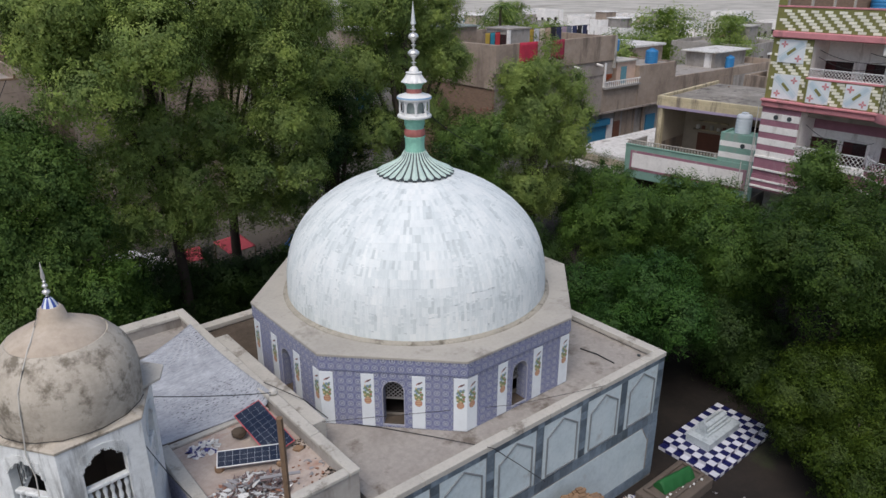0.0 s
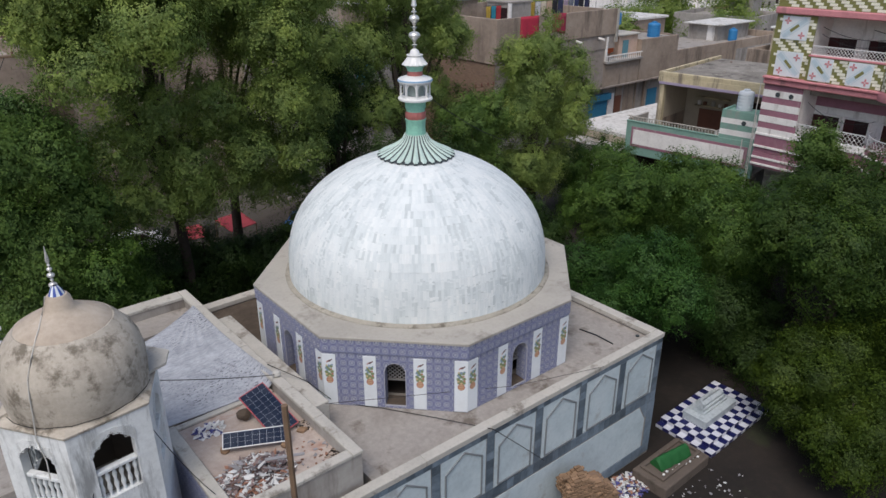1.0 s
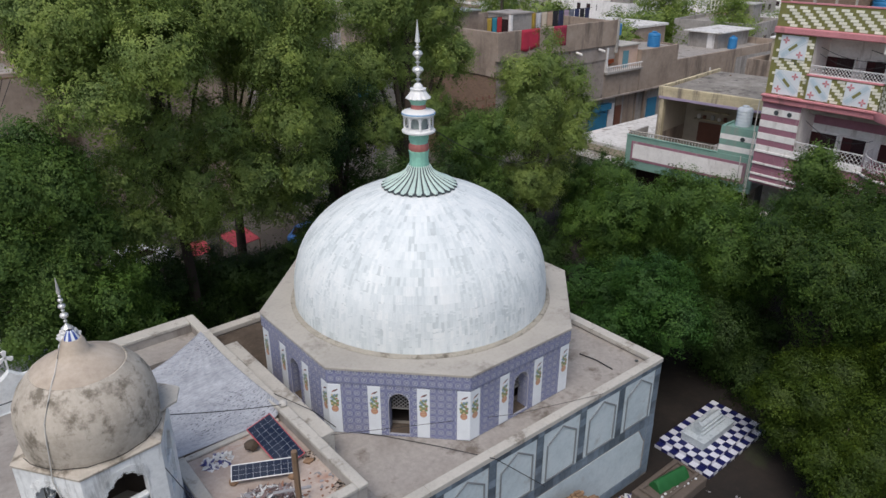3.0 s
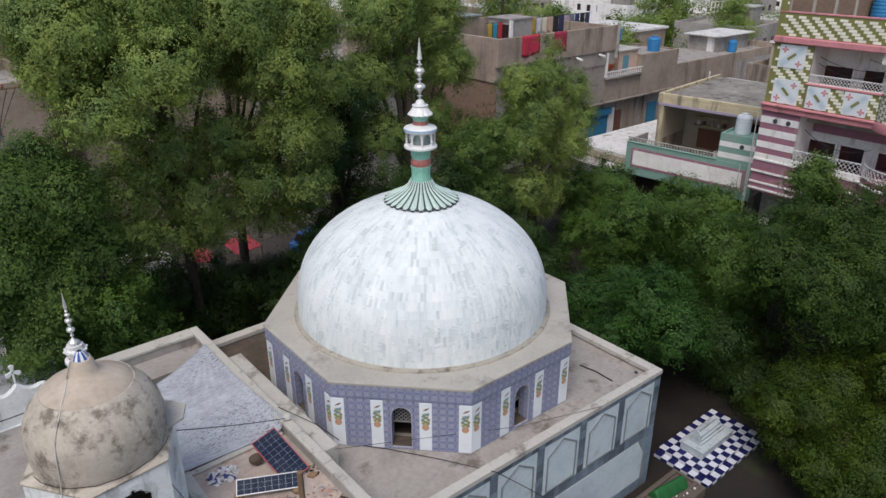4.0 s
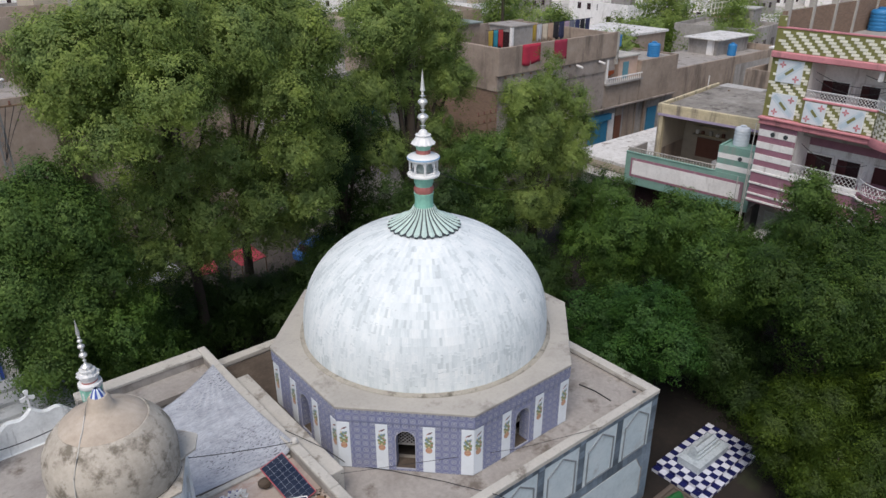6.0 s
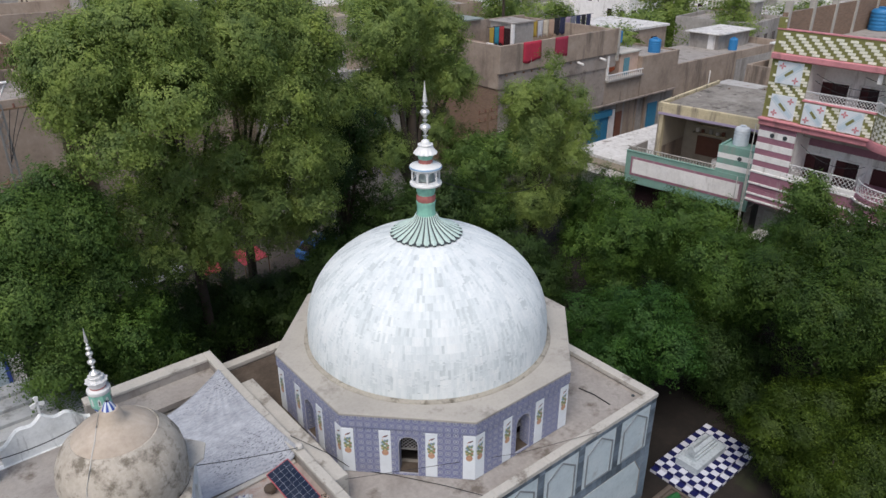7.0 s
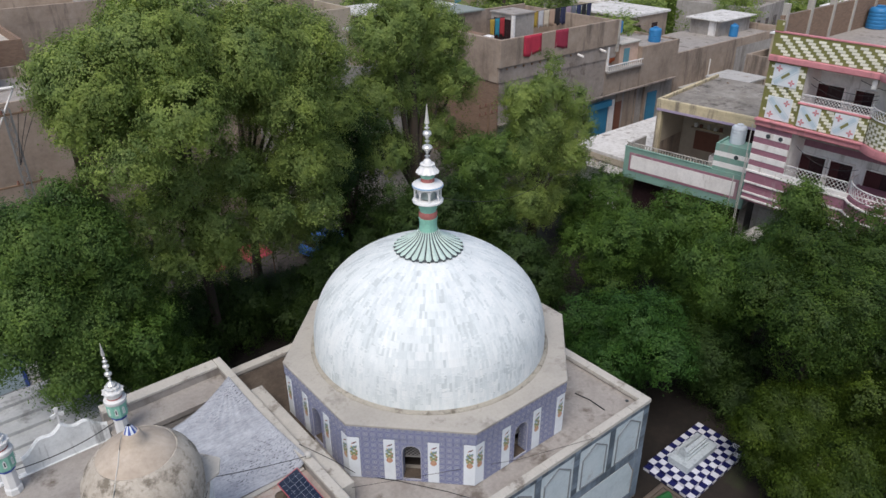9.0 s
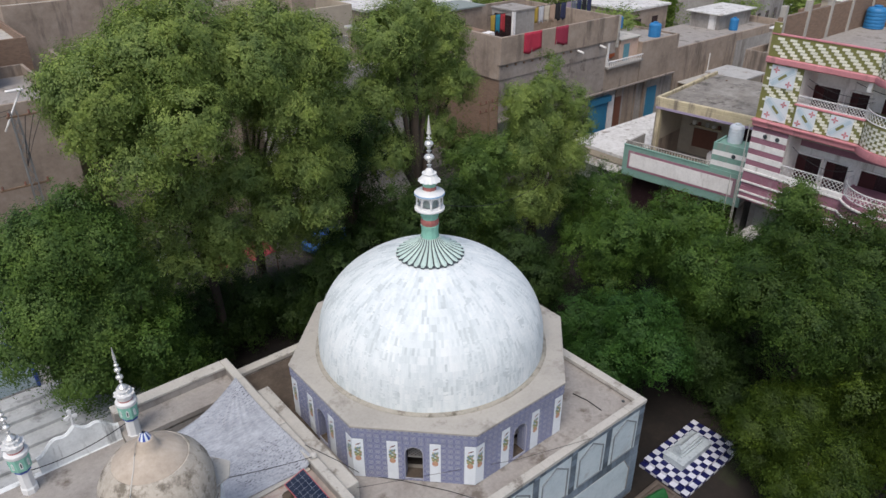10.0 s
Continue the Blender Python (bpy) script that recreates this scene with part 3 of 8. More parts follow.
FL = [PANEL_WHITE,
      material("print_orange_red", (0.44, 0.19, 0.14), 0.3, amount=0.3, bump=0), material("print_leaf_green", (0.20, 0.25, 0.12), 0.3, amount=0.5, bump=0),
      material("print_yellow", (0.56, 0.43, 0.24), 0.3, amount=0.3, bump=0), material("print_blue", (0.20, 0.29, 0.37), 0.3, amount=0.3, bump=0),
      material("print_bird_brown", (0.16, 0.09, 0.09), 0.3, amount=0.3, bump=0)]


def build_drum():
    th = thing("tomb_chamber", "eight-sided tomb chamber clad in blue patterned tiles", "shrine", CX, CY, Z_FLOOR)
    inv = Matrix.Translation((-CX, -CY, -Z_FLOOR))
    unit = uv_mesh("wall_tile", *tile_geo([(-TILE / 2, TILE / 2, -TILE / 2, TILE / 2, -TILE / 2, -TILE / 2)], 0.008), BLUE_TILE)
    left = 300
    for k in range(8):
        m = inv @ face_matrix(k, AP - 0.05)
        g = Geo()
        arch_wall(g, SIDE, 6.86, 0.42, [(WIN0, WIN1, WSILL, WSPRING, WRISE, round_arch)], m, 0, Z_FLOOR - 0.25, 14)
        wall = part("wall", g, GROUT, th)
        mb = inv @ face_matrix(k, AP - 0.008)
        gb = Geo()
        gb.box(-0.0, SIDE, 0.0, 0.3, 6.83, Z_TOP - 0.05, 0.0, 0, mb)
        band = part("frieze", gb, GROUT, th)
        near = k in (7, 0, 6, 1)
        rects, cells = [], []
        for i in range(17):
            for j in range(10):
                z1 = Z_TOP - 0.015 - j * TILE if j < 2 else 6.84 - (j - 2) * TILE
                z0 = z1 - TILE
                u0, u1 = i * TILE, (i + 1) * TILE
                z0c = max(z0, Z_FLOOR)
                if z1 - z0c < 0.03:
                    continue
                corners = [in_window(u, z, 0.02) for u in (u0, (u0 + u1) / 2, u1) for z in (z0c, (z0c + z1) / 2, z1)]
                if j >= 2 and any(corners):
                    for a in range(5):
                        for b in range(5):
                            ua, ub = u0 + (u1 - u0) * a / 5, u0 + (u1 - u0) * (a + 1) / 5
                            za, zb = z0c + (z1 - z0c) * b / 5, z0c + (z1 - z0c) * (b + 1) / 5
                            if not in_window((ua + ub) / 2, (za + zb) / 2, 0.02):
                                rects.append((ua, ub, za, zb, u0, z0))
                    continue
                whole = z0c == z0 and near and (k == 7 or (k == 0 and j < 6))
                cells.append((j < 2, u0, u1, z0c, z1, z0, whole))
        for upper, u0, u1, z0c, z1, z0, whole in cells:
            mm = (mb if upper else m)
            if whole and left > 0:
                ob = part("tile", unit, None, band if upper else wall)
                ob.matrix_local = mm @ Matrix.Translation(((u0 + u1) / 2, -0.001, (z0 + z1) / 2))
                left -= 1
            else:
                rects.append((u0, u1, z0c, z1, u0, z0, upper))
        for upper in (False, True):
            rs = [r[:6] for r in rects if (len(r) > 6 and r[6]) == upper]
            if rs:
                vs, fs, uvs = tile_geo(rs, 0.008)
                mm = mb if upper else m
                ob = part("tiling", uv_mesh("tiling", [xf(mm, (x, y - 0.001, z)) for x, y, z in vs], fs, uvs, BLUE_TILE), None, band if upper else wall)
                ob["kind"] = "stuff"
        # reveal of the window, clad in the same tile, and the pierced screen in it
        for sx in (WIN0 + 0.004, WIN1 - 0.004):
            rs = [(0.02 + i * 0.2, 0.02 + (i + 1) * 0.2, WSILL + j * 0.228, WSILL + (j + 1) * 0.228, 0.02 + i * 0.2, WSILL + j * 0.228) for i in range(2) for j in range(5)]
            vs, fs, uvs = tile_geo(rs, 0.006)
            s = 1 if sx < SIDE / 2 else -1
            mr = m @ Matrix(((0, -s, 0, sx), (1, 0, 0, 0), (0, 0, 1, 0), (0, 0, 0, 1)))
            part("reveal_tiling", uv_mesh("reveal", [xf(mr, p) for p in vs], [f if s < 0 else f for f in fs], uvs, BLUE_TILE), None, wall)["kind"] = "stuff"
        gl = Geo()
        for i in range(-3, 9):
            for sgn in (-1, 1):
                pts = []
                for q in range(24):
                    u = WIN0 + 0.62 * (q / 23)
                    zz = 5.62 + i * 0.124 + sgn * (u - SIDE / 2) * 0.9
                    if zz > 5.74 and in_window(u, zz):
                        pts.append((u, 0.38, zz))
                if len(pts) > 2:
                    gl.tube(pts, 0.017, 5, 0, m)
        gl.box(WIN0, WIN1, 0.36, 0.40, 5.70, 5.75, 0, 0, m)
        part("window_screen", gl, SCREEN, th, "pierced lattice screen, coloured dim for the shaded window")
        gs = Geo()
        gs.box(WIN0 + 0.012, WIN1 - 0.012, 0.03, 0.5, WSILL - 0.05, WSILL + 0.006, 0.004, 0, m)
        part("sill", gs, ROOF_EARTH, th)
        # white tile strips with painted vases: two by the window, one at each corner
        for uc, w in ((0.2, 0.40), (SIDE / 2 - 0.74, 0.38), (SIDE / 2 + 0.74, 0.38), (SIDE - 0.2, 0.40)):
            gp = Geo()
            gp.box(uc - w / 2, uc + w / 2, -0.022, 0.0, 4.99, 6.74, 0.004, 0, m)
            for zz in (5.575, 6.16):
                gp.box(uc - w / 2 + 0.004, uc + w / 2 - 0.004, -0.0225, -0.02, zz - 0.003, zz + 0.003, 0, 0, m)
            gq = Geo()
            flower_print(gq, uc, 5.72, 1.06, -0.0245)
            gp.add([xf(m, p) for p in gq.v], gq.f, 1)
            gp.m[-len(gq.f):] = gq.m
            part("floral_panel", gp, FL, wall, "white glazed strip with a painted vase of flowers")
    # top slab and the ring that the dome stands in
    g = Geo()
    ro = (AP + 0.02) / math.cos(math.pi / 8)
    g.lathe([(ro, Z_TOP - 0.09 - Z_FLOOR), (ro, Z_TOP - 0.015 - Z_FLOOR), (ro - 0.03, Z_TOP + 0.005 - Z_FLOOR), (4.2, Z_TOP + 0.015 - Z_FLOOR)], 8, 0, 0, 0, False, None, radians(22.5 + DRUM_TURN))
    part("cornice_slab", g, CONCRETE, th)
    g = Geo()
    g.lathe([(4.72, -0.2), (4.72, 0.05)], 8, 0, 0, 0, False, None, radians(22.5 + DRUM_TURN))
    part("inner_floor", g, INNER_SHADE, th)
    # Added core; blocks the view through to the far windows, keeping openings dark.
    g = Geo()
    g.lathe([(3.3, 0.05), (3.3, 2.2)], 8, 0, 0, 0, False, None, radians(22.5 + DRUM_TURN))
    part("inner_chamber", g, INNER_SHADE, th)


build_drum()

# ---- the dome ----
DX, DY, DZ0, DR, DH = 13.71, 17.75, 7.40, 4.40, 4.10
SKIRT = 0.10        # upright foot of the dome below its curve


def dome_profile(n):
    out = [(DR, -SKIRT)]
    for i in range(n):
        q = math.sin(0.5 * math.pi * (i + 1) / n)
        out.append((DR * max(0.0, 1 - q ** 2.74) ** (1 / 1.546), DH * q))
    return out


def build_dome():
    th = thing("dome", "large white marble-tiled dome on a cement ring", "dome", DX, DY, DZ0)
    fine = dome_profile(400)
    length = [0.0]
    for a, b in zip(fine, fine[1:]):
        length.append(length[-1] + math.dist(a, b))

    def at(s):
        s = min(max(s, 0.0), length[-1])
        i = min(int(np.searchsorted(length, s)), 400)
        i = max(i, 1)
        k = (s - length[i - 1]) / max(1e-9, length[i] - length[i - 1])
        a, b = fine[i - 1], fine[i]
        return a[0] + (b[0] - a[0]) * k, a[1] + (b[1] - a[1]) * k
    g = Geo()
    g.lathe([(max(0.01, r - 0.02), z) for r, z in dome_profile(40)], 96)
    shell = part("shell", g, MARBLE_DOME, th)
    g = Geo()
    g.lathe([(DR + 0.15, -SKIRT + 0.0), (DR + 0.15, -SKIRT + 0.075), (DR + 0.12, -SKIRT + 0.105), (DR + 0.03, -SKIRT + 0.13), (DR - 0.05, -SKIRT + 0.14)], 120, wobble=lambda k, n, z: 1 + 0.005 * noise.noise(Vector((k * 0.8, z * 9, 3))))
    part("base_ring", g, material("chipped_cement_ring", (0.34, 0.315, 0.265), 0.9, dark=(0.19, 0.17, 0.14), scale=1.8, fine=9, amount=1.0, stain=(0.13, 0.115, 0.09), stain_at=0.54, stain_scale=2.2), th)
    rng = random.Random(5)
    vs, fs, tones = [], [], []
    row, s, singles = 0, 0.10, 0
    h = 0.27
    face_a = math.atan2(-DY, -DX)
    while s < length[-1] - 0.6:
        r0, z0 = at(s)
        r1, z1 = at(s + h)
        n = max(24, int(2 * math.pi * (r0 + r1) / 2 / 0.088))
        nz = Vector((z1 - z0, 0, r0 - r1)).normalized()
        step = 2 * math.pi / n
        off = 0.5 * (row % 2)
        unit = None
        for k in range(n):
            a = (k + off) * step
            am = a + step / 2
            blotch = noise.noise(Vector((3.1 * math.cos(am) * (r0 + 1.2) / 2.2, 3.1 * math.sin(am) * (r0 + 1.2) / 2.2, 2.5 * (z0 + 0.3 * rng.random()))))
            t = min(1.0, max(0.0, 0.51 + 0.75 * blotch + 0.62 * (rng.random() - 0.5)))
            if rng.random() < 0.04:
                t *= 0.2
            lift = 0.002 + 0.003 * rng.random()
            j0, j1 = rng.uniform(-0.11, 0.03), rng.uniform(-0.03, 0.11)

            def tile_pts(aa, lf, e0=0.0, e1=0.0):
                pts = []
                lo, hi = at(s + e0), at(s + h + e1)
                for lay, gap in ((0.0, 0.0), (lf, 0.0012)):
                    for sr, sz, da in ((*lo, 0), (*lo, 1), (*hi, 1), (*hi, 0)):
                        ang = aa + (da * step) + (gap / max(0.3, sr)) * (1 if da == 0 else -1)
                        rr = sr + nz.x * lay
                        zz = sz + nz.z * lay + (gap if sz == lo[1] else -gap)
                        pts.append((rr * math.cos(ang), rr * math.sin(ang), zz))
                return pts
            quad = ((4, 5, 6, 7), (0, 1, 5, 4), (1, 2, 6, 5), (2, 3, 7, 6), (3, 0, 4, 7))
            d = (a + step / 2 - face_a + math.pi) % (2 * math.pi) - math.pi
            if abs(d) < 0.26 and 6 <= row < 19 and singles < 300:
                key = round(t * 6)
                if unit is None:
                    unit = {}
                if key not in unit:
                    me = bpy.data.meshes.new("dome_tile")
                    me.from_pydata(tile_pts(0.0, 0.003 + 0.0005 * key, -0.004 * key, 0.004 * (6 - key)), [], quad)
                    me.materials.append(MARBLE_DOME)
                    me.attributes.new("tone", "FLOAT", "FACE").data.foreach_set("value", [key / 6] * 5)
                    me.update()
                    unit[key] = me
                ob = part("marble_tile", unit[key], None, shell)
                ob.matrix_local = Matrix.Rotation(a, 4, "Z")
                singles += 1
            else:
                b = len(vs)
                vs += tile_pts(a, lift, j0, j1)
                fs += [[b + i for i in q] for q in quad]
                tones += [t] * 5
        s += h
        row += 1
    me = bpy.data.meshes.new("marble_tiling")
    me.from_pydata(vs, [], fs)
    me.materials.append(MARBLE_DOME)
    me.attributes.new("tone", "FLOAT", "FACE").data.foreach_set("value", tones)
    me.update()
    part("marble_tiling", me, None, shell)["kind"] = "stuff"


build_dome()


# ---- the finial on the dome: ribbed skirt, painted shaft, little gallery, lotus and steel balls ----
def build_finial():
    th = thing("dome_finial", "mint, red and white painted finial with a steel spike", "finial", DX, DY, 11.2)
    n = 28
    zb = 11.2

    def flute(k, m, z):
        return (1.0, 0.985, 0.94, 0.985)[k % 4]

    for k in range(n):
        a = 2 * math.pi * k / n
        g = Geo()
        w = 0.80 * math.pi / n
        rows = []
        for i in range(9):
            q = i / 8
            r = 0.35 + (1.27 - 0.35) * q
            z = 12.0 - 0.66 * q ** 0.55 - zb
            hw = w * (0.75 + 0.25 * q) if q < 0.99 else w * 0.35
            for da, dz in ((-hw, 0.0), (0.0, 0.035 if q < 0.99 else 0.02), (hw, 0.0)):
                rows.append((r * math.cos(a + da), r * math.sin(a + da), z + dz))
        g.v = rows + [(x, y, z - 0.06) for x, y, z in rows]
        o = len(rows)
        for i in range(8):
            for j in range(2):
                q = [i * 3 + j, i * 3 + j + 1, (i + 1) * 3 + j + 1, (i + 1) * 3 + j]
                g.f.append(q[::-1]); g.m.append(0); g.s.append(False)
            for j0 in (0, 2):
                q = [i * 3 + j0, (i + 1) * 3 + j0, o + (i + 1) * 3 + j0, o + i * 3 + j0]
                g.f.append(q if j0 == 2 else q[::-1]); g.m.append(1); g.s.append(False)
        g.f.append([24, 25, 26, o + 26, o + 25, o + 24]); g.m.append(1); g.s.append(False)
        part("petal", g, [PAINT_PALE, PAINT_NAVY], th)
    g = Geo()
    g.lathe([(0.35 + 0.9 * q / 8, 12.0 - 0.66 * (q / 8) ** 0.55 - zb - 0.02) for q in range(8, -1, -1)], 40)
    part("skirt", g, PAINT_NAVY, th)
    g = Geo()
    g.lathe([(0.345, 0.70), (0.33, 0.80), (0.31, 1.0), (0.325, 1.22), (0.345, 1.26), (0.345, 1.29)], 48, wobble=flute)
    part("lower_shaft", g, PAINT_GREEN, th, "mint green fluted shaft")
    g = Geo()
    g.lathe([(0.31, 1.29), (0.335, 1.36), (0.335, 1.48), (0.31, 1.53)], 48, wobble=flute)
    part("red_band", g, PAINT_RED, th, "brick red band")
    g = Geo()
    g.lathe([(0.30, 1.53), (0.30, 1.60), (0.33, 1.64), (0.33, 1.80), (0.40, 1.86), (0.50, 1.90)], 48, wobble=flute)
    part("upper_shaft", g, PAINT_GREEN, th)
    g = Geo()
    g.lathe([(0.42, 1.86), (0.54, 1.90), (0.55, 1.95), (0.53, 1.98), (0.48, 1.99)], 28)
    part("gallery_floor", g, PAINT_WHITE, th)
    for k in range(8):
        a = 2 * math.pi * (k + 0.3) / 8
        g = Geo()
        g.lathe([(0.04, 1.98), (0.028, 2.04), (0.028, 2.36), (0.045, 2.42)], 8, 0.46 * math.cos(a), 0.46 * math.sin(a))
        part("column", g, PAINT_WHITE, th)
        g = Geo()
        mm = Matrix.Rotation(a + math.pi / 8, 4, "Z") @ Matrix.Translation((0.415, 0, 0)) @ Matrix.Rotation(radians(90), 4, "Z")
        arch_wall(g, 0.36, 2.45, 0.03, [(0.045, 0.315, 2.06, 2.27, 0.13, round_arch)], mm @ Matrix.Translation((-0.18, -0.02, 0)), 0, 1.98, 8)
        part("arch_panel", g, PAINT_WHITE, th)
    g = Geo()
    g.lathe([(0.28, 2.04), (0.28, 2.45)], 16)
    part("core", g, material("inner_shade_paint", (0.36, 0.42, 0.40), 0.6), th)
    g = Geo()
    g.lathe([(0.48, 2.44), (0.54, 2.46), (0.555, 2.50), (0.55, 2.53, 1), (0.54, 2.55, 1), (0.50, 2.58), (0.25, 2.66)], 28)
    part("gallery_roof", g, [PAINT_WHITE, cloth("sky_blue_line", (0.22, 0.36, 0.52))], th)
    g = Geo()
    g.lathe([(0.25, 2.64), (0.245, 2.70), (0.235, 2.80)], 48, wobble=flute)
    part("red_collar", g, PAINT_RED, th, "brick red collar")
    g = Geo()
    g.lathe([(0.24, 2.79), (0.25, 2.86), (0.30, 2.93), (0.39, 2.985)], 48, wobble=flute)
    part("lotus_calyx", g, PAINT_GREEN, th, "mint green fluted cup")
    g = Geo()
    petals = lambda k, m, z: (1.0, 0.97, 0.88, 0.97)[k % 4] if z < 3.06 else (1.0, 0.98, 0.94, 0.98)[k % 4]
    g.lathe([(0.33, 2.965), (0.405, 2.98), (0.415, 3.0), (0.37, 3.05), (0.315, 3.11), (0.27, 3.18), (0.235, 3.24)], 48, wobble=petals)
    part("lotus", g, PAINT_WHITE, th)
    g = Geo()
    g.lathe([(0.16, 3.22), (0.24, 3.245), (0.262, 3.27), (0.255, 3.29), (0.16, 3.29), (0.155, 3.33), (0.13, 3.40), (0.07, 3.455), (0.03, 3.47)], 24)
    part("flower_cup", g, PAINT_WHITE, th)
    g = Geo()
    prof = [(0.03, 3.46), (0.03, 3.50), (0.065, 3.515), (0.03, 3.535), (0.03, 3.555), (0.095, 3.575), (0.03, 3.60), (0.03, 3.64), (0.06, 3.67), (0.06, 3.70), (0.10, 3.75)]

    def bell(zc, r):
        prof.extend([(0.5 * r, zc - 0.11), (0.86 * r, zc - 0.06), (r, zc - 0.02), (r, zc), (0.93 * r, zc + 0.04), (0.70 * r, zc + 0.085), (0.35 * r, zc + 0.11), (0.03, zc + 0.12)])

    bell(3.86, 0.185)
    prof += [(0.03, 4.03), (0.06, 4.05), (0.03, 4.07), (0.09, 4.095), (0.03, 4.12), (0.03, 4.15), (0.06, 4.175), (0.06, 4.20)]
    bell(4.35, 0.16)
    prof += [(0.03, 4.51), (0.095, 4.55), (0.03, 4.585), (0.05, 4.62), (0.03, 4.65), (0.05, 4.68), (0.088, 4.72), (0.07, 4.80), (0.005, 5.37)]
    g.lathe(prof, 20)
    part("spike", g, STEEL, th, "polished steel balls and spike")


build_finial()

# ---- the hall that carries the tomb chamber ----
HX0, HX1, HY0, HY1 = 7.7, 19.6, 11.4, 23.65


def niche_outline(g, x0, x1, z0, z1, y, mi):
    """A raised grey moulding in the shape of a pointed niche."""
    xm, zs = (x0 + x1) / 2, z1 - 0.45
    pts = [(x0, z0), (x0, zs), (xm, z1), (x1, zs), (x1, z0)]
    for (ax_, az_), (bx, bz) in zip(pts, pts[1:] + pts[:1]):
        d = math.hypot(bx - ax_, bz - az_)
        m = Matrix.Translation((ax_, y, az_)) @ Matrix.Rotation(-math.atan2(bz - az_, bx - ax_), 4, "Y")
        g.box(-0.02, d + 0.02, -0.035, 0.0, -0.028, 0.028, 0.008, mi, m)


def build_hall():
    th = thing("shrine_hall", "flat-roofed shrine hall with grey and white marble cladding", "building", HX0, HY0, 0)
    inv = Matrix.Translation((-HX0, -HY0, 0))
    # the long wall runs one degree off the roof's grid
    inv_s = inv @ Matrix.Translation((HX1, HY0, 0)) @ Matrix.Rotation(radians(-0.95), 4, "Z") @ Matrix.Translation((-HX1, -HY0, 0))
    def wallbox(*a, m=inv):
        g = Geo()
        g.box(*a, 0.0, 0, m)
        return part("wall", g, MUD_GREY, th)
    south = wallbox(HX0 - 3.3, HX1, HY0, HY0 + 0.3, -0.2, 5.02, m=inv_s)
    wallbox(HX1 - 0.3, HX1, HY0 + 0.3, HY1 - 0.3, -0.2, 5.02)
    wallbox(HX0, HX1, HY1 - 0.3, HY1, -0.2, 5.02)
    wallbox(HX0, HX0 + 0.3, HY0 + 0.3, HY1 - 0.3, -0.2, 5.02)
    g = Geo()
    nx = 24
    for i in range(nx):
        for j in range(nx):
            x0, x1 = HX0 + 0.3 + (HX1 - HX0 - 0.6) * i / nx, HX0 + 0.3 + (HX1 - HX0 - 0.6) * (i + 1) / nx
            y0, y1 = HY0 + 0.3 + (HY1 - HY0 - 0.6) * j / nx, HY0 + 0.3 + (HY1 - HY0 - 0.6) * (j + 1) / nx
            def zz(x, y):
                return 4.96 + 0.015 * noise.noise(Vector((x * 0.8, y * 0.8, 2)))
            g.add([(x0, y0, zz(x0, y0)), (x1, y0, zz(x1, y0)), (x1, y1, zz(x1, y1)), (x0, y1, zz(x0, y1))], [(0, 1, 2, 3)], 0, True, inv)
    g.box(HX0 + 0.3, HX1 - 0.3, HY0 + 0.3, HY1 - 0.3, 4.6, 4.93, 0, 0, inv)
    part("roof", g, CEMENT_ROOF, th, "dusty cement roof deck")
    for nm, a in (("south", (HX0 - 3.3, HX1 + 0.03, HY0 - 0.03, HY0 + 0.29)), ("east", (HX1 - 0.36, HX1 + 0.03, HY0 + 0.29, HY1 - 0.38)), ("north", (HX0, HX1 + 0.03, HY1 - 0.38, HY1 + 0.03))):
        g = Geo()
        if nm == "south":
            x = a[0]
            while x < a[1] - 0.01:
                x2 = min(a[1], x + 2.35)
                g = Geo()
                g.box(x, x2 - 0.006, a[2], a[3], 5.02, 5.20 + 0.006 * math.sin(x * 3), 0.015, 0, inv_s)
                part("coping", g, COPING, th)
                x = x2
            continue
        else:
            g.box(*a, 5.02, 5.2, 0.015, 0, inv)
        part("coping", g, COPING, th)
    # marble facing of the long wall, bay by bay
    units = {}
    def border(x0, x1, z0, z1):
        key = (round(x1 - x0, 3), round(z1 - z0, 3))
        if key not in units:
            g = Geo()
            g.box(-key[0] / 2 + 0.002, key[0] / 2 - 0.002, -0.02, 0.0, -key[1] / 2 + 0.002, key[1] / 2 - 0.002, 0.003)
            units[key] = g.mesh("marble_border_tile", MARBLE_GREY)
        ob = part("border_tile", units[key], None, south)
        ob.matrix_local = inv_s @ Matrix.Translation(((x0 + x1) / 2, HY0 - 0.001, (z0 + z1) / 2))
    for b in range(7):
        xr = 19.24 - 2.0 * b
        xl = xr - 1.66
        g = Geo()
        g.box(xl, xr, HY0 - 0.012, HY0, 2.86, 4.84, 0.004)
        niche_outline(g, xl + 0.16, xr - 0.16, 2.93, 4.78, HY0 - 0.012, 1)
        part("marble_panel", shifted(g, inv_s), [MARBLE, GROOVE], south, "white marble panel with a pointed niche outline")
        for j in range(7):
            border(xr + 0.02, xr + 0.32, 2.86 + j * 0.2829, 2.86 + (j + 1) * 0.2829)
        for i in range(7):
            x0 = xr + 0.33 - 2.0 * (i + 1) / 7
            border(x0, x0 + 2.0 / 7, 4.85, 5.015)
            border(x0, x0 + 2.0 / 7, 2.46, 2.84)
    # lower dado: wide slabs, cut off at their upper corner, with a grey border at the end and foot
    g = Geo()
    xr = 19.2
    poly = [(6.5, 0.5), (xr - 0.1, 0.5), (xr - 0.1, 1.75), (xr - 0.5, 2.4), (6.5, 2.4)]
    g.prism(poly, 0, 0.014, 0, inv_s @ Matrix.Translation((0, HY0, 0)) @ Matrix.Rotation(radians(90), 4, "X"))
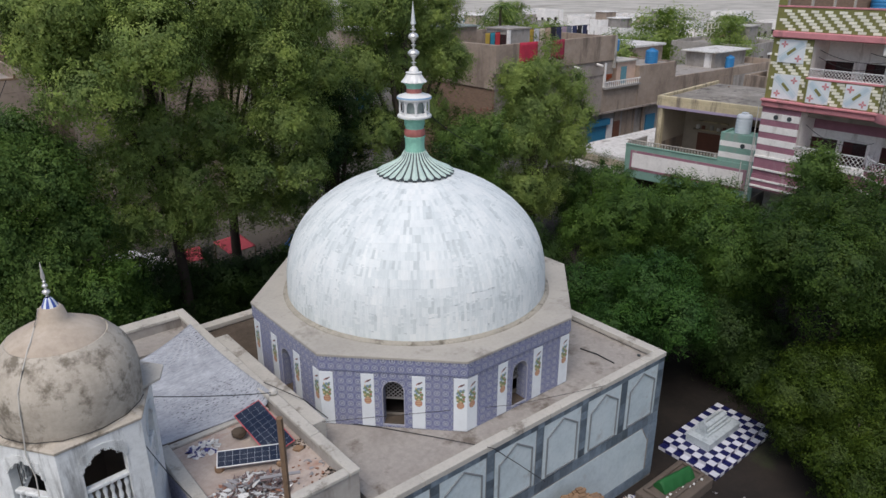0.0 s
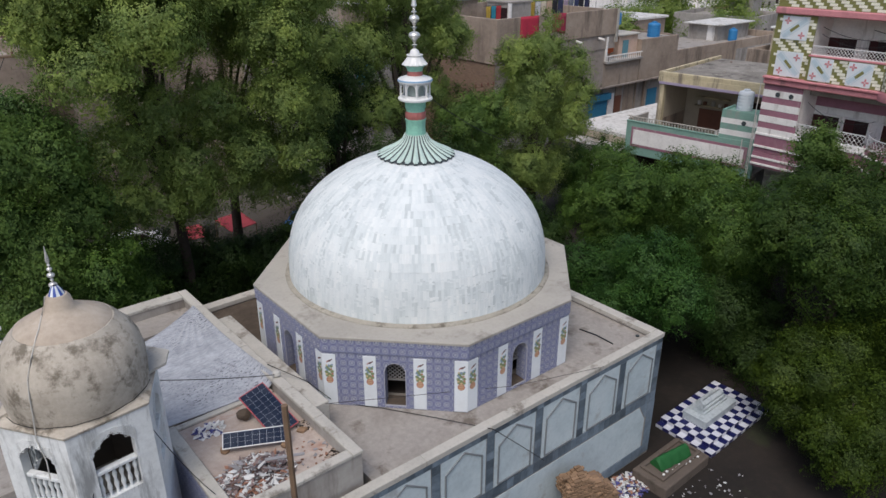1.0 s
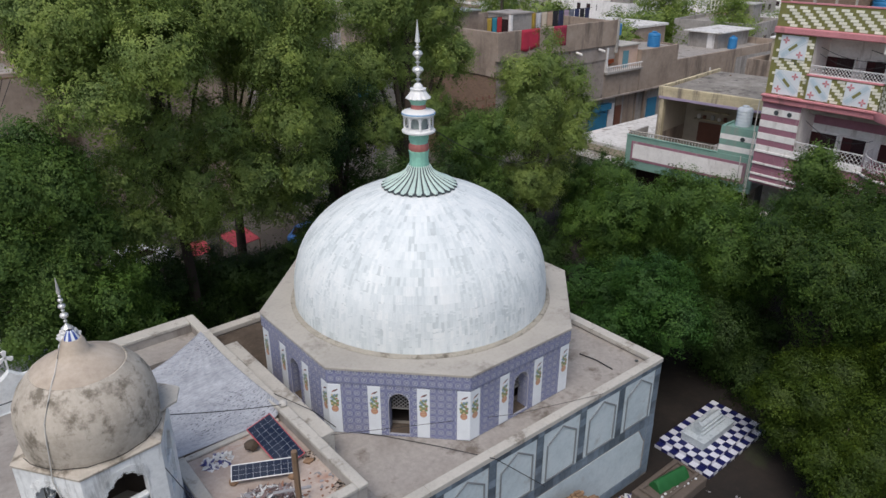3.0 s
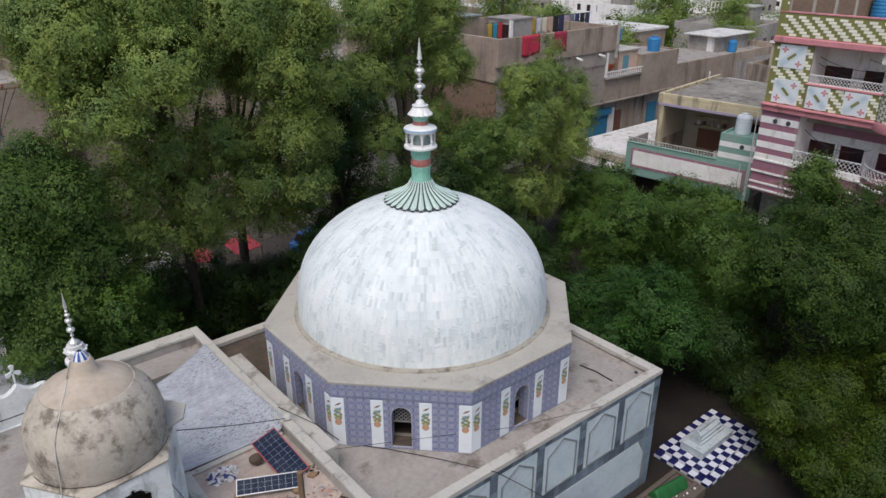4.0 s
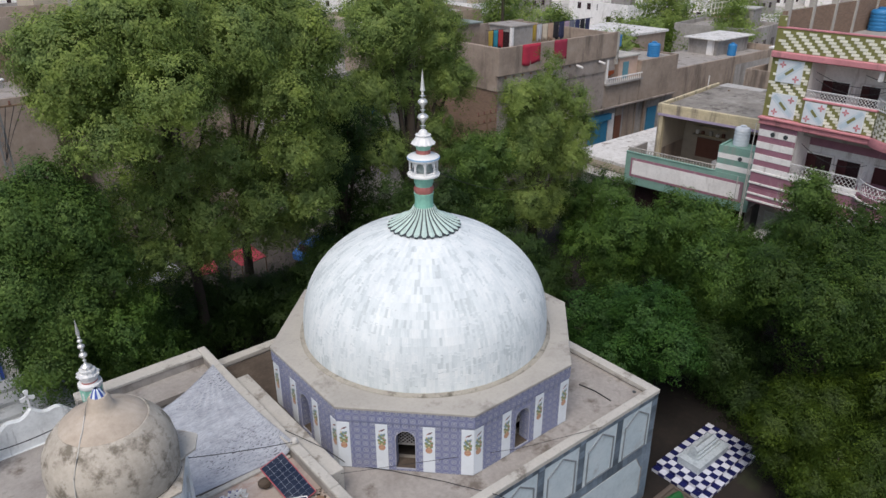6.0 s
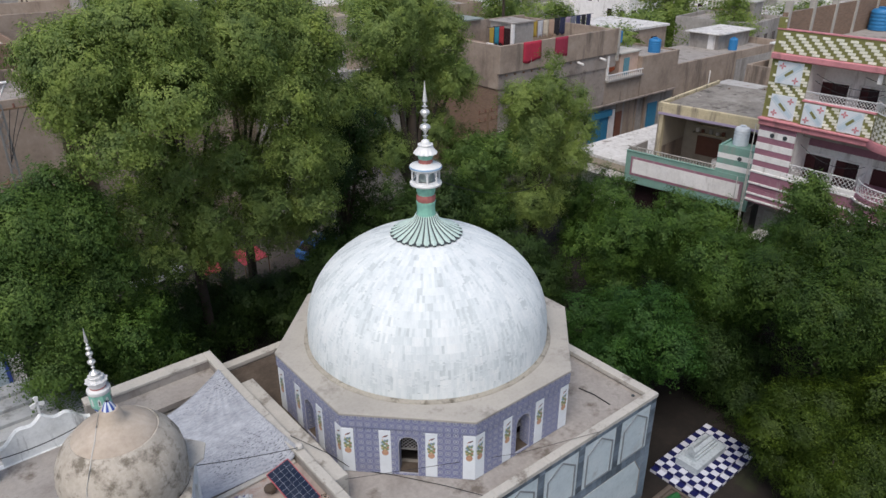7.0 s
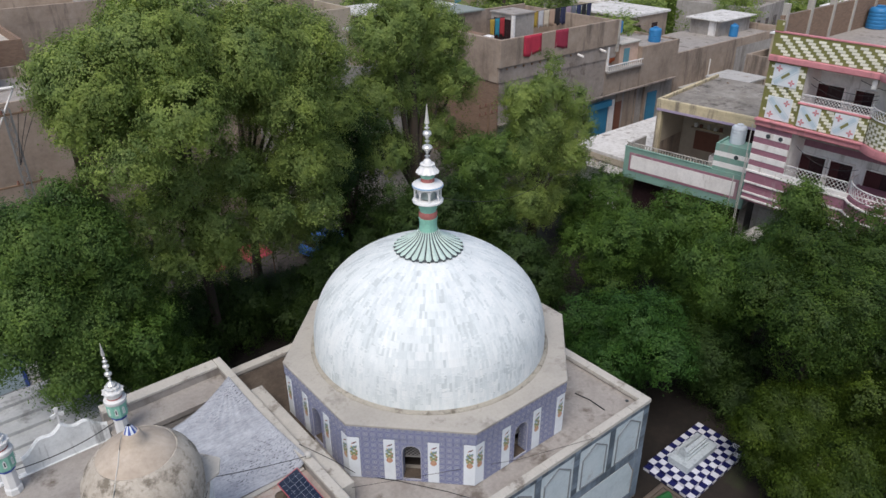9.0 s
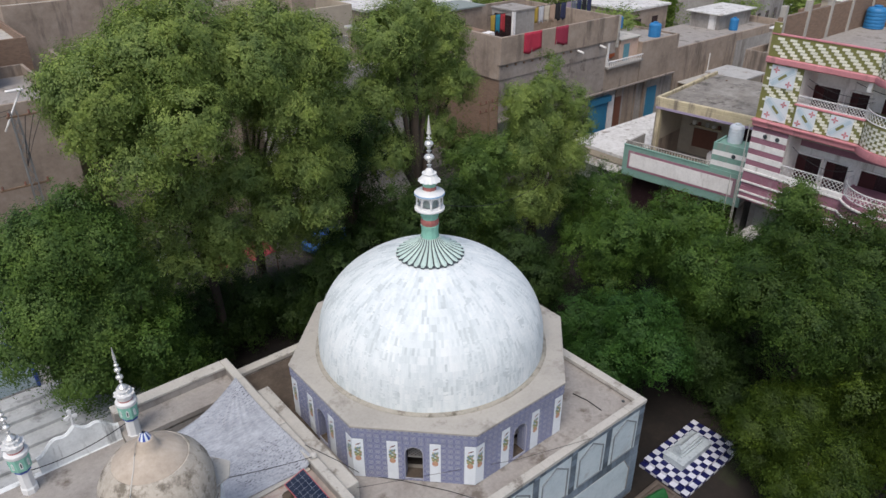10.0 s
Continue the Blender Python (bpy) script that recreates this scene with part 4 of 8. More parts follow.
    part("dado_slab", g, MARBLE, south, "pale marble dado slab")
    g = Geo()
    for i in range(5):
        g.box(xr + 0.0, 19.6, HY0 - 0.018, HY0, 0.1 + i * 0.47, 0.1 + (i + 1) * 0.47 - 0.006, 0.003, 0, inv_s)
    for i in range(22):
        g.box(xr - 0.6 * (i + 1), xr - 0.6 * i - 0.006, HY0 - 0.018, HY0, 0.05, 0.48, 0.003, 0, inv_s)
    g.prism([(xr - 0.08, 1.8), (xr - 0.02, 1.8), (xr - 0.02, 2.44), (xr - 0.46, 2.44)], 0, 0.01, 0, inv_s @ Matrix.Translation((0, HY0, 0)) @ Matrix.Rotation(radians(90), 4, "X"))
    part("dado_border", g, MARBLE_GREY, south)
    # small drain hole and a dark sealing strip on the roof
    g = Geo()
    g.lathe([(0.06, 0), (0.07, 0.03), (0.05, 0.035)], 10, 19.0 - HX0, 12.05 - HY0)
    ob = part("roof_drain", g, PAINT_NAVY, th)
    ob.location.z = 4.97


def shifted(g, m):
    g.v = [xf(m, p) for p in g.v]
    return g


build_hall()


def lying_rod(name, pts, r, mt, label, category):
    g = Geo()
    g.tube(pts, r, 6)
    return single(name, g, mt, label, category)


lying_rod("rusty_bar", [(17.80, 13.66, 4.99), (17.92, 13.01, 5.0), (17.90, 12.27, 4.99)], 0.022, CABLE, "dark rusty bar lying on the cement roof", "bar")

# ---- raised ledge and side wing with the courtyard ----
def build_wing():
    th = thing("side_wing", "lower side wing of cement with raised copings round its roofs", "building", 4.3, 12.1, 0)
    inv = Matrix.Translation((-4.3, -12.1, 0))
    def w(name, a, mt=MUD_GREY, b=0.0, label=""):
        g = Geo()
        g.box(*a, b, 0, inv)
        return part(name, g, mt, th, label)
    w("wall", (7.19, 7.44, 12.06, 23.44, -0.2, 6.03))
    w("wall", (4.02, 7.19, 12.06, 12.28, -0.2, 6.03))
    wl = w("wall", (4.02, 4.32, 12.28, 16.4, -0.2, 5.7))
    w("wall", (4.32, 7.19, 16.1, 16.4, -0.2, 5.5))
    w("wall", (2.8, 7.19, 22.95, 23.44, -0.2, 6.03))
    w("wall", (2.8, 7.19, 21.7, 21.95, -0.2, 5.5))
    # coping in uneven lengths
    y = 12.03
    i = 0
    for ln in (1.9, 2.35, 2.2, 1.3, 2.1, 1.57):
        w("coping", (7.16, 7.47, y, y + ln - 0.008, 6.03, 6.15 + 0.01 * (i % 2)), COPING, 0.02)
        y += ln
        i += 1
    w("coping", (4.0, 7.155, 12.03, 12.31, 6.03, 6.15), COPING, 0.02)
    w("coping", (3.99, 4.33, 12.32, 16.42, 5.7, 5.84), COPING, 0.02)
    w("coping", (2.8, 7.155, 22.92, 23.47, 6.03, 6.15), COPING, 0.02)
    w("roof_edge", (4.34, 7.15, 16.24, 16.42, 5.72, 5.80), COPING, 0.015)
    w("roof", (4.32, 7.19, 12.28, 16.24, 5.45, 5.72), RED_DUST_ROOF, 0.0, "cement roof deck with red dust")
    w("roof", (2.8, 7.19, 21.7, 22.95, 5.45, 5.72), CEMENT_ROOF)
    w("courtyard_floor", (3.0, 7.19, 16.4, 21.7, -0.1, 0.15), CEMENT_ROOF)
    g = Geo()
    g.box(7.445, 8.04, 14.6, 21.0, 4.9, 5.93, 0.02, 0, inv)
    part("ledge", g, COPING, th, "broad cement ledge beside the coping")
    # blue tiles on the outer side
    rs = [(i * TILE, (i + 1) * TILE, 5.66 - (j + 1) * TILE, 5.66 - j * TILE, i * TILE, 5.66 - (j + 1) * TILE) for i in range(16) for j in range(14)]
    vs, fs, uvs = tile_geo(rs, 0.008)
    m = inv @ Matrix(((0, 1, 0, 4.019), (-1, 0, 0, 16.3), (0, 0, 1, 0), (0, 0, 0, 1)))
    part("tiling", uv_mesh("tiling", [xf(m, p) for p in vs], fs, uvs, BLUE_TILE), None, wl, "blue patterned tiles")["kind"] = "stuff"


build_wing()


def build_net():
    a, b, c, d = Vector((7.16, 21.95, 6.19)), Vector((7.28, 16.32, 6.26)), Vector((4.05, 16.5, 5.9)), Vector((2.7, 20.7, 6.0))
    n = 90
    vs, fs = [], []
    for i in range(n + 1):
        for j in range(n + 1):
            u, v = i / n, j / n
            p = (a * (1 - u) + b * u) * (1 - v) + (d * (1 - u) + c * u) * v
            # free edges curve inwards, the middle hangs; creases run out from the tied corners
            p.y -= 0.62 * math.sin(math.pi * v) * (1 - u) ** 2
            p.x -= 0.10 * math.sin(math.pi * u) * (1 - v) ** 2
            p.z -= 0.14 * math.sin(math.pi * u) * math.sin(math.pi * v)
            inner = min(1.0, 9 * u * (1 - u)) * min(1.0, 9 * v * (1 - v))
            rip = 0.0
            for cu, cv, amp in ((0.0, 0.0, 0.028), (1.0, 0.0, 0.02), (0.0, 1.0, 0.024)):
                dd = math.hypot(u - cu, v - cv)
                ang = math.atan2(abs(v - cv), abs(u - cu) + 1e-6)
                rip += amp * math.sin(34 * ang + 4 * dd) * math.exp(-1.6 * dd) * min(1, 6 * dd)
            rip += 0.02 * noise.noise(Vector((u * 9 + v * 4, v * 5, 0.5)))
            p.z += rip * inner
            p.z += (5.83 + 0.42 * (1 - v) ** 30 - p.z) * u ** 5
            vs.append(tuple(p))
    for i in range(n):
        for j in range(n):
            k = i * (n + 1) + j
            fs.append((k, k + 1, k + n + 2, k + n + 1))
    th = thing("shade_net", "grey shade cloth stretched over the courtyard, sagging", "shade net", 5.0, 19.0, 5.9)
    off = Matrix.Translation((-5.0, -19.0, -5.9))
    g = Geo()
    g.add(vs, fs, 0, True, off)
    ob = part("cloth", g, NET, th)
    so = ob.modifiers.new("thick", "SOLIDIFY")
    so.thickness = 0.006
    for edge in ([vs[i * (n + 1)] for i in range(n + 1)], [vs[j] for j in range(n + 1)], [vs[n * (n + 1) + j] for j in range(n + 1)]):
        g = Geo()
        g.tube(edge, 0.022, 5, 0, off)
        part("hem", g, NET, th)
    g = Geo()
    g.lathe([(0.09, 0.28), (0.13, 0.33), (0.10, 0.42), (0.03, 0.46)], 10, 2.35, -2.7)
    part("knot", g, ROPE, th, "knotted rope at the corner")


build_net()


def solar_panel(name_label, corners, cols, rows, frame_mt):
    o, ex, ey = corners
    o, ex, ey = Vector(o), Vector(ex), Vector(ey)
    lx, ly = ex.length, ey.length
    x, y = ex.normalized(), ey.normalized()
    z = x.cross(y).normalized()
    y = z.cross(x)
    m = Matrix(((x.x, y.x, z.x, o.x), (x.y, y.y, z.y, o.y), (x.z, y.z, z.z, o.z), (0, 0, 0, 1)))
    th = thing("solar_panel", name_label, "solar panel")
    th.matrix_world = m
    g = Geo()
    fr = 0.022
    g.box(0, lx, 0, fr, -0.04, 0.006, 0.004); g.box(0, lx, ly - fr, ly, -0.04, 0.006, 0.004)
    g.box(0, fr, fr, ly - fr, -0.04, 0.006, 0.004); g.box(lx - fr, lx, fr, ly - fr, -0.04, 0.006, 0.004)
    part("panel_frame", g, frame_mt, th)
    g = Geo()
    g.box(fr, lx - fr, fr, ly - fr, -0.03, -0.008)
    part("backing", g, PANEL_WHITE, th)
    unit = Geo()
    cw, ch = (lx - 2 * fr) / cols, (ly - 2 * fr) / rows
    unit.box(0.0024, cw - 0.0024, 0.0024, ch - 0.0024, -0.008, -0.003)
    me = unit.mesh("solar_cell", SOLAR)
    for i in range(cols):
        for j in range(rows):
            ob = part("cell", me, None, th)
            ob.location = (fr + i * cw, fr + j * ch, 0)
    return th


RED_FRAME = material("red_painted_frame", (0.46, 0.09, 0.10), 0.5, amount=0.4)
ALU = material("aluminium_frame", (0.74, 0.74, 0.74), 0.4, amount=0.3, metal=0.4)
solar_panel("large dark solar panel with a red frame, leaning on a stone", ((6.16, 14.22, 5.80), (0.78, 0.12, 0.10), (-0.29, 1.36, 0.69)), 4, 9, RED_FRAME)
solar_panel("narrow solar panel with an aluminium frame", ((4.87, 14.55, 5.93), (1.48, -0.78, 0.0), (0.03, 0.40, 0.20)), 9, 3, ALU)


def stone(name, x, y, z, r, mt, label, seed, flat=0.7):
    bm = bmesh.new()
    bmesh.ops.create_icosphere(bm, subdivisions=2, radius=r)
    for v in bm.verts:
        k = 1 + 0.35 * noise.noise(v.co * (2.2 / r) + Vector((seed, 0, 0)))
        v.co = Vector((v.co.x * k, v.co.y * k * 0.85, v.co.z * k * flat))
    me = bpy.data.meshes.new(name)
    bm.to_mesh(me)
    bm.free()
    me.materials.append(mt)
    ob = new(name, me)
    ob.location = (x, y, z)
    return tagged(ob, label, "stone")


DARK_STONE = material("dark_brown_stone", (0.10, 0.075, 0.055), 0.9, scale=6, amount=0.9, bump=0.5)
stone("stone", 5.95, 15.58, 5.9, 0.21, DARK_STONE, "brown stone under the raised panel", 3)
stone("stone", 6.30, 13.86, 5.80, 0.14, BRICK, "broken brick under the narrow panel", 9, 0.9)
stone("stone", 4.98, 14.66, 5.80, 0.13, BRICK, "broken brick under the narrow panel", 10, 0.9)
stone("stone", 6.92, 14.15, 5.76, 0.14, BRICK, "broken brick beside the panel", 8, 0.5)


def shard_heap(name, x, y, z, rad, count, size, mats, label, seed, high=0.25, stretch=1.3):
    """A heap of broken tile and marble: flat shards lying this way and that."""
    rng = random.Random(seed)
    g = Geo()
    for _ in range(count):
        a, r = rng.random() * 6.283, rad * math.sqrt(rng.random())
        px, py = x + r * math.cos(a), y + r * math.sin(a) * 0.8
        pz = z + 0.012 + high * max(0.0, 1 - r / rad) * rng.random()
        s = size * (0.4 + rng.random() ** 2)
        k = rng.choice((3, 4, 4, 5))
        pts = [(s * (0.7 + 0.5 * rng.random()) * math.cos(6.283 * i / k + rng.random() * 0.5) * (stretch if rng.random() < 0.6 else 1.2), s * (0.6 + 0.4 * rng.random()) * math.sin(6.283 * i / k + rng.random() * 0.5)) for i in range(k)]
        tilt = 0.5 if high > 0.05 else 0.12
        m = Matrix.Translation((px, py, pz)) @ Euler((rng.uniform(-tilt, tilt), rng.uniform(-tilt, tilt), rng.random() * 6.28)).to_matrix().to_4x4()
        g.prism(pts, -0.008, 0.008, rng.randrange(len(mats)), m)
    return single(name, g, mats, label, "rubble", kind="stuff")


TERRACOTTA = material("broken_terracotta", (0.30, 0.15, 0.10), 0.9, scale=3, amount=0.8, island=0.3)
SH_WHITE = material("white_tile_shard", (0.66, 0.66, 0.65), 0.4, scale=3, amount=0.4, island=0.25)
SH_BLUE = material("blue_tile_shard", (0.07, 0.07, 0.22), 0.4, scale=3, amount=0.4, island=0.3)
SH_MAUVE = material("mauve_brown_shard", (0.20, 0.145, 0.14), 0.8, scale=3, amount=0.6, island=0.5)
SH_GREY = material("grey_shard", (0.33, 0.32, 0.33), 0.7, scale=3, amount=0.5, island=0.4)
shard_heap("tile_rubble", 5.0, 15.75, 5.72, 0.42, 110, 0.085, [SH_WHITE, SH_WHITE, SH_WHITE, SH_BLUE], "white and blue broken tiles scattered on the roof", 1, 0.06)
shard_heap("tile_rubble", 5.20, 13.35, 5.72, 0.95, 620, 0.075, [SH_WHITE, SH_MAUVE, SH_WHITE, SH_GREY, SH_MAUVE, TERRACOTTA, SH_GREY, SH_MAUVE], "heap of broken tiles, bricks and marble on the roof", 2, 0.42, 2.7)
shard_heap("loose_debris", 6.4, 13.0, 5.72, 1.0, 60, 0.05, [TERRACOTTA, SH_GREY], "bits of brick scattered on the roof", 3, 0.02)
lying_rod("wooden_pole", [(4.78, 10.42, -0.1), (4.74, 10.34, 4.0), (4.70, 10.25, 7.0), (4.66, 10.18, 9.85)], 0.062, WOOD, "tall weathered wooden pole standing before the wing", "pole")
lying_rod("plank", [(5.4, 13.2, 6.2), (6.3, 12.9, 6.1)], 0.04, SH_GREY, "short grey plank on the rubble heap", "plank")

def roof_earth():
    """A thin uneven layer of blown earth in the back corner of the hall roof."""
    g = Geo()
    x0, x1, y0, y1, n = 7.72, 19.1, 16.6, 23.24, 56
    def zz(x, y):
        k = 0.045 + 0.05 * noise.noise(Vector((x * 0.9, y * 0.9, 5))) + 0.02 * noise.noise(Vector((x * 4, y * 4, 1)))
        k -= 0.03 * max(0.0, 20.5 - y) + 0.012 * max(0.0, x - 12)
        return 4.96 + k
    for i in range(n):
        for j in range(n):
            xa, xb = x0 + (x1 - x0) * i / n, x0 + (x1 - x0) * (i + 1) / n
            ya, yb = y0 + (y1 - y0) * j / n, y0 + (y1 - y0) * (j + 1) / n
            g.add([(xa, ya, zz(xa, ya)), (xb, ya, zz(xb, ya)), (xb, yb, zz(xb, yb)), (xa, yb, zz(xa, yb))], [(0, 1, 2, 3)], 0, True)
    single("roof_earth", g, ROOF_EARTH, "brown earth blown over the back of the cement roof", "earth", kind="stuff")


roof_earth()

# dark dirt along the foot of the coping
shard_heap("dirt", 7.2, 14.3, 5.72, 0.35, 50, 0.05, [MUD, SOIL], "dark dirt and clods beside the coping", 5, 0.08)
shard_heap("dirt", 7.15, 12.75, 5.72, 0.35, 60, 0.05, [MUD, SOIL], "dark dirt and clods beside the coping", 6, 0.1)

# ---- domed kiosk ----
KX, KY = 2.2, 15.2


KIOSK_INNER = material("shade_dark_kiosk_plaster", (0.10, 0.082, 0.066), 0.92, scale=1.2, fine=6, amount=0.9)


def build_kiosk():
    th = thing("domed_kiosk", "whitewashed six-sided kiosk with a stained plaster dome", "kiosk", KX, KY, 5.5)
    z = -5.5
    R = 1.72
    for k in range(6):
        a0, a1 = radians(-115 + 60 * k), radians(-55 + 60 * k)
        p0, p1 = Vector((R * math.cos(a0), R * math.sin(a0), 0)), Vector((R * math.cos(a1), R * math.sin(a1), 0))
        t = (p1 - p0).normalized()
        n = Vector((-t.y, t.x, 0))
        m = Matrix(((t.x, n.x, 0, p0.x), (t.y, n.y, 0, p0.y), (0, 0, 1, z), (0, 0, 0, 1)))
        L = (p1 - p0).length
        g = Geo()
        arch_wall(g, L, 8.56, 0.22, [(L / 2 - 0.44, L / 2 + 0.44, 6.65, 7.82, 0.46, cusp_arch)], m, 0, 5.3, 30)
        wall = part("wall", g, WHITEWASH, th)
        # Added thin lining; its dark brown puts the kiosk's inner shade into colour.
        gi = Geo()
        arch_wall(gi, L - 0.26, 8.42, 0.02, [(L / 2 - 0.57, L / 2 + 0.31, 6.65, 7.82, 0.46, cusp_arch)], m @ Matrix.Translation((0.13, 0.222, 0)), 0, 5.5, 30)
        part("inner_plaster", gi, KIOSK_INNER, wall, "brown inner plaster, darkened for the shade inside the kiosk")
        # lace along the arch
        gl = Geo()
        for i in range(27):
            u = i / 26
            w = abs(2 * u - 1)
            x = L / 2 - 0.47 + 0.94 * u
            zz = 7.82 + 0.46 * cusp_arch(min(0.985, max(0.015, u)))
            for q in range(2 + round(3 * w)):
                rr = 0.026 if q else 0.032
                cz = zz + 0.03 + q * 0.058 - (0.03 if i % 2 else 0.0)
                ring = [(math.cos(c * math.pi / 4), math.sin(c * math.pi / 4)) for c in range(8)]
                gl.tube([(x + rr * cx, -0.012, cz + rr * cy) for cx, cy in ring + ring[:2]], 0.0095, 4, 0, m)
        part("arch_lace", gl, WHITEWASH, wall, "pierced white lace along the cusped arch")
        gr = Geo()
        gr.box(L / 2 - 0.44, L / 2 + 0.44, 0.03, 0.19, 7.30, 7.40, 0.02, 0, m)
        part("rail", gr, WHITEWASH, th)
        for i in range(6):
            gb = Geo()
            x = L / 2 - 0.37 + 0.148 * i
            gb.lathe([(0.045, 6.65), (0.03, 6.72), (0.055, 6.88), (0.03, 7.02), (0.055, 7.16), (0.03, 7.25), (0.045, 7.3)], 8, x, 0.11, 0, True, m)
            part("baluster", gb, WHITEWASH, th)
    g = Geo()
    g.lathe([(1.722, 8.53 + z), (1.75, 8.555 + z), (1.752, 8.60 + z), (1.52, 8.68 + z)], 6, 0, 0, 0, False, None, radians(-115))
    part("cornice", g, OLD_DOME, th)
    g = Geo()
    g.prism([(1.30, -0.62), (1.86, -0.52), (2.16, -0.05), (2.12, 0.05), (1.86, 0.52), (1.30, 0.6)], 8.63 + z, 8.69 + z, 0, Matrix.Rotation(radians(5), 4, "Z") @ Matrix.Rotation(radians(-2), 4, "Y"))
    part("corner_plate", g, COPING, th, "pale tan cement corner plate")
    g = Geo()
    prof = [(1.43, 8.58), (1.45, 8.75), (1.47, 9.05), (1.48, 9.35), (1.43, 9.68), (1.29, 9.98), (1.11, 10.2), (0.985, 10.33), (0.955, 10.325), (0.94, 10.355), (0.70, 10.49), (0.50, 10.59), (0.36, 10.65), (0.29, 10.74), (0.24, 10.94), (0.19, 11.0)]
    uneven = lambda k, n, q: 1 + 0.008 * noise.noise(Vector((k * 0.4, q * 3, 1)))
    g.lathe([(r, q + z) for r, q in prof[8:]], 48, 0, 0, 0, True, None, 0, uneven)
    part("dome_cap", g, KIOSK_CAP, th, "smoother tan plaster cap with a stub")
    g = Geo()
    g.lathe([(r, q + z) for r, q in prof[:9]], 48, 0, 0, 0, True, None, 0, uneven)
    part("dome", g, OLD_DOME, th, "bulbous grey-brown plaster dome with dark stains")
    g = Geo()
    rows = [(0.155, 10.96), (0.165, 10.99), (0.13, 11.07), (0.085, 11.16), (0.05, 11.2)]
    for k in range(14):
        for (r0, q0), (r1, q1) in zip(rows, rows[1:]):
            b0, b1 = 2 * math.pi * k / 14, 2 * math.pi * (k + 1) / 14
            g.add([(r0 * math.cos(b0), r0 * math.sin(b0), q0 + z), (r0 * math.cos(b1), r0 * math.sin(b1), q0 + z), (r1 * math.cos(b1), r1 * math.sin(b1), q1 + z), (r1 * math.cos(b0), r1 * math.sin(b0), q1 + z)], [(0, 1, 2, 3)], k % 2)
    part("tile_cap", g, [PANEL_WHITE, PAINT_BLUE], th, "white and blue mosaic cap")
    # bars and dishes inside; the dark brown ceiling colour paints the shade within
    g = Geo()
    g.lathe([(1.5, 5.3 + z), (1.5, 5.5 + z)], 6, 0, 0, 0, False, None, radians(-115))
    part("floor", g, CONCRETE, th)
    g = Geo()
    g.lathe([(1.72, -0.2 + z), (1.72, 5.3 + z)], 6, 0, 0, 0, False, None, radians(-115))
    part("tower", g, WHITEWASH, th)
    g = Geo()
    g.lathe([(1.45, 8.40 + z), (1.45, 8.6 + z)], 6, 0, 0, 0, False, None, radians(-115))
    part("ceiling", g, material("shade_dark_ceiling", (0.09, 0.075, 0.06), 0.9), th)


build_kiosk()
lying_rod("black_wire", [(KX + 1.49 * math.cos(radians(a)), KY + 1.49 * math.sin(radians(a)), 8.71 + 0.012 * math.sin(a)) for a in range(190, 331, 10)], 0.009, CABLE,
          "thin black wire lying round the foot of the kiosk dome", "cable")
lying_rod("pale_rope", [(1.98, 15.19, 11.02), (1.83, 15.12, 10.66), (1.67, 14.79, 10.52), (1.57, 14.65, 10.43), (1.38, 14.38, 10.18), (1.2, 14.23, 9.82), (1.14, 14.14, 9.44), (1.12, 14.16, 9.07), (1.06, 14.16, 8.45), (1.12, 14.04, 7.95), (1.1, 14.07, 7.48)], 0.015, ROPE,
          "pale cable hanging down over the kiosk dome", "cable")


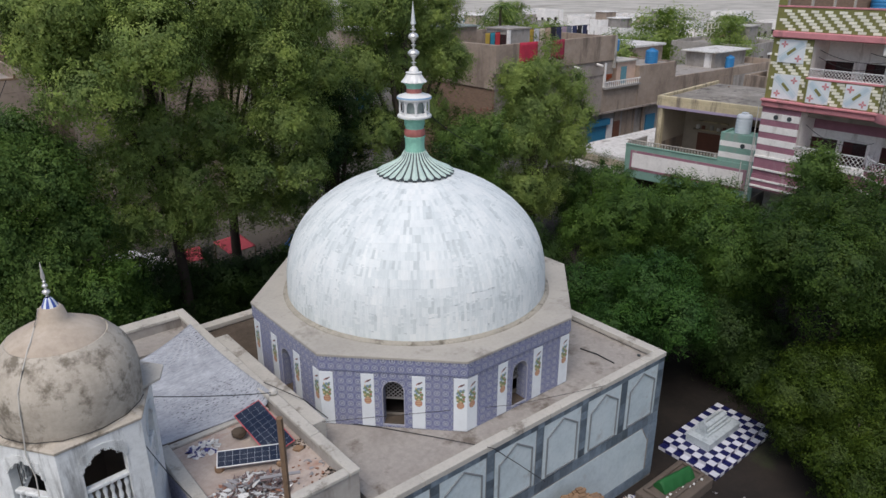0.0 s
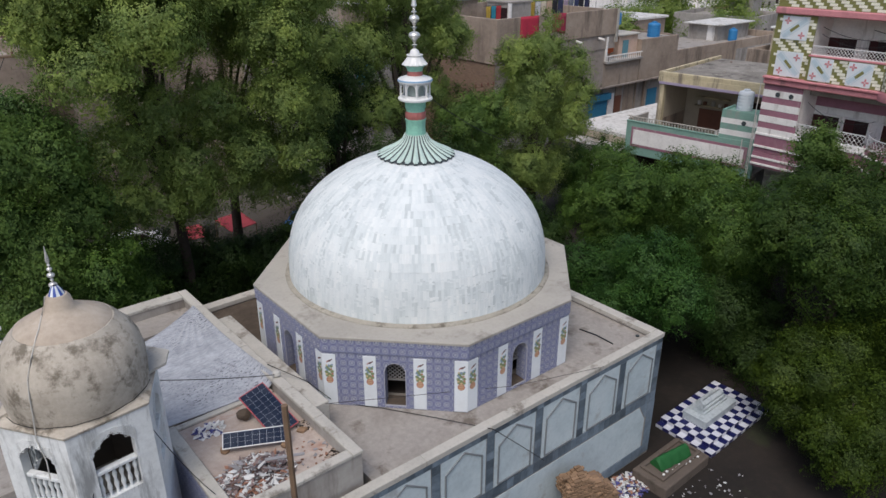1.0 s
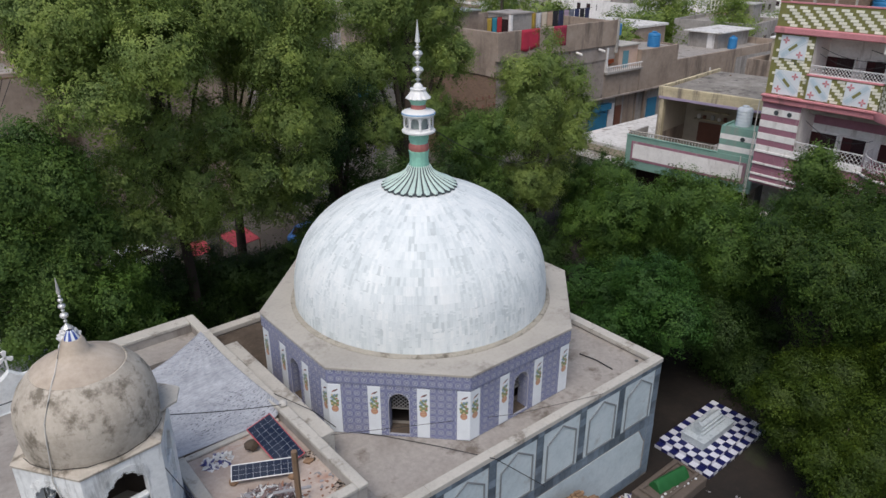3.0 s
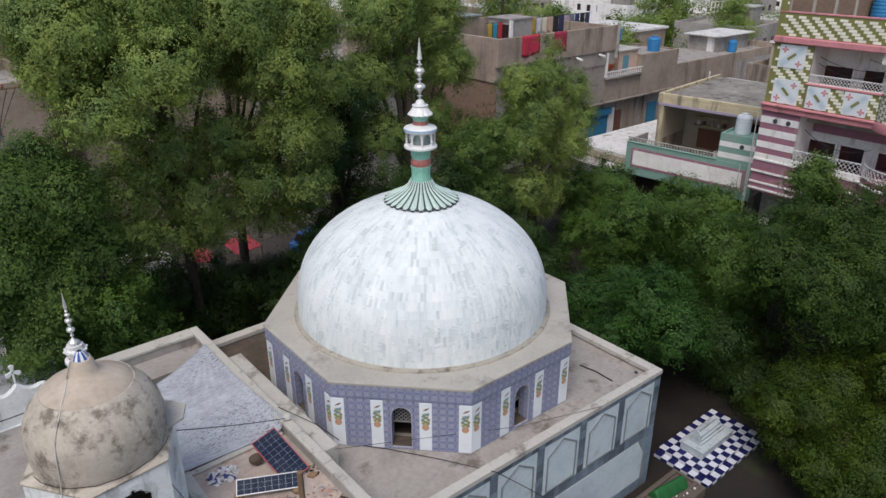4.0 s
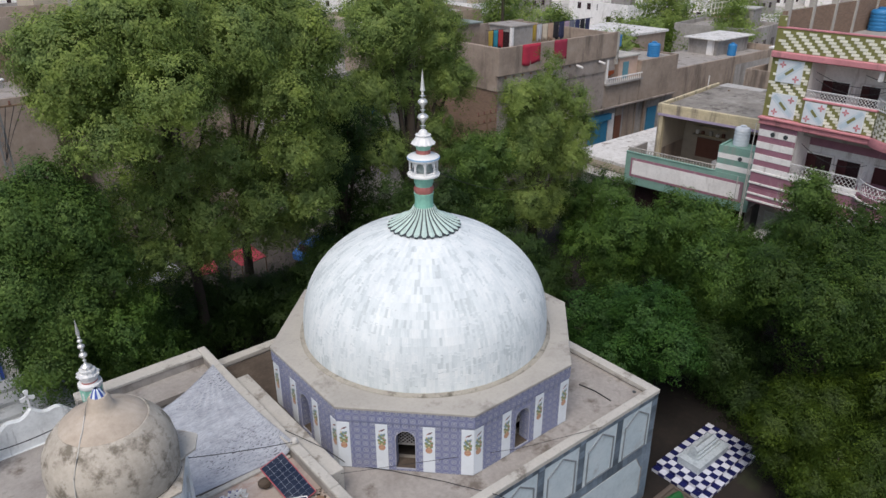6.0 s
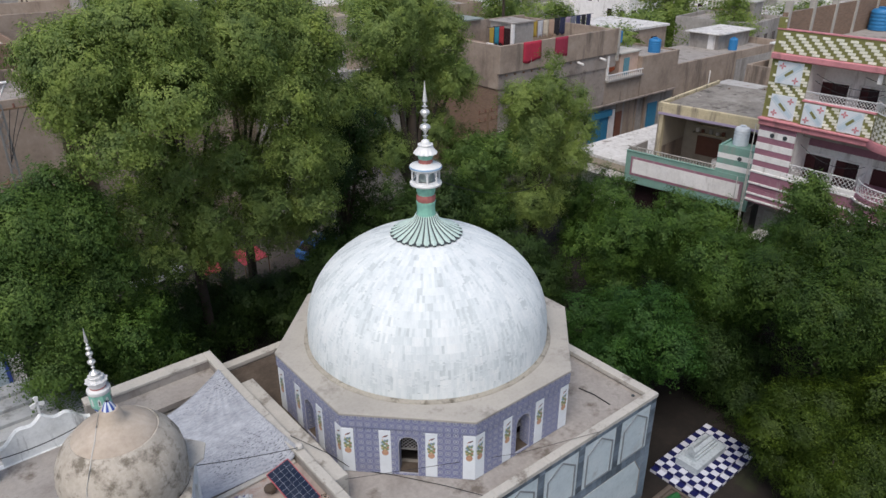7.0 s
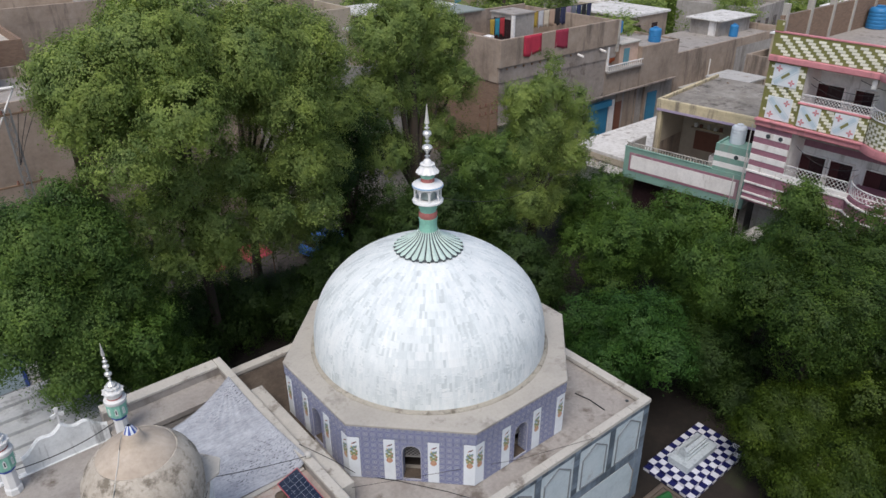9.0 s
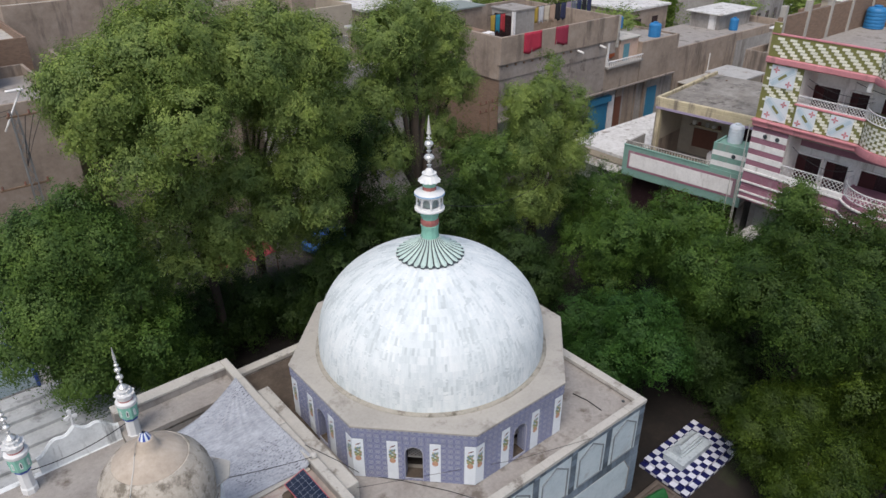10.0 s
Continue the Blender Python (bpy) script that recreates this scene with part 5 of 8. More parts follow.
# ---- minarets and scrolled parapet over the entrance roof ----
def build_minaret(x, y):
    th = thing("minaret", "small white and mint green minaret with steel finial", "minaret", x, y, 5.55, group="roof minarets")
    z = -5.55
    g = Geo()
    g.lathe([(0.27, 5.4 + z), (0.27, 5.7 + z), (0.235, 5.75 + z), (0.23, 6.42 + z)], 8, smooth=False)
    part("shaft", g, PAINT_WHITE, th)
    g = Geo()
    g.lathe([(0.24, 6.42 + z), (0.27, 6.46 + z), (0.265, 6.52 + z)], 8, smooth=False)
    part("blue_band", g, PAINT_BLUE, th, "royal blue band")
    g = Geo()
    g.lathe([(0.27, 6.52 + z), (0.33, 6.60 + z), (0.345, 6.9 + z), (0.355, 7.12 + z)], 8, smooth=False)
    body = part("body", g, PAINT_GREEN, th, "mint green eight-sided body")
    for k in range(8):
        a = 2 * math.pi * (k + 0.5) / 8
        g = Geo()
        m = Matrix.Rotation(a, 4, "Z") @ Matrix.Translation((0.318, 0, 0))
        for dz, h, w, mi in ((6.86, 0.15, 0.045, 0), (6.86, 0.09, 0.02, 1)):
            g.prism([(-w, -h), (w, -h), (w, h * 0.5), (0, h), (-w, h * 0.5)], 0.006 + 0.006 * mi, 0.012 + 0.008 * mi, mi,
                    m @ Matrix.Translation((0, 0, dz + z)) @ Matrix.Rotation(radians(90), 4, "Z") @ Matrix.Rotation(radians(90), 4, "X"))
        part("niche", g, [PAINT_WHITE, PAINT_NAVY if k % 2 else PAINT_PALE], body)
    g = Geo()
    g.lathe([(0.355, 7.12 + z), (0.38, 7.16 + z), (0.37, 7.26 + z), (0.28, 7.30 + z)], 16)
    part("ledge", g, PAINT_WHITE, th)
    g = Geo()
    g.lathe([(0.25, 7.28 + z), (0.255, 7.36 + z)], 16)
    part("red_band", g, PAINT_RED, th)
    g = Geo()
    g.lathe([(0.255, 7.36 + z), (0.27, 7.42 + z), (0.34, 7.58 + z), (0.33, 7.60 + z), (0.22, 7.56 + z), (0.18, 7.62 + z), (0.235, 7.74 + z), (0.22, 7.76 + z), (0.10, 7.74 + z), (0.09, 7.82 + z)], 20, wobble=lambda k, n, q: (1.1 if k % 2 == 0 else 0.95) if q > 7.5 + z else 1.0)
    part("lotus", g, PAINT_WHITE, th)
    g = Geo()
    prof = [(0.14, 7.8 + z), (0.17, 7.86 + z), (0.06, 7.95 + z), (0.03, 8.0 + z)]
    for zc, r in ((8.08, 0.06), (8.28, 0.13), (8.45, 0.055), (8.6, 0.115), (8.8, 0.085), (8.93, 0.05)):
        for i in range(6):
            a = math.pi * (i + 0.5) / 6
            prof.append((max(0.025, r * math.sin(a)), zc + z - r * 0.75 * math.cos(a)))
    prof += [(0.05, 9.03 + z), (0.06, 9.08 + z), (0.006, 9.55 + z)]
    g.lathe(prof, 12)
    part("spike", g, STEEL, th, "polished steel balls and spike")
    return th


m1 = build_minaret(3.17, 22.0)
copy_thing(m1, pose(-0.42, 21.75, 5.55, 0, 0, 20))


def build_gate():
    th = thing("entrance_block", "flat cement entrance roof with low walls", "building", -4, 16, 0)
    inv = Matrix.Translation((4, -16, 0))
    for nm, a, mt in (("roof", (-6, 2.78, 16.9, 22.2, 5.2, 5.5), CEMENT_ROOF), ("wall", (-6, 2.78, 22.2, 22.45, -0.2, 5.498), WHITEWASH),
                      ("wall", (2.55, 2.79, 17.5, 22.2, -0.2, 5.2), WHITEWASH), ("wall", (-6, -5.75, 16.9, 22.2, -0.2, 5.2), WHITEWASH)):
        g = Geo()
        g.box(*a, 0.01, 0, inv)
        part(nm, g, mt, th)
    g = Geo()
    n = 48
    poly = []
    for i in range(n + 1):
        u = i / n
        x = 0.05 + 2.72 * u
        w = abs(u - 0.5) * 2
        h = 0.60 + 0.36 * math.exp(-((w - 0.55) / 0.25) ** 2) + 0.74 * (1 - w) ** 2.2
        poly.append((x, h))
    vs, fs = [], []
    for y in (22.27, 22.45):
        for x, h in poly:
            vs += [(x, y, 5.5), (x, y, 5.5 + h)]
    k = 2 * (n + 1)
    for i in range(n):
        a = 2 * i
        fs += [(a, a + 2, a + 3, a + 1), (k + a, k + a + 1, k + a + 3, k + a + 2), (a + 1, a + 3, k + a + 3, k + a + 1)]
    g.add(vs, fs, 0, False, inv)
    g.tube([(x, 22.36, 5.5 + h) for x, h in poly], 0.06, 6, 0, inv)
    part("scrolled_parapet", g, WHITEWASH, th, "scroll-shaped white parapet")
    g = Geo()
    xm = 1.41
    for a in (90, 210, 330):
        m = inv @ Matrix.Translation((xm, 22.36, 7.30)) @ Matrix.Rotation(radians(-a), 4, "Y")
        g.prism([(0, -0.03), (0.2, -0.075), (0.24, 0), (0.2, 0.075), (0, 0.03)], -0.03, 0.03, 0, m @ Matrix.Rotation(radians(90), 4, "X"))
    g.box(xm - 0.03, xm + 0.03, 22.33, 22.39, 6.80, 7.32, 0.01, 0, inv)
    part("crest", g, PAINT_WHITE, th, "three-armed white crest")


build_gate()

def build_steps():
    th = thing("white_terrace", "wide white terrace steps behind the entrance", "steps", -2, 25, 0)
    for i in range(6):
        g = Geo()
        g.box(-6, 7.5 - i * 0.3, i * 0.75, i * 0.75 + 0.78, -0.2, 3.3 - 0.0 * i + i * 0.16, 0.02)
        part("step", g, TERRACE, th)


build_steps()

# ---- graves beside the hall ----
def build_graves():
    th = thing("grave_platform", "low stepped platform tiled in blue and white checks", "platform", 21.12, 9.62, 0)
    t = 0.305
    g = Geo()
    g.box(0, 14 * t, 0, 8 * t, -0.2, 0.14)
    low = part("lower_step", g, GROUT, th)
    g = Geo()
    g.box(t, 14 * t, t, 8 * t, 0.1, 0.29)
    top = part("upper_step", g, GROUT, th)
    PLATE_W = material("white_floor_tile", (0.62, 0.63, 0.69), 0.3, scale=3, amount=0.3, per_piece=0.12, bump=0.02)
    PLATE_B = material("cobalt_floor_tile", (0.012, 0.014, 0.085), 0.3, scale=3, amount=0.4, per_piece=0.2, bump=0.02)
    units = []
    for mt in (PLATE_W, PLATE_B):
        u = Geo()
        u.box(0.003, t - 0.003, 0.003, t - 0.003, 0, 0.012, 0.002)
        r = Geo()
        r.box(0.003, t - 0.003, 0, 0.01, 0.004, 0.145, 0.002)
        units.append((u.mesh("floor_tile", mt), r.mesh("riser_tile", mt)))
    for i in range(14):
        for j in range(8):
            lower = i == 0 or j == 0
            z = 0.141 if lower else 0.291
            ob = part("tile", units[(i + j) % 2][0], None, low if lower else top)
            ob.location = (i * t, j * t, z)
    for i in range(14):
        ob = part("riser_tile", units[(i + 1) % 2][1], None, low); ob.location = (i * t, -0.0105, 0)
        if i:
            ob = part("riser_tile", units[i % 2][1], None, top); ob.location = (i * t, t - 0.0105, 0.146)
    for j in range(8):
        ob = part("riser_tile", units[(j + 1) % 2][1], None, low); ob.matrix_local = Matrix.Translation((-0.0005, (j + 1) * t, 0)) @ Matrix.Rotation(radians(-90), 4, "Z")
        if j:
            ob = part("riser_tile", units[j % 2][1], None, top); ob.matrix_local = Matrix.Translation((t - 0.0005, (j + 1) * t, 0.146)) @ Matrix.Rotation(radians(-90), 4, "Z")
    TOMB = material("pale_tomb_marble", (0.47, 0.515, 0.54), 0.45, dark=(0.30, 0.34, 0.37), scale=4, fine=16, amount=1.0, bump=0.1, stain=(0.33, 0.37, 0.40), stain_at=0.5, stain_scale=4)
    tb = thing("marble_tomb", "pale grey marble tomb with a ridged top", "tomb", 22.05, 10.5, 0.30)
    for nm, a in (("base", (0, 2.25, 0, 1.0, 0, 0.30)), ("base_slab", (-0.03, 2.28, -0.03, 1.03, 0.30, 0.36))):
        g = Geo()
        g.box(*a, 0.015)
        part(nm, g, TOMB, tb)
    for nm, x0, x1, y0, y1, z0, z1 in (("plinth", 0.30, 2.0, 0.26, 0.80, 0.36, 0.47), ("shoulder", 0.38, 1.92, 0.33, 0.73, 0.47, 0.60)):
        g = Geo()
        g.box(x0, x1, y0, y1, z0, z1, 0.015)
        part(nm, g, TOMB, tb)
    g = Geo()
    g.prism([(0.40, 0.60), (0.66, 0.60), (0.66, 0.70), (0.53, 0.80), (0.40, 0.70)], 0.42, 1.88, 0, Matrix(((0, 0, 1, 0), (1, 0, 0, 0), (0, 1, 0, 0), (0, 0, 0, 1))))
    part("ridge", g, TOMB, tb)
    g = Geo()
    g.prism([(0.36, 0.36), (0.70, 0.36), (0.70, 0.82), (0.53, 0.98), (0.36, 0.82)], 0.28, 0.36, 0, Matrix(((0, 0, 1, 0), (1, 0, 0, 0), (0, 1, 0, 0), (0, 0, 0, 1))))
    part("headstone", g, TOMB, tb)

    gp = thing("cement_grave_bed", "raised rough cement grave bed with a low rim", "grave", 17.95, 9.5, 0)
    g = Geo()
    g.box(0, 2.75, 0, 1.4, -0.2, 0.42, 0.03)
    BED = material("dark_earthy_cement", (0.12, 0.095, 0.078), 0.92, scale=1.5, fine=9, amount=1.0, stain=(0.08, 0.065, 0.05), stain_at=0.55, stain_scale=1.5)
    part("bed", g, BED, gp)
    for a in ((0.25, 2.65, 0.28, 0.40), (0.25, 2.65, 1.15, 1.27), (0.25, 0.37, 0.40, 1.15), (2.53, 2.65, 0.40, 1.15)):
        g = Geo()
        g.box(*a, 0.42, 0.52, 0.02)
        part("rim", g, BED, gp)
    g = Geo()
    n = 24
    vs, fs = [], []
    for i in range(n + 1):
        x = -0.80 + 1.6 * i / n
        for k in range(11):
            v = k / 10 * 2 - 1
            hz_ = 0.40 * (1 - abs(v) ** 1.7) * (1 - 0.2 * (abs(x) > 0.75)) + 0.012 * noise.noise(Vector((x * 6, v * 5, 4)))
            vs.append((x, 0.29 * v * (1 + 0.06 * math.sin(x * 14)), max(0.0, hz_)))
    for i in range(n):
        for k in range(10):
            a = i * 11 + k
            fs.append((a, a + 11, a + 12, a + 1))
    fs += [[k for k in range(11)], [n * 11 + k for k in range(11)][::-1]]
    g.add(vs, fs, 0, True)
    single("grave_cloth", g, GREEN_CLOTH, "bright green cloth draped over a grave mound", "grave cloth", m=pose(19.42, 10.30, 0.43, 0, 0, -8))
    for q in range(9):
        stone("stone", 18.5 + q * 0.22, 9.98 - 0.03 * q + 0.05 * math.sin(q * 2), 0.47, 0.055, SH_WHITE, "small white stone beside the green cloth", q)
    shard_heap("marble_rubble", 17.55, 10.65, 0.05, 0.75, 300, 0.09, [SH_WHITE, SH_BLUE, SH_WHITE, TERRACOTTA], "white and blue broken marble beside the grave", 11, 0.15)
    shard_heap("loose_debris", 19.5, 8.6, 0.05, 1.6, 50, 0.05, [SH_WHITE, SH_GREY], "bits of white stone scattered on the earth", 12, 0.01)


build_graves()


def build_ruin():
    th = thing("brick_ruin", "crumbling old brick wall stump with loose bricks on top", "ruin", 14.85, 10.55, 0)
    rng = random.Random(4)
    u = Geo()
    u.box(-0.115, 0.115, -0.055, 0.055, -0.035, 0.035, 0.008)
    me = u.mesh("brick", BRICK)
    g = Geo()
    g.box(-0.75, 0.95, -0.30, 0.30, -0.2, 1.5, 0.05)
    g.box(-0.70, 0.45, -0.25, 0.25, 1.5, 2.0, 0.05)
    part("core", g, BRICK_WALL, th)
    count = 0
    for row in range(14, 33):
        z = 0.02 + row * 0.078
        x1 = 1.05 - max(0.0, z - 1.35) * 0.9
        for lay in (0, 1, 2, 3, 4, 5):
            y = -0.36 + lay * 0.13
            x = -0.85 + 0.12 * (row % 2)
            while x < x1 - 0.1:
                edge = lay in (0, 5) or x < -0.6 or x > x1 - 0.5 or row > 26
                top = z > 2.05 + 0.28 * noise.noise(Vector((x * 1.7, y * 1.7, 1))) + (0.25 if x < 0 else 0)
                if edge and not top and count < 300 and (lay == 0 or x > x1 - 0.45 or row > 20) and rng.random() < 0.93:
                    ob = part("brick", me, None, th)
                    ob.matrix_local = pose(x + rng.uniform(-.012, .012), y + rng.uniform(-.015, .015), z, rng.uniform(-3, 3), rng.uniform(-3, 3), rng.uniform(-6, 6))
                    count += 1
                x += 0.245
    th.rotation_euler = (0, 0, radians(-20))


build_ruin()

# ---- houses along the street; their fronts face -x ----
def quick(parent):
    def w(name, a, mt, b=0.0, label=""):
        g = Geo()
        g.box(*a, b)
        return part(name, g, mt, parent, label)
    return w


def grille(parent, x, y0, y1, z0, z1, mt, kind="diamond"):
    g = Geo()
    g.box(x - 0.02, x + 0.02, y0, y1, z1 - 0.05, z1, 0.005)
    g.box(x - 0.02, x + 0.02, y0, y1, z0, z0 + 0.05, 0.005)
    n = max(2, round((y1 - y0) / ((z1 - z0) * 0.36)))
    s = (y1 - y0) / n
    h = z1 - z0 - 0.1
    for i in range(n):
        ya = y0 + i * s
        for q in range(2):
            za = z0 + 0.05 + q * h / 2
            g.tube([(x, ya, za), (x, ya + s / 2, za + h / 4), (x, ya, za + h / 2)], 0.018, 4)
            g.tube([(x, ya + s, za), (x, ya + s / 2, za + h / 4), (x, ya + s, za + h / 2)], 0.018, 4)
    return part("railing", g, mt, parent, "white lattice railing")


def stepped_tiles(parent, x, y0, y1, z0, z1, name="tile_facing"):
    """Olive glazed facing with staggered cream bricks in slanting steps."""
    g = Geo()
    g.box(x - 0.02, x + 0.05, y0, y1, z0, z1, 0, 0)
    bw, bh, per = 0.39, 0.132, 0.70
    rows = int((z1 - z0 - 0.02) / (bh + 0.02))
    for j in range(rows):
        za = z0 + 0.02 + j * (bh + 0.02)
        off = (j * per / 4.0) % per
        y = y1 + off - per
        while y > y0 - per:
            a, b = max(y0 + 0.01, y - bw), min(y1 - 0.01, y)
            if b - a > 0.06:
                g.box(x - 0.034, x - 0.018, a, b, za, za + bh, 0.004, 1)
            y -= per
    return part(name, g, [OLIVE, CREAM_TILE], parent, "olive and cream stepped glazed tiles")


def cross_panel(parent, x, y0, y1, z0, z1, up=True):
    """White tile panel with a pale blue slanting strip, an olive bar and two pink four-petalled flowers."""
    g = Geo()
    g.box(x - 0.03, x + 0.02, y0, y1, z0, z1, 0.004, 0)
    cy, cz = (y0 + y1) / 2, (z0 + z1) / 2
    ang = math.atan2(z1 - z0, y1 - y0) * (1 if up else -1)
    L = math.hypot(y1 - y0, z1 - z0)
    def strip(off, half, w, lift, mi):
        d = Vector((0, math.cos(ang), math.sin(ang)))
        n = Vector((0, -math.sin(ang), math.cos(ang)))
        c = Vector((x - lift, cy, cz)) + n * off
        pts = [c - d * half - n * w, c + d * half - n * w, c + d * half + n * w, c - d * half + n * w]
        pts = [(p.x, min(max(p.y, y0 + 0.01), y1 - 0.01), min(max(p.z, z0 + 0.01), z1 - 0.01)) for p in pts]
        g.add(pts, [(3, 2, 1, 0)], mi)
    strip(0.0, L * 0.40, 0.20, 0.0325, 1)
    strip(0.0, L * 0.41, 0.15, 0.0345, 0)
    strip(0.0, L * 0.40, 0.11, 0.0365, 1)
    strip(0.0, L * 0.14, 0.075, 0.0385, 2)
    for s in (-1, 1):
        py, pz = cy - s * (y1 - y0) * 0.29, cz + s * (1 if up else -1) * (z1 - z0) * 0.29
        for dy, dz in ((0.1, 0), (-0.1, 0), (0, 0.1), (0, -0.1)):
            g.box(x - 0.046, x - 0.03, py + dy - (0.075 if dy else 0.045), py + dy + (0.075 if dy else 0.045), pz + dz - (0.075 if dz else 0.045), pz + dz + (0.075 if dz else 0.045), 0.01, 3)
    return part("tile_panel", g, [PANEL_WHITE, SKY_TILE, OLIVE, ROSE], parent, "white tile panel with pale blue strip and pink flowers")


def window(parent, x, y0, y1, z0, z1, depth=0.18):
    g = Geo()
    g.box(x + 0.10, x + 0.12, y0, y1, z0, z1)
    win = part("window", g, DARK_GLASS, parent, "dark window with white surround")
    g = Geo()
    f = 0.09
    for a in ((y0 - f, y0, z0 - f, z1 + f), (y1, y1 + f, z0 - f, z1 + f), (y0, y1, z1, z1 + f), (y0, y1, z0 - f, z0)):
        g.box(x - 0.03, x + 0.13, *a, 0.008)
    part("window_frame", g, OFFWHITE, win)
    g = Geo()
    n = 24
    yc = y1 - 0.42 * (y1 - y0)
    vs = [(x + 0.075 + 0.012 * math.sin(2.1 * i), yc + (y1 - yc) * i / n, zz) for i in range(n + 1) for zz in (z0 + 0.04, z1)]
    g.add(vs, [(2 * i, 2 * i + 2, 2 * i + 3, 2 * i + 1) for i in range(n)], 0, True)
    part("curtain", g, CURTAIN, win, "maroon curtain")
    return win


def tank(x, y, z, r, h, mt, label):
    th = thing("water_tank", label, "water tank", x, y, z)
    g = Geo()
    prof = [(r * 0.96, 0), (r, 0.03)]
    for i in range(5):
        a = h * 0.8 * i / 5
        prof += [(r, a + 0.05), (r * 0.97, a + 0.08), (r * 0.97, a + 0.11), (r, a + 0.14)]
    prof += [(r, h * 0.82), (r * 0.85, h * 0.92), (r * 0.45, h * 0.97)]
    g.lathe(prof, 24)
    part("body", g, mt, th)
    g = Geo()
    g.lathe([(r * 0.4, h * 0.965), (r * 0.42, h * 1.03), (r * 0.2, h * 1.05)], 16)
    part("lid", g, mt, th)
    return th


def build_pink_house():
    X, Y = 39.3, 18.9
    th = thing("pink_house", "three-storey house with pink bands and patterned glazed tiles", "house", X, Y, 1.3)
    w = quick(th)
    z = -1.3
    ye = -14.0     # the far end of the front
    xi = 1.95      # depth of the balconies
    for k, (za, zb) in enumerate(((-0.4, 5.4), (5.9, 10.4), (10.75, 14.1))):
        w("wall", (xi, 13, ye, 0, za + z, zb + z), OFFWHITE if k else MUD_GREY)
    # solid end bay
    w("wall", (0.05, xi, -2.15, 0, 6.5 + z, 10.4 + z), OFFWHITE)
    w("wall", (0.05, xi, -2.15, 0, 10.72 + z, 14.1 + z), OFFWHITE)
    w("floor_slab", (-0.2, xi, ye, 0.05, 10.38 + z, 10.70 + z), ROSE, 0.05)
    w("floor_slab", (0.0, xi, ye, 0.0, 6.5 + z, 6.75 + z), PLUM, 0.03)
    w("floor_slab", (-0.2, 13, ye, 0.05, 14.1 + z, 14.45 + z), ROSE, 0.05)
    w("pink_cornice", (-0.32, xi, ye, 0.08, 10.70 + z, 10.83 + z), ROSE, 0.03)
    w("roof", (0.12, 12.8, ye, -0.2, 14.45 + z, 14.6 + z), CEMENT_ROOF)
    # tiled parapet and end bay of the top storey
    stepped_tiles(th, -0.05, -5.9, 0.0, 14.46 + z, 15.65 + z, "parapet")
    w("parapet_cap", (-0.1, 0.12, -5.9, 0.02, 15.65 + z, 15.73 + z), ROSE, 0.01)
    w("parapet_backing", (0.03, 0.1, -5.9, -0.02, 14.46 + z, 15.65 + z), MUD_GREY)
    stepped_tiles(th, -0.09, -0.45, 0.0, 15.74 + z, 16.3 + z, "parapet_end")
    w("end_backing", (-0.03, 0.1, -0.44, -0.01, 15.74 + z, 16.3 + z), MUD_GREY)
    stepped_tiles(th, 0.03, -2.15, 0.0, 10.84 + z, 14.08 + z, "end_bay_tiles")
    cross_panel(th, -0.012, -1.78, -0.36, 12.82 + z, 14.02 + z, False)
    cross_panel(th, -0.012, -1.78, -0.36, 10.9 + z, 12.2 + z, True)
    g = Geo()
    for i in range(4):
        for j in range(4):
            if (i + j) % 2 == 0:
                g.box(0.0, 0.01, -1.4 + i * 0.09, -1.32 + i * 0.09, 12.36 + j * 0.09 + z, 12.44 + j * 0.09 + z)
    part("checked_tile", g, PAINT_NAVY, th)
    # balcony front of the top storey
    stepped_tiles(th, -0.12, -5.9, -2.15, 10.84 + z, 12.1 + z, "balcony_front")
    w("balcony_backing", (-0.05, 0.05, -5.9, -2.16, 10.84 + z, 12.1 + z), OFFWHITE)
    cross_panel(th, -0.17, -3.45, -2.3, 10.9 + z, 12.06 + z, True)
    cross_panel(th, -0.17, -5.4, -4.2, 10.9 + z, 12.06 + z, False)
    w("balcony_cap", (-0.2, 0.08, -5.9, -2.13, 12.1 + z, 12.18 + z), ROSE, 0.01)
    grille(th, 0.0, -5.9, -2.17, 12.18 + z, 12.66 + z, PAINT_WHITE)
    grille(th, 0.0, -5.7, -2.17, 7.86 + z, 8.5 + z, PAINT_WHITE)
    for y0, y1 in ((-3.6, -2.05), (-5.15, -4.2), (-7.6, -5.9)):
        window(th, xi - 0.12, y0, y1, 10.95 + z, 12.92 + z)
    for y0, y1 in ((-3.58, -2.08), (-5.1, -3.86), (-7.8, -5.8)):
        window(th, xi - 0.12, y0, y1, 7.1 + z, 8.78 + z)
    w("lintel_band", (xi - 0.05, xi, -8.6, -2.16, 9.25 + z, 9.95 + z), PLUM, 0.01)
    w("ceiling_beam", (0.9, 1.2, -8.6, -2.16, 9.95 + z, 10.38 + z), MUD_GREY, 0.01)
    w("hanging_bracket", (0.0, 0.2, -5.75, -5.5, 13.55 + z, 14.1 + z), OFFWHITE, 0.02)
    w("balcony_coping", (-0.06, 0.1, -8.6, -2.15, 7.62 + z, 7.86 + z), OFFWHITE, 0.01)
    # striped end bay of the middle storey
    n = 0
    zz = 10.36
    for i, h in enumerate((0.30, 0.38, 0.34, 0.38, 0.34, 0.36, 0.34, 0.36)):
        w("stripe", (-0.03 if i % 2 else -0.01, 0.05, -2.15, 0.0, zz - h + z, zz + z), OFFWHITE if i % 2 else PLUM, 0.006)
        zz -= h
    g = Geo()
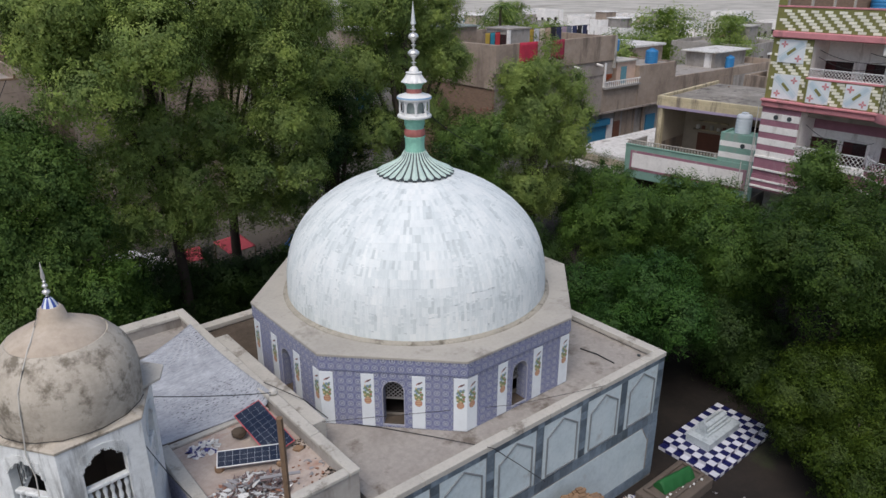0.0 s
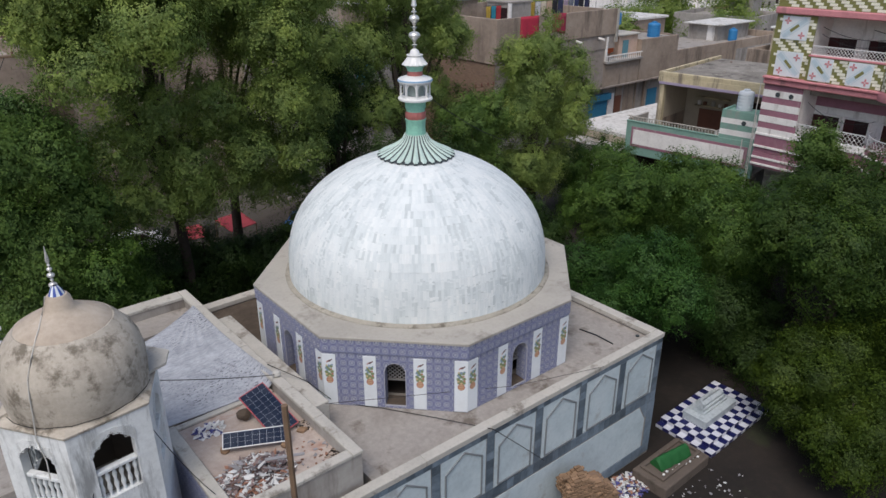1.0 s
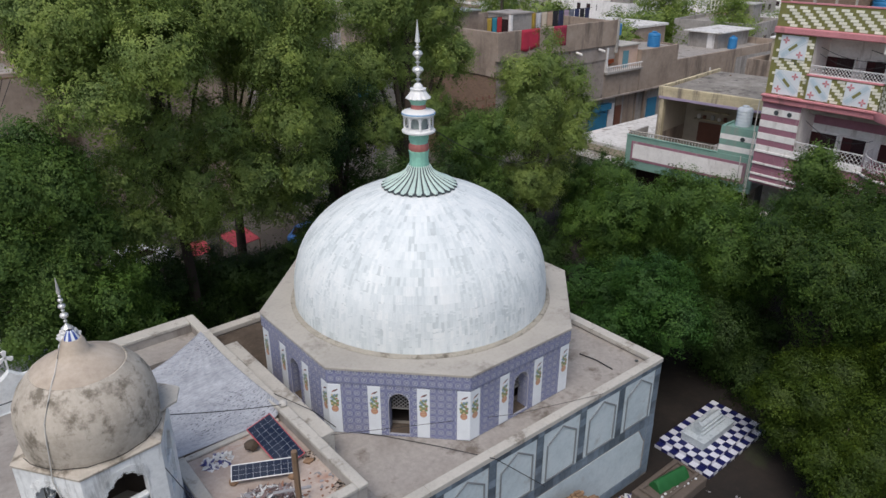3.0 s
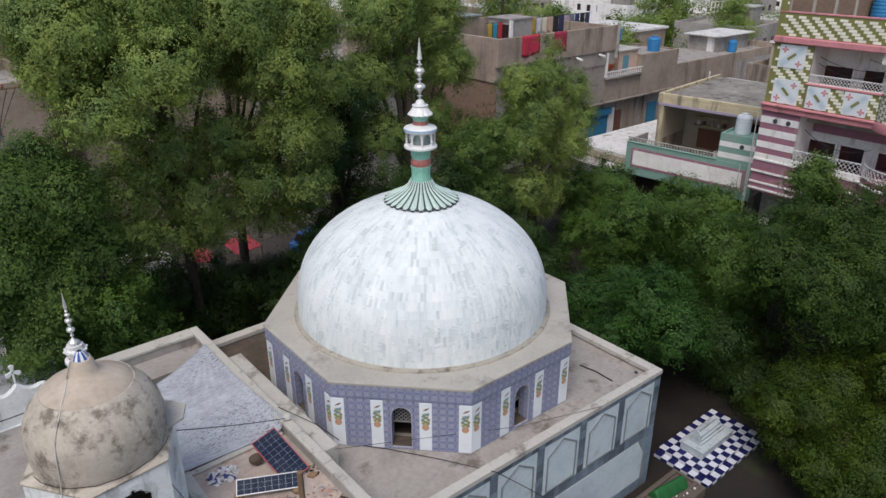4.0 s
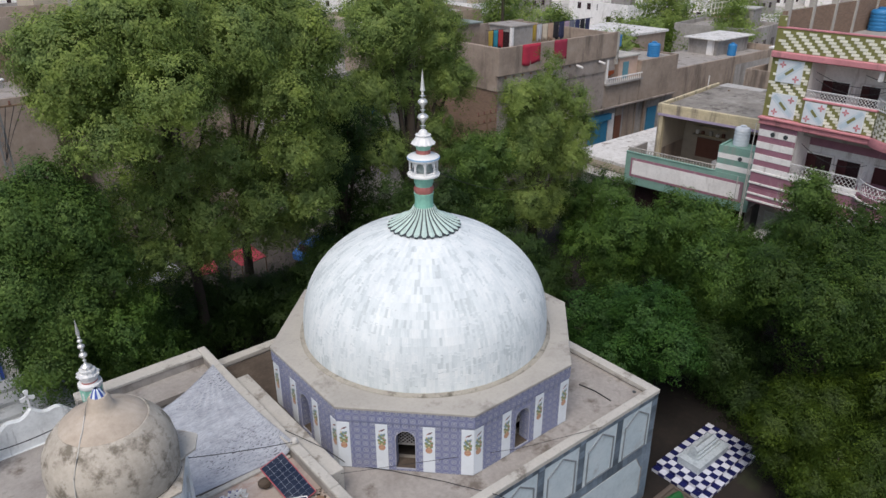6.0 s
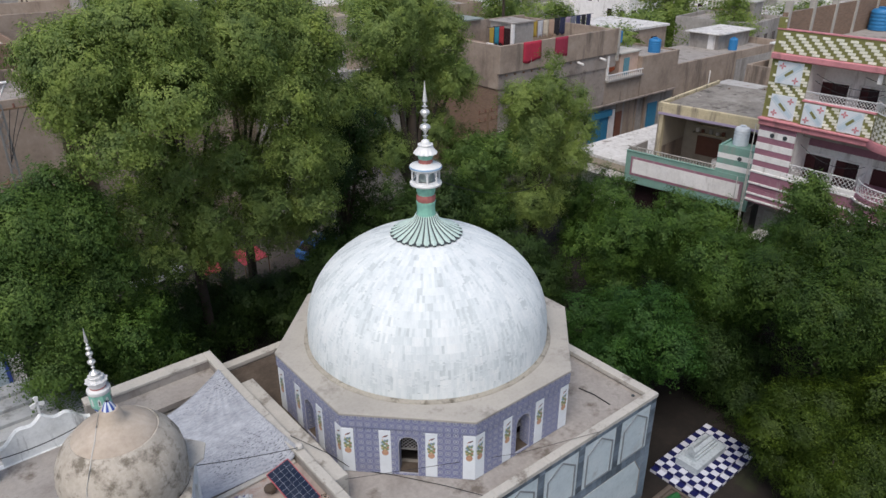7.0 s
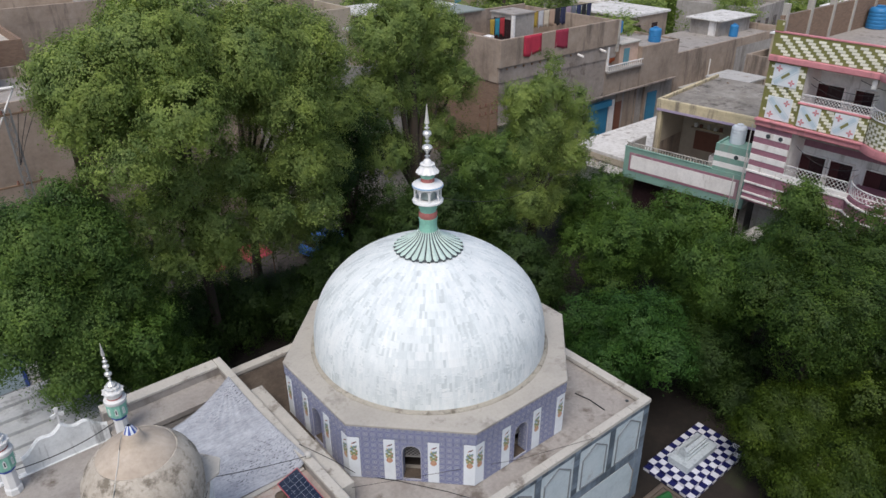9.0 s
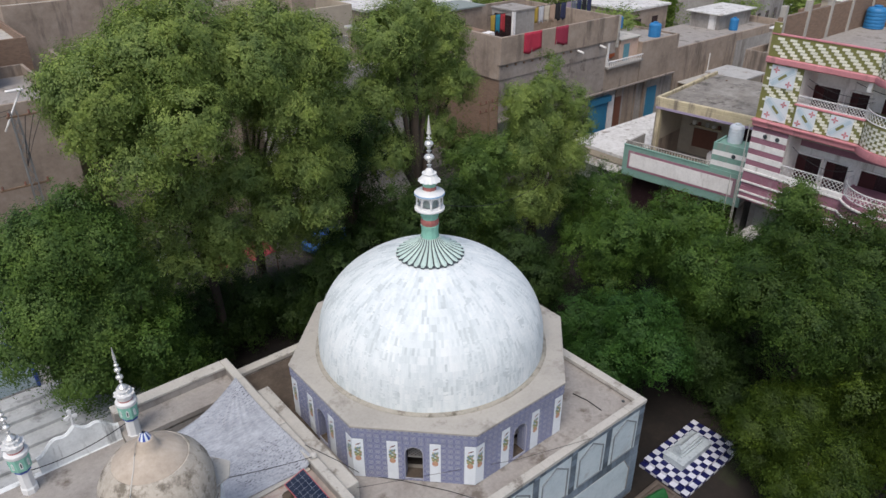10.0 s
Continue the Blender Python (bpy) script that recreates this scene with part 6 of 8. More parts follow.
    for yy in (-0.85, -1.6):
        g.lathe([(0.13, 0), (0.13, 0.02), (0.09, 0.025)], 14, 0, 0, 0, True, Matrix.Translation((-0.04, yy, 9.86 + z)) @ Matrix.Rotation(radians(-90), 4, "Y"))
    part("vent_hole", g, PAINT_NAVY, th)
    # balcony front of the middle storey: plum with pale mouldings
    for a, mt in (((6.75, 7.55), PLUM), ((5.7, 6.5), PLUM)):
        w("balcony_front", (-0.04, 0.06, -8.6, 0.0, a[0] + z, a[1] + z), mt)
    for zc in (7.56, 6.85, 6.2, 5.82):
        w("moulding", (-0.09, -0.03, -8.6, 0.02, zc - 0.06 + z, zc + 0.06 + z), OFFWHITE, 0.01)
    for yy in (-3.0, -6.0):
        w("moulding", (-0.09, -0.03, yy - 0.08, yy + 0.08, 6.85 + z, 7.5 + z), OFFWHITE, 0.01)
    w("soffit", (-0.04, 1.5, -8.6, 0.0, 5.66 + z, 5.72 + z), PLUM)
    # the rounded bay further along the front
    for z0, z1, rr, mt in ((10.38, 10.83, 2.3, ROSE), (14.1, 14.45, 2.3, ROSE), (5.7, 7.84, 2.24, PLUM)):
        g = Geo()
        g.lathe([(rr, z0 + z), (rr + 0.05, (z0 + z1) / 2 + z), (rr, z1 + z)], 40, 1.2, -7.7)
        part("bay_band", g, mt, th)
    for zc in (7.56, 6.85, 6.2, 5.82):
        g = Geo()
        g.lathe([(2.24, zc - 0.06 + z), (2.35, zc - 0.04 + z), (2.35, zc + 0.04 + z), (2.24, zc + 0.06 + z)], 40, 1.2, -7.7)
        part("bay_moulding", g, OFFWHITE, th)
    for nm, z0, z1 in (("bay_front", 10.84, 12.1), ("bay_parapet", 14.46, 15.7)):
        g = Geo()
        g.lathe([(2.2, z0 + z), (2.2, z1 + z)], 40, 1.2, -7.7, 0)
        rows = int((z1 - z0 - 0.02) / 0.152)
        for j in range(rows):
            for k in range(15):
                b0 = radians(90 + 13 * k + 6.5 * (j % 2))
                arc = [b0 + radians(q) for q in (0, 4.5, 9)]
                for q0, q1 in zip(arc, arc[1:]):
                    z2 = z0 + 0.02 + j * 0.152 + z
                    vs = [(1.2 + 2.218 * math.cos(q), -7.7 + 2.218 * math.sin(q), zz) for zz in (z2, z2 + 0.13) for q in (q0, q1)]
                    g.add(vs, [(0, 1, 3, 2)], 1)
        part(nm, g, [OLIVE, CREAM_TILE], th, "olive and cream glazed tiles round the bay")
    for z0, z1, r in ((12.18, 12.7, 2.15), (7.86, 8.5, 2.15)):
        g = Geo()
        n = 30
        ring = [(1.2 + r * math.cos(radians(80 + 200 * i / n)), -7.7 + r * math.sin(radians(80 + 200 * i / n))) for i in range(n + 1)]
        for zz in (z0 + 0.03, z1):
            g.tube([(x, y, zz + z) for x, y in ring], 0.03, 5)
        h = (z1 - z0) / 2
        for (x, y), (x2, y2) in zip(ring, ring[1:]):
            for q in range(2):
                g.tube([(x, y, z0 + q * h + z), (x2, y2, z0 + (q + 1) * h + z)], 0.016, 4)
                g.tube([(x2, y2, z0 + q * h + z), (x, y, z0 + (q + 1) * h + z)], 0.016, 4)
        part("bay_railing", g, PAINT_WHITE, th, "white lattice railing round the bay")
    # ground floor: shop fronts
    for i in range(4):
        y0 = -0.4 - i * 2.6
        w("shop_shutter", (xi - 0.06, xi + 0.0, y0 - 2.1, y0, z + 1.4, z + 4.6), SHUTTER_BLUE if i == 1 else (WOOD_DOOR if i % 2 else TIN))
    w("stall_roof", (-1.6, 0.5, -9.0, -1.0, 3.9 + z, 3.96 + z), TIN)
    # brick wall with piers along the side of the roof
    w("roof_wall", (0.15, 12.8, -0.2, 0.0, 14.46 + z, 16.5 + z), BRICK_WALL)
    for xx in (0.5, 3.4, 6.3, 9.2, 12.4):
        w("pier", (xx - 0.15, xx + 0.15, -0.26, 0.06, 14.46 + z, 17.1 + z), CONCRETE, 0.02)
    w("roof_wall", (12.6, 12.8, ye, -0.2, 14.46 + z, 16.6 + z), BRICK_WALL)


build_pink_house()
tank(50.86, 18.02, 14.62, 0.62, 1.35, TANK_BLUE, "large blue plastic water tank on the roof")


def build_green_house():
    X, Y = 40.6, 19.34
    th = thing("green_house", "house with sea green balcony and cream open terrace room", "house", X, Y, 1.3, 7.0)
    w = quick(th)
    z = -1.3
    L = 8.6
    w("ground_floor", (0.9, 12, 0, L - 0.6, -0.4 + z, 4.4 + z), MUD_GREY)
    w("terrace_floor", (0.0, 12, 0, L, 4.35 + z, 4.6 + z), CEMENT_ROOF)
    w("balcony_front", (-0.08, 0.08, 0.0, L, 4.4 + z, 6.6 + z), GREEN_WALL, 0.01)
    w("panel_frame", (-0.11, -0.07, 0.45, L - 0.4, 4.95 + z, 6.27 + z), PLUM, 0.005)
    w("white_panel", (-0.125, -0.10, 0.65, L - 0.55, 5.12 + z, 6.1 + z), OFFWHITE, 0.004)
    w("balcony_end", (0.08, 2.6, L - 0.15, L, 4.4 + z, 6.75 + z), MUD_GREY, 0.01)
    w("cap", (-0.12, 0.12, 2.35, L + 0.02, 6.6 + z, 6.66 + z), GREEN_WALL, 0.01)
    w("rail_top", (-0.03, 0.05, 2.35, L, 6.90 + z, 6.96 + z), CONCRETE, 0.01)
    for i in range(31):
        y = 2.45 + i * 0.2
        g = Geo()
        g.lathe([(0.05, 6.66 + z), (0.03, 6.72 + z), (0.055, 6.79 + z), (0.03, 6.86 + z), (0.05, 6.9 + z)], 6, 0.01, y)
        part("baluster", g, CONCRETE, th)
    # striped block that carries a tank
    zz = 8.2
    for i, h in enumerate((0.36, 0.32, 0.36, 0.34, 0.34)):
        w("stripe", (-0.06, 1.7, 0.05, 2.35, zz - h + z, zz + z), OFFWHITE if i % 2 else GREEN_WALL, 0.004)
        zz -= h
    g = Geo()
    g.lathe([(0.14, 0), (0.14, 0.02), (0.1, 0.025)], 14, 0, 0, 0, True, Matrix.Translation((-0.065, 0.95, 7.65 + z)) @ Matrix.Rotation(radians(-90), 4, "Y"))
    part("vent_hole", g, PAINT_NAVY, th)
    for a in ((-0.06, 1.7, 0.05, 0.17), (-0.06, 1.7, 2.23, 2.35), (-0.06, 0.06, 0.17, 2.23)):
        w("block_rim", (*a, 8.2 + z, 8.32 + z), GREEN_WALL, 0.004)
    # the open room with its cream beam
    x0, y0, y1 = 2.5, 0.4, 7.85
    w("roof", (x0 - 0.1, 12, y0 - 0.3, y1 + 0.1, 8.95 + z, 9.35 + z), CREAM, 0.02)
    rng = random.Random(4)
    for i in range(9):
        xx, yy = rng.uniform(4, 11), rng.uniform(1, 7.5)
        g = Geo()
        g.box(-rng.uniform(0.03, 0.1), 0.07, -0.05, 0.06, 0, rng.uniform(0.03, 0.07), 0.02, 0, Matrix.Translation((xx, yy, 9.42 + z)) @ Matrix.Rotation(rng.random() * 6, 4, "Z"))
        part("broken_brick", g, CONCRETE if i % 3 else BRICK_WALL, th)
    w("roof_deck", (x0 + 0.25, 11.8, y0 - 0.1, y1 - 0.15, 9.35 + z, 9.42 + z), SOOTY_ROOF)
    for a in ((x0 - 0.1, x0 + 0.2, y0 - 0.3, y1 + 0.1), (x0 + 0.2, 12, y1 - 0.1, y1 + 0.1)):
        w("parapet", (*a, 9.35 + z, 9.62 + z), CREAM, 0.02)
    w("soffit_band", (x0 - 0.13, x0 - 0.1, y0, y1, 8.82 + z, 8.98 + z), cloth("pale_purple_paint", (0.36, 0.30, 0.42)))
    w("pillar", (x0 - 0.05, x0 + 0.35, y1 - 0.35, y1, 4.6 + z, 8.95 + z), CREAM, 0.02)
    w("side_wall", (x0 + 0.35, 7, y1 - 0.25, y1, 4.6 + z, 8.95 + z), BEIGE)
    w("side_wall", (x0 + 0.1, 7, y0 - 0.3, y0, 4.6 + z, 8.95 + z), BEIGE)
    w("back_wall", (6.4, 6.6, y0, y1 - 0.25, 4.6 + z, 8.95 + z), BEIGE)
    # Dark panel on the back wall paints the darkness of the open doorway.
    w("doorway", (6.36, 6.41, 2.2, 3.8, 4.6 + z, 7.6 + z), DARK_GLASS, 0.0, "dark open doorway")
    w("shelf", (6.1, 6.4, 4.4, 6.8, 6.9 + z, 6.98 + z), CREAM)
    w("shelf", (6.1, 6.4, 4.4, 6.8, 7.5 + z, 7.58 + z), CREAM)
    w("niche", (6.33, 6.41, 4.7, 6.5, 5.3 + z, 6.7 + z), WOOD_DOOR)
    w("white_chest", (4.6, 5.3, 3.5, 4.5, 4.6 + z, 5.7 + z), OFFWHITE, 0.02)
    w("cot", (3.6, 4.4, 5.0, 7.4, 5.0 + z, 5.1 + z), WOOD, 0.02)
    for xx, yy in ((3.63, 5.03), (4.33, 5.03), (3.63, 7.33), (4.33, 7.33)):
        w("cot_leg", (xx, xx + 0.06, yy, yy + 0.06, 4.6 + z, 5.15 + z), WOOD)
    for i, (yy, hh) in enumerate(((4.5, 0.3), (4.9, 0.22), (5.4, 0.35), (6.0, 0.25), (6.4, 0.3))):
        w("shelf_pot", (6.15, 6.35, yy, yy + 0.22, 6.98 + z, 6.98 + hh + z), (WOOD_DOOR, OFFWHITE, TIN)[i % 3], 0.03)
    w("wall_stain", (2.83, 6.3, y1 - 0.27, y1 - 0.26, 4.7 + z, 6.4 + z), MUD)
    # shops below; dark panels put the open fronts' shade into colour, one wooden shutter
    for i in range(3):
        w("shop_shutter", (0.84, 0.9, 0.4 + i * 2.7, 2.7 + i * 2.7, z + 1.2, z + 4.1), DARK_GLASS if i != 1 else WOOD_DOOR)


build_green_house()
tank(41.5, 20.95, 8.21, 0.47, 1.2, TANK_WHITE, "pale blue-white plastic water tank on the striped block")


def build_shop():
    th = thing("corner_shop", "low shop with a whitened flat roof and tin awning", "shop", 40.0, 28.3, 1.3)
    w = quick(th)
    z = -1.3
    w("wall", (0.4, 12, 0, 4.4, -0.3 + z, 5.2 + z), BEIGE)
    w("roof", (0.0, 12, -0.2, 4.6, 5.2 + z, 5.45 + z), SHOP_ROOF, 0.03)
    w("roof_face", (-0.02, 0.2, -0.2, 4.6, 4.75 + z, 5.2 + z), BEIGE, 0.02)
    for i in range(12):
        g = Geo()
        g.box(-0.9, 0.1, -0.2 + i * 0.4, 0.17 + i * 0.4, -0.02, 0.03, 0.01, 0, Matrix.Translation((0, 0, 4.62 + z)) @ Matrix.Rotation(radians(-14), 4, "Y"))
        part("awning_sheet", g, TIN, th)
    w("pillar", (-0.1, 0.2, 4.2, 4.5, -0.3 + z, 4.75 + z), CREAM, 0.02)
    shut = w("shutter", (0.36, 0.4, 0.4, 4.0, z + 1.2, z + 4.4), TIN)
    for i in range(15):
        g = Geo()
        g.box(0.335, 0.36, 0.42, 3.98, 1.22 + i * 0.21 + z, 1.40 + i * 0.21 + z, 0.01)
        part("shutter_slat", g, OFFWHITE, shut)


build_shop()


def build_brown_house():
    X, Y = 38.4, 39.6
    th = thing("brown_house", "brown plastered house with laundry on its roof terrace", "house", X, Y, 1.3)
    w = quick(th)
    RENDER = material("brown_grey_render", (0.30, 0.255, 0.222), 0.92, dark=(0.17, 0.14, 0.12), light=(0.42, 0.37, 0.33), scale=0.5, fine=3, amount=1.0, stain=(0.15, 0.12, 0.10), stain_at=0.56, stain_scale=0.6, stain_soft=0.1)
    z = -1.3
    w("ground_floor", (0.12, 27, 0.7, 12, -0.4 + z, 5.5 + z), MUD_GREY)
    w("upper_floor", (0.1, 13.4, 0.06, 12, 5.5 + z, 8.96 + z), RENDER)
    w("upper_floor", (13.4, 18.7, 0.06, 12, 5.5 + z, 7.75 + z), MUD)
    w("upper_floor", (18.7, 24.7, 0.0, 9, 5.5 + z, 9.0 + z), MUD)
    w("end_wall", (0.0, 0.1, 0.1, 12, -0.4 + z, 8.96 + z), BRICK_WALL)
    w("slab_edge", (0.02, 24.7, -0.14, 0.0, 5.38 + z, 5.56 + z), RENDER, 0.02)
    for a in ((18.7, 24.7, 0.0, 0.2), (18.7, 18.9, 0.2, 9), (24.5, 24.7, 0.2, 9)):
        w("low_parapet", (*a, 9.0 + z, 9.25 + z), MUD, 0.015)
    w("roof", (18.9, 24.5, 0.2, 9, 9.0 + z, 9.1 + z), CEMENT_ROOF)
    # heavy terrace parapet that stands out over a line of beam holes, their shade drawn as dark brown blocks
    w("parapet", (-0.1, 14.6, -0.16, 0.12, 10.1 + z, 12.22 + z), MUD, 0.02)
    w("parapet_foot", (0.0, 14.6, -0.02, 0.12, 8.9 + z, 10.1 + z), RENDER)
    w("parapet", (-0.1, 0.24, 0.12, 11.5, 8.9 + z, 12.22 + z), MUD, 0.02)
    w("parapet", (14.36, 14.6, 0.12, 11.5, 9.0 + z, 12.1 + z), MUD, 0.02)
    w("parapet", (0.24, 14.36, 11.3, 11.5, 9.0 + z, 12.3 + z), MUD, 0.02)
    for i in range(9):
        w("beam_end", (0.7 + i * 0.95, 0.84 + i * 0.95, -0.12, 0.0, 9.86 + z, 10.0 + z), WOOD)
    w("corner_post", (14.42, 14.72, -0.22, 0.1, 9.4 + z, 12.2 + z), CONCRETE, 0.02)
    w("terrace", (0.1, 14.4, 0.1, 11.4, 8.955 + z, 9.3 + z), CEMENT_ROOF)
    w("roof_room", (6.6, 9.2, 5.2, 8.0, 9.3 + z, 12.7 + z), MUD_GREY)
    w("room_roof", (6.5, 9.3, 5.1, 8.1, 12.7 + z, 12.82 + z), CEMENT_ROOF)
    w("room_side", (9.2, 14.3, 7.8, 8.0, 9.3 + z, 12.2 + z), MUD)
    w("back_room", (0.3, 5.6, 8.2, 11.3, 9.3 + z, 12.9 + z), MUD)
    w("back_room_roof", (0.1, 5.8, 8.0, 11.5, 12.9 + z, 13.02 + z), cloth("grey_green_felt", (0.24, 0.27, 0.25)))
    for i, (xx, yy, ww) in enumerate(((1.4, 2.2, 1.6), (3.6, 3.2, 1.2), (4.6, 2.0, 0.9), (2.6, 4.4, 1.0))):
        w("roof_lumber", (xx, xx + ww, yy, yy + 0.7, 9.3 + z, 10.6 + 0.3 * i + z), (WOOD, TIN, MUD_GREY, OFFWHITE)[i], 0.03)
    # Dark panel fills the roof room's door opening in place of its shade.
    w("room_door", (6.55, 6.61, 5.5, 7.6, 9.3 + z, 12.3 + z), DARK_GLASS)
    w("door_post", (6.5, 6.76, 5.1, 5.36, 9.3 + z, 12.7 + z), OFFWHITE, 0.01)
    w("red_room", (0.4, 3.2, 5.0, 7.9, 9.3 + z, 11.6 + z), BRICK_WALL)
    # open gallery with a pale room and teal door
    w("gallery_floor", (13.4, 18.7, -0.3, 3.0, 7.6 + z, 7.78 + z), MUD_GREY, 0.01)
    w("gallery_back", (14.6, 18.7, 2.8, 3.0, 7.78 + z, 9.85 + z), MUD)
    w("gallery_room", (15.9, 18.7, 0.5, 2.8, 7.78 + z, 9.72 + z), PEACH)
    w("gallery_roof", (15.7, 18.8, 0.3, 3.1, 9.72 + z, 9.86 + z), COPING, 0.02)
    w("gallery_door", (16.5, 17.3, 0.44, 0.5, 7.78 + z, 9.3 + z), cloth("faded_teal_door", (0.12, 0.27, 0.32)))
    w("gallery_end", (13.4, 13.6, -0.1, 2.8, 7.78 + z, 9.9 + z), OFFWHITE)
    for i in range(17):
        w("gallery_bar", (13.5 + i * 0.3, 13.56 + i * 0.3, -0.26, -0.2, 7.78 + z, 8.2 + z), OFFWHITE)
    w("gallery_rail", (13.4, 18.6, -0.28, -0.18, 8.2 + z, 8.28 + z), OFFWHITE)
    # ground floor fronts
    w("shutter_box", (12.3, 15.3, 0.3, 0.7, 4.2 + z, 4.75 + z), SHUTTER_BLUE)
    shut = w("blue_shutter", (12.5, 15.1, 0.56, 0.7, 1.2 + z, 4.2 + z), SHUTTER_BLUE, 0.0, "blue roller shutter")
    for i in range(14):
        g = Geo()
        g.box(12.52, 15.08, 0.53, 0.56, 1.25 + i * 0.21 + z, 1.42 + i * 0.21 + z, 0.012)
        part("shutter_slat", g, SHUTTER_BLUE, shut)
    w("white_surround", (15.3, 16.1, 0.6, 0.7, 1.2 + z, 4.6 + z), OFFWHITE)
    w("door", (16.3, 17.2, 0.6, 0.7, 1.2 + z, 4.3 + z), WOOD_DOOR)
    w("door_head", (16.3, 17.2, 0.6, 0.7, 4.3 + z, 5.2 + z), MUD)
    w("blue_door", (21.4, 22.9, 0.6, 0.7, 1.2 + z, 4.3 + z), SHUTTER_BLUE)
    w("pier", (20.6, 20.9, 0.5, 0.7, -0.3 + z, 5.4 + z), MUD, 0.02)
    w("downpipe", (19.3, 19.4, 0.55, 0.66, 1.3 + z, 5.5 + z), MUD)
    w("crack_stain", (17.6, 19.2, 0.68, 0.7, 1.0 + z, 5.3 + z), MUD)
    for xx in (9.2, 12.2):
        g = Geo()
        g.tube([(xx, -0.1, 9.9 + z), (xx, -0.75, 9.8 + z)], 0.1, 8)
        part("rain_spout", g, OFFWHITE, th)


build_brown_house()
tank(60.7, 40.9, 9.1, 0.6, 1.35, TANK_BLUE, "blue plastic water tank on a low roof")
tank(55.1, 41.2, 10.6, 0.45, 1.1, TANK_BLUE, "blue plastic water tank beside the terrace")


def hanging_cloth(x, y, z, wdt, h, mt, label, group, along="x", category="laundry"):
    n, k = 8, 6
    vs, fs = [], []
    for i in range(n + 1):
        for j in range(k + 1):
            u, v = i / n, j / k
            off = 0.05 * math.sin(u * 9 + x) * v + 0.03 * math.sin(u * 17)
            vs.append((wdt * u, off, -h * v * (1 - 0.08 * math.sin(u * 5 + x))))
    for i in range(n):
        for j in range(k):
            a = i * (k + 1) + j
            fs.append((a, a + 1, a + k + 2, a + k + 1))
    g = Geo()
    g.add(vs, fs, 0, True)
    ob = single("hanging_cloth", g, mt, label, category, group, m=pose(x, y, z, 0, 0, 0 if along == "x" else 90))
    so = ob.modifiers.new("thick", "SOLIDIFY")
    so.thickness = 0.02
    return ob


RED_CL = cloth("crimson_cloth", (0.42, 0.03, 0.06))
hanging_cloth(40.8, 39.38, 12.27, 2.0, 1.55, RED_CL, "crimson cloth hung over the parapet", "laundry")
hanging_cloth(44.5, 39.38, 12.27, 1.5, 1.5, cloth("dark_crimson_cloth", (0.30, 0.03, 0.06)), "dark crimson cloth hung over the parapet", "laundry")
_cols = [("mustard", (0.40, 0.28, 0.05)), ("pale_grey", (0.5, 0.5, 0.52)), ("cream", (0.55, 0.48, 0.38)), ("tan", (0.42, 0.30, 0.22)), ("black", (0.02, 0.02, 0.025)), ("navy", (0.03, 0.035, 0.08)),
         ("mauve", (0.34, 0.26, 0.32)), ("slate", (0.15, 0.16, 0.2)), ("dark_blue", (0.03, 0.04, 0.10)), ("black", (0.02, 0.02, 0.025)), ("navy", (0.03, 0.035, 0.08))]
for i, (nm, c) in enumerate(_cols):
    hanging_cloth(48.3 + i * 0.75, 45.6, 12.6, 0.62, 1.5, cloth(nm + "_laundry", c), nm.replace("_", " ") + " garment hung on the washing line", "laundry")
for i, (nm, c) in enumerate((("mustard", (0.40, 0.28, 0.05)), ("teal", (0.03, 0.22, 0.30)), ("scarlet", (0.40, 0.04, 0.05)))):
    hanging_cloth(43.0 + i * 0.6, 45.6, 12.5, 0.5, 1.5, cloth(nm + "_laundry", c), nm + " garment hung on the washing line", "laundry")
hanging_cloth(52.4, 40.0, 9.7, 1.0, 1.3, cloth("orange_cloth", (0.52, 0.12, 0.04)), "orange cloth hung in the gallery", "laundry")
lying_rod("washing_line", [(42.7, 45.6, 12.55), (46, 45.6, 12.5), (50, 45.6, 12.6), (56.8, 45.6, 12.6)], 0.02, CABLE, "thin washing line over the roof terrace", "line")


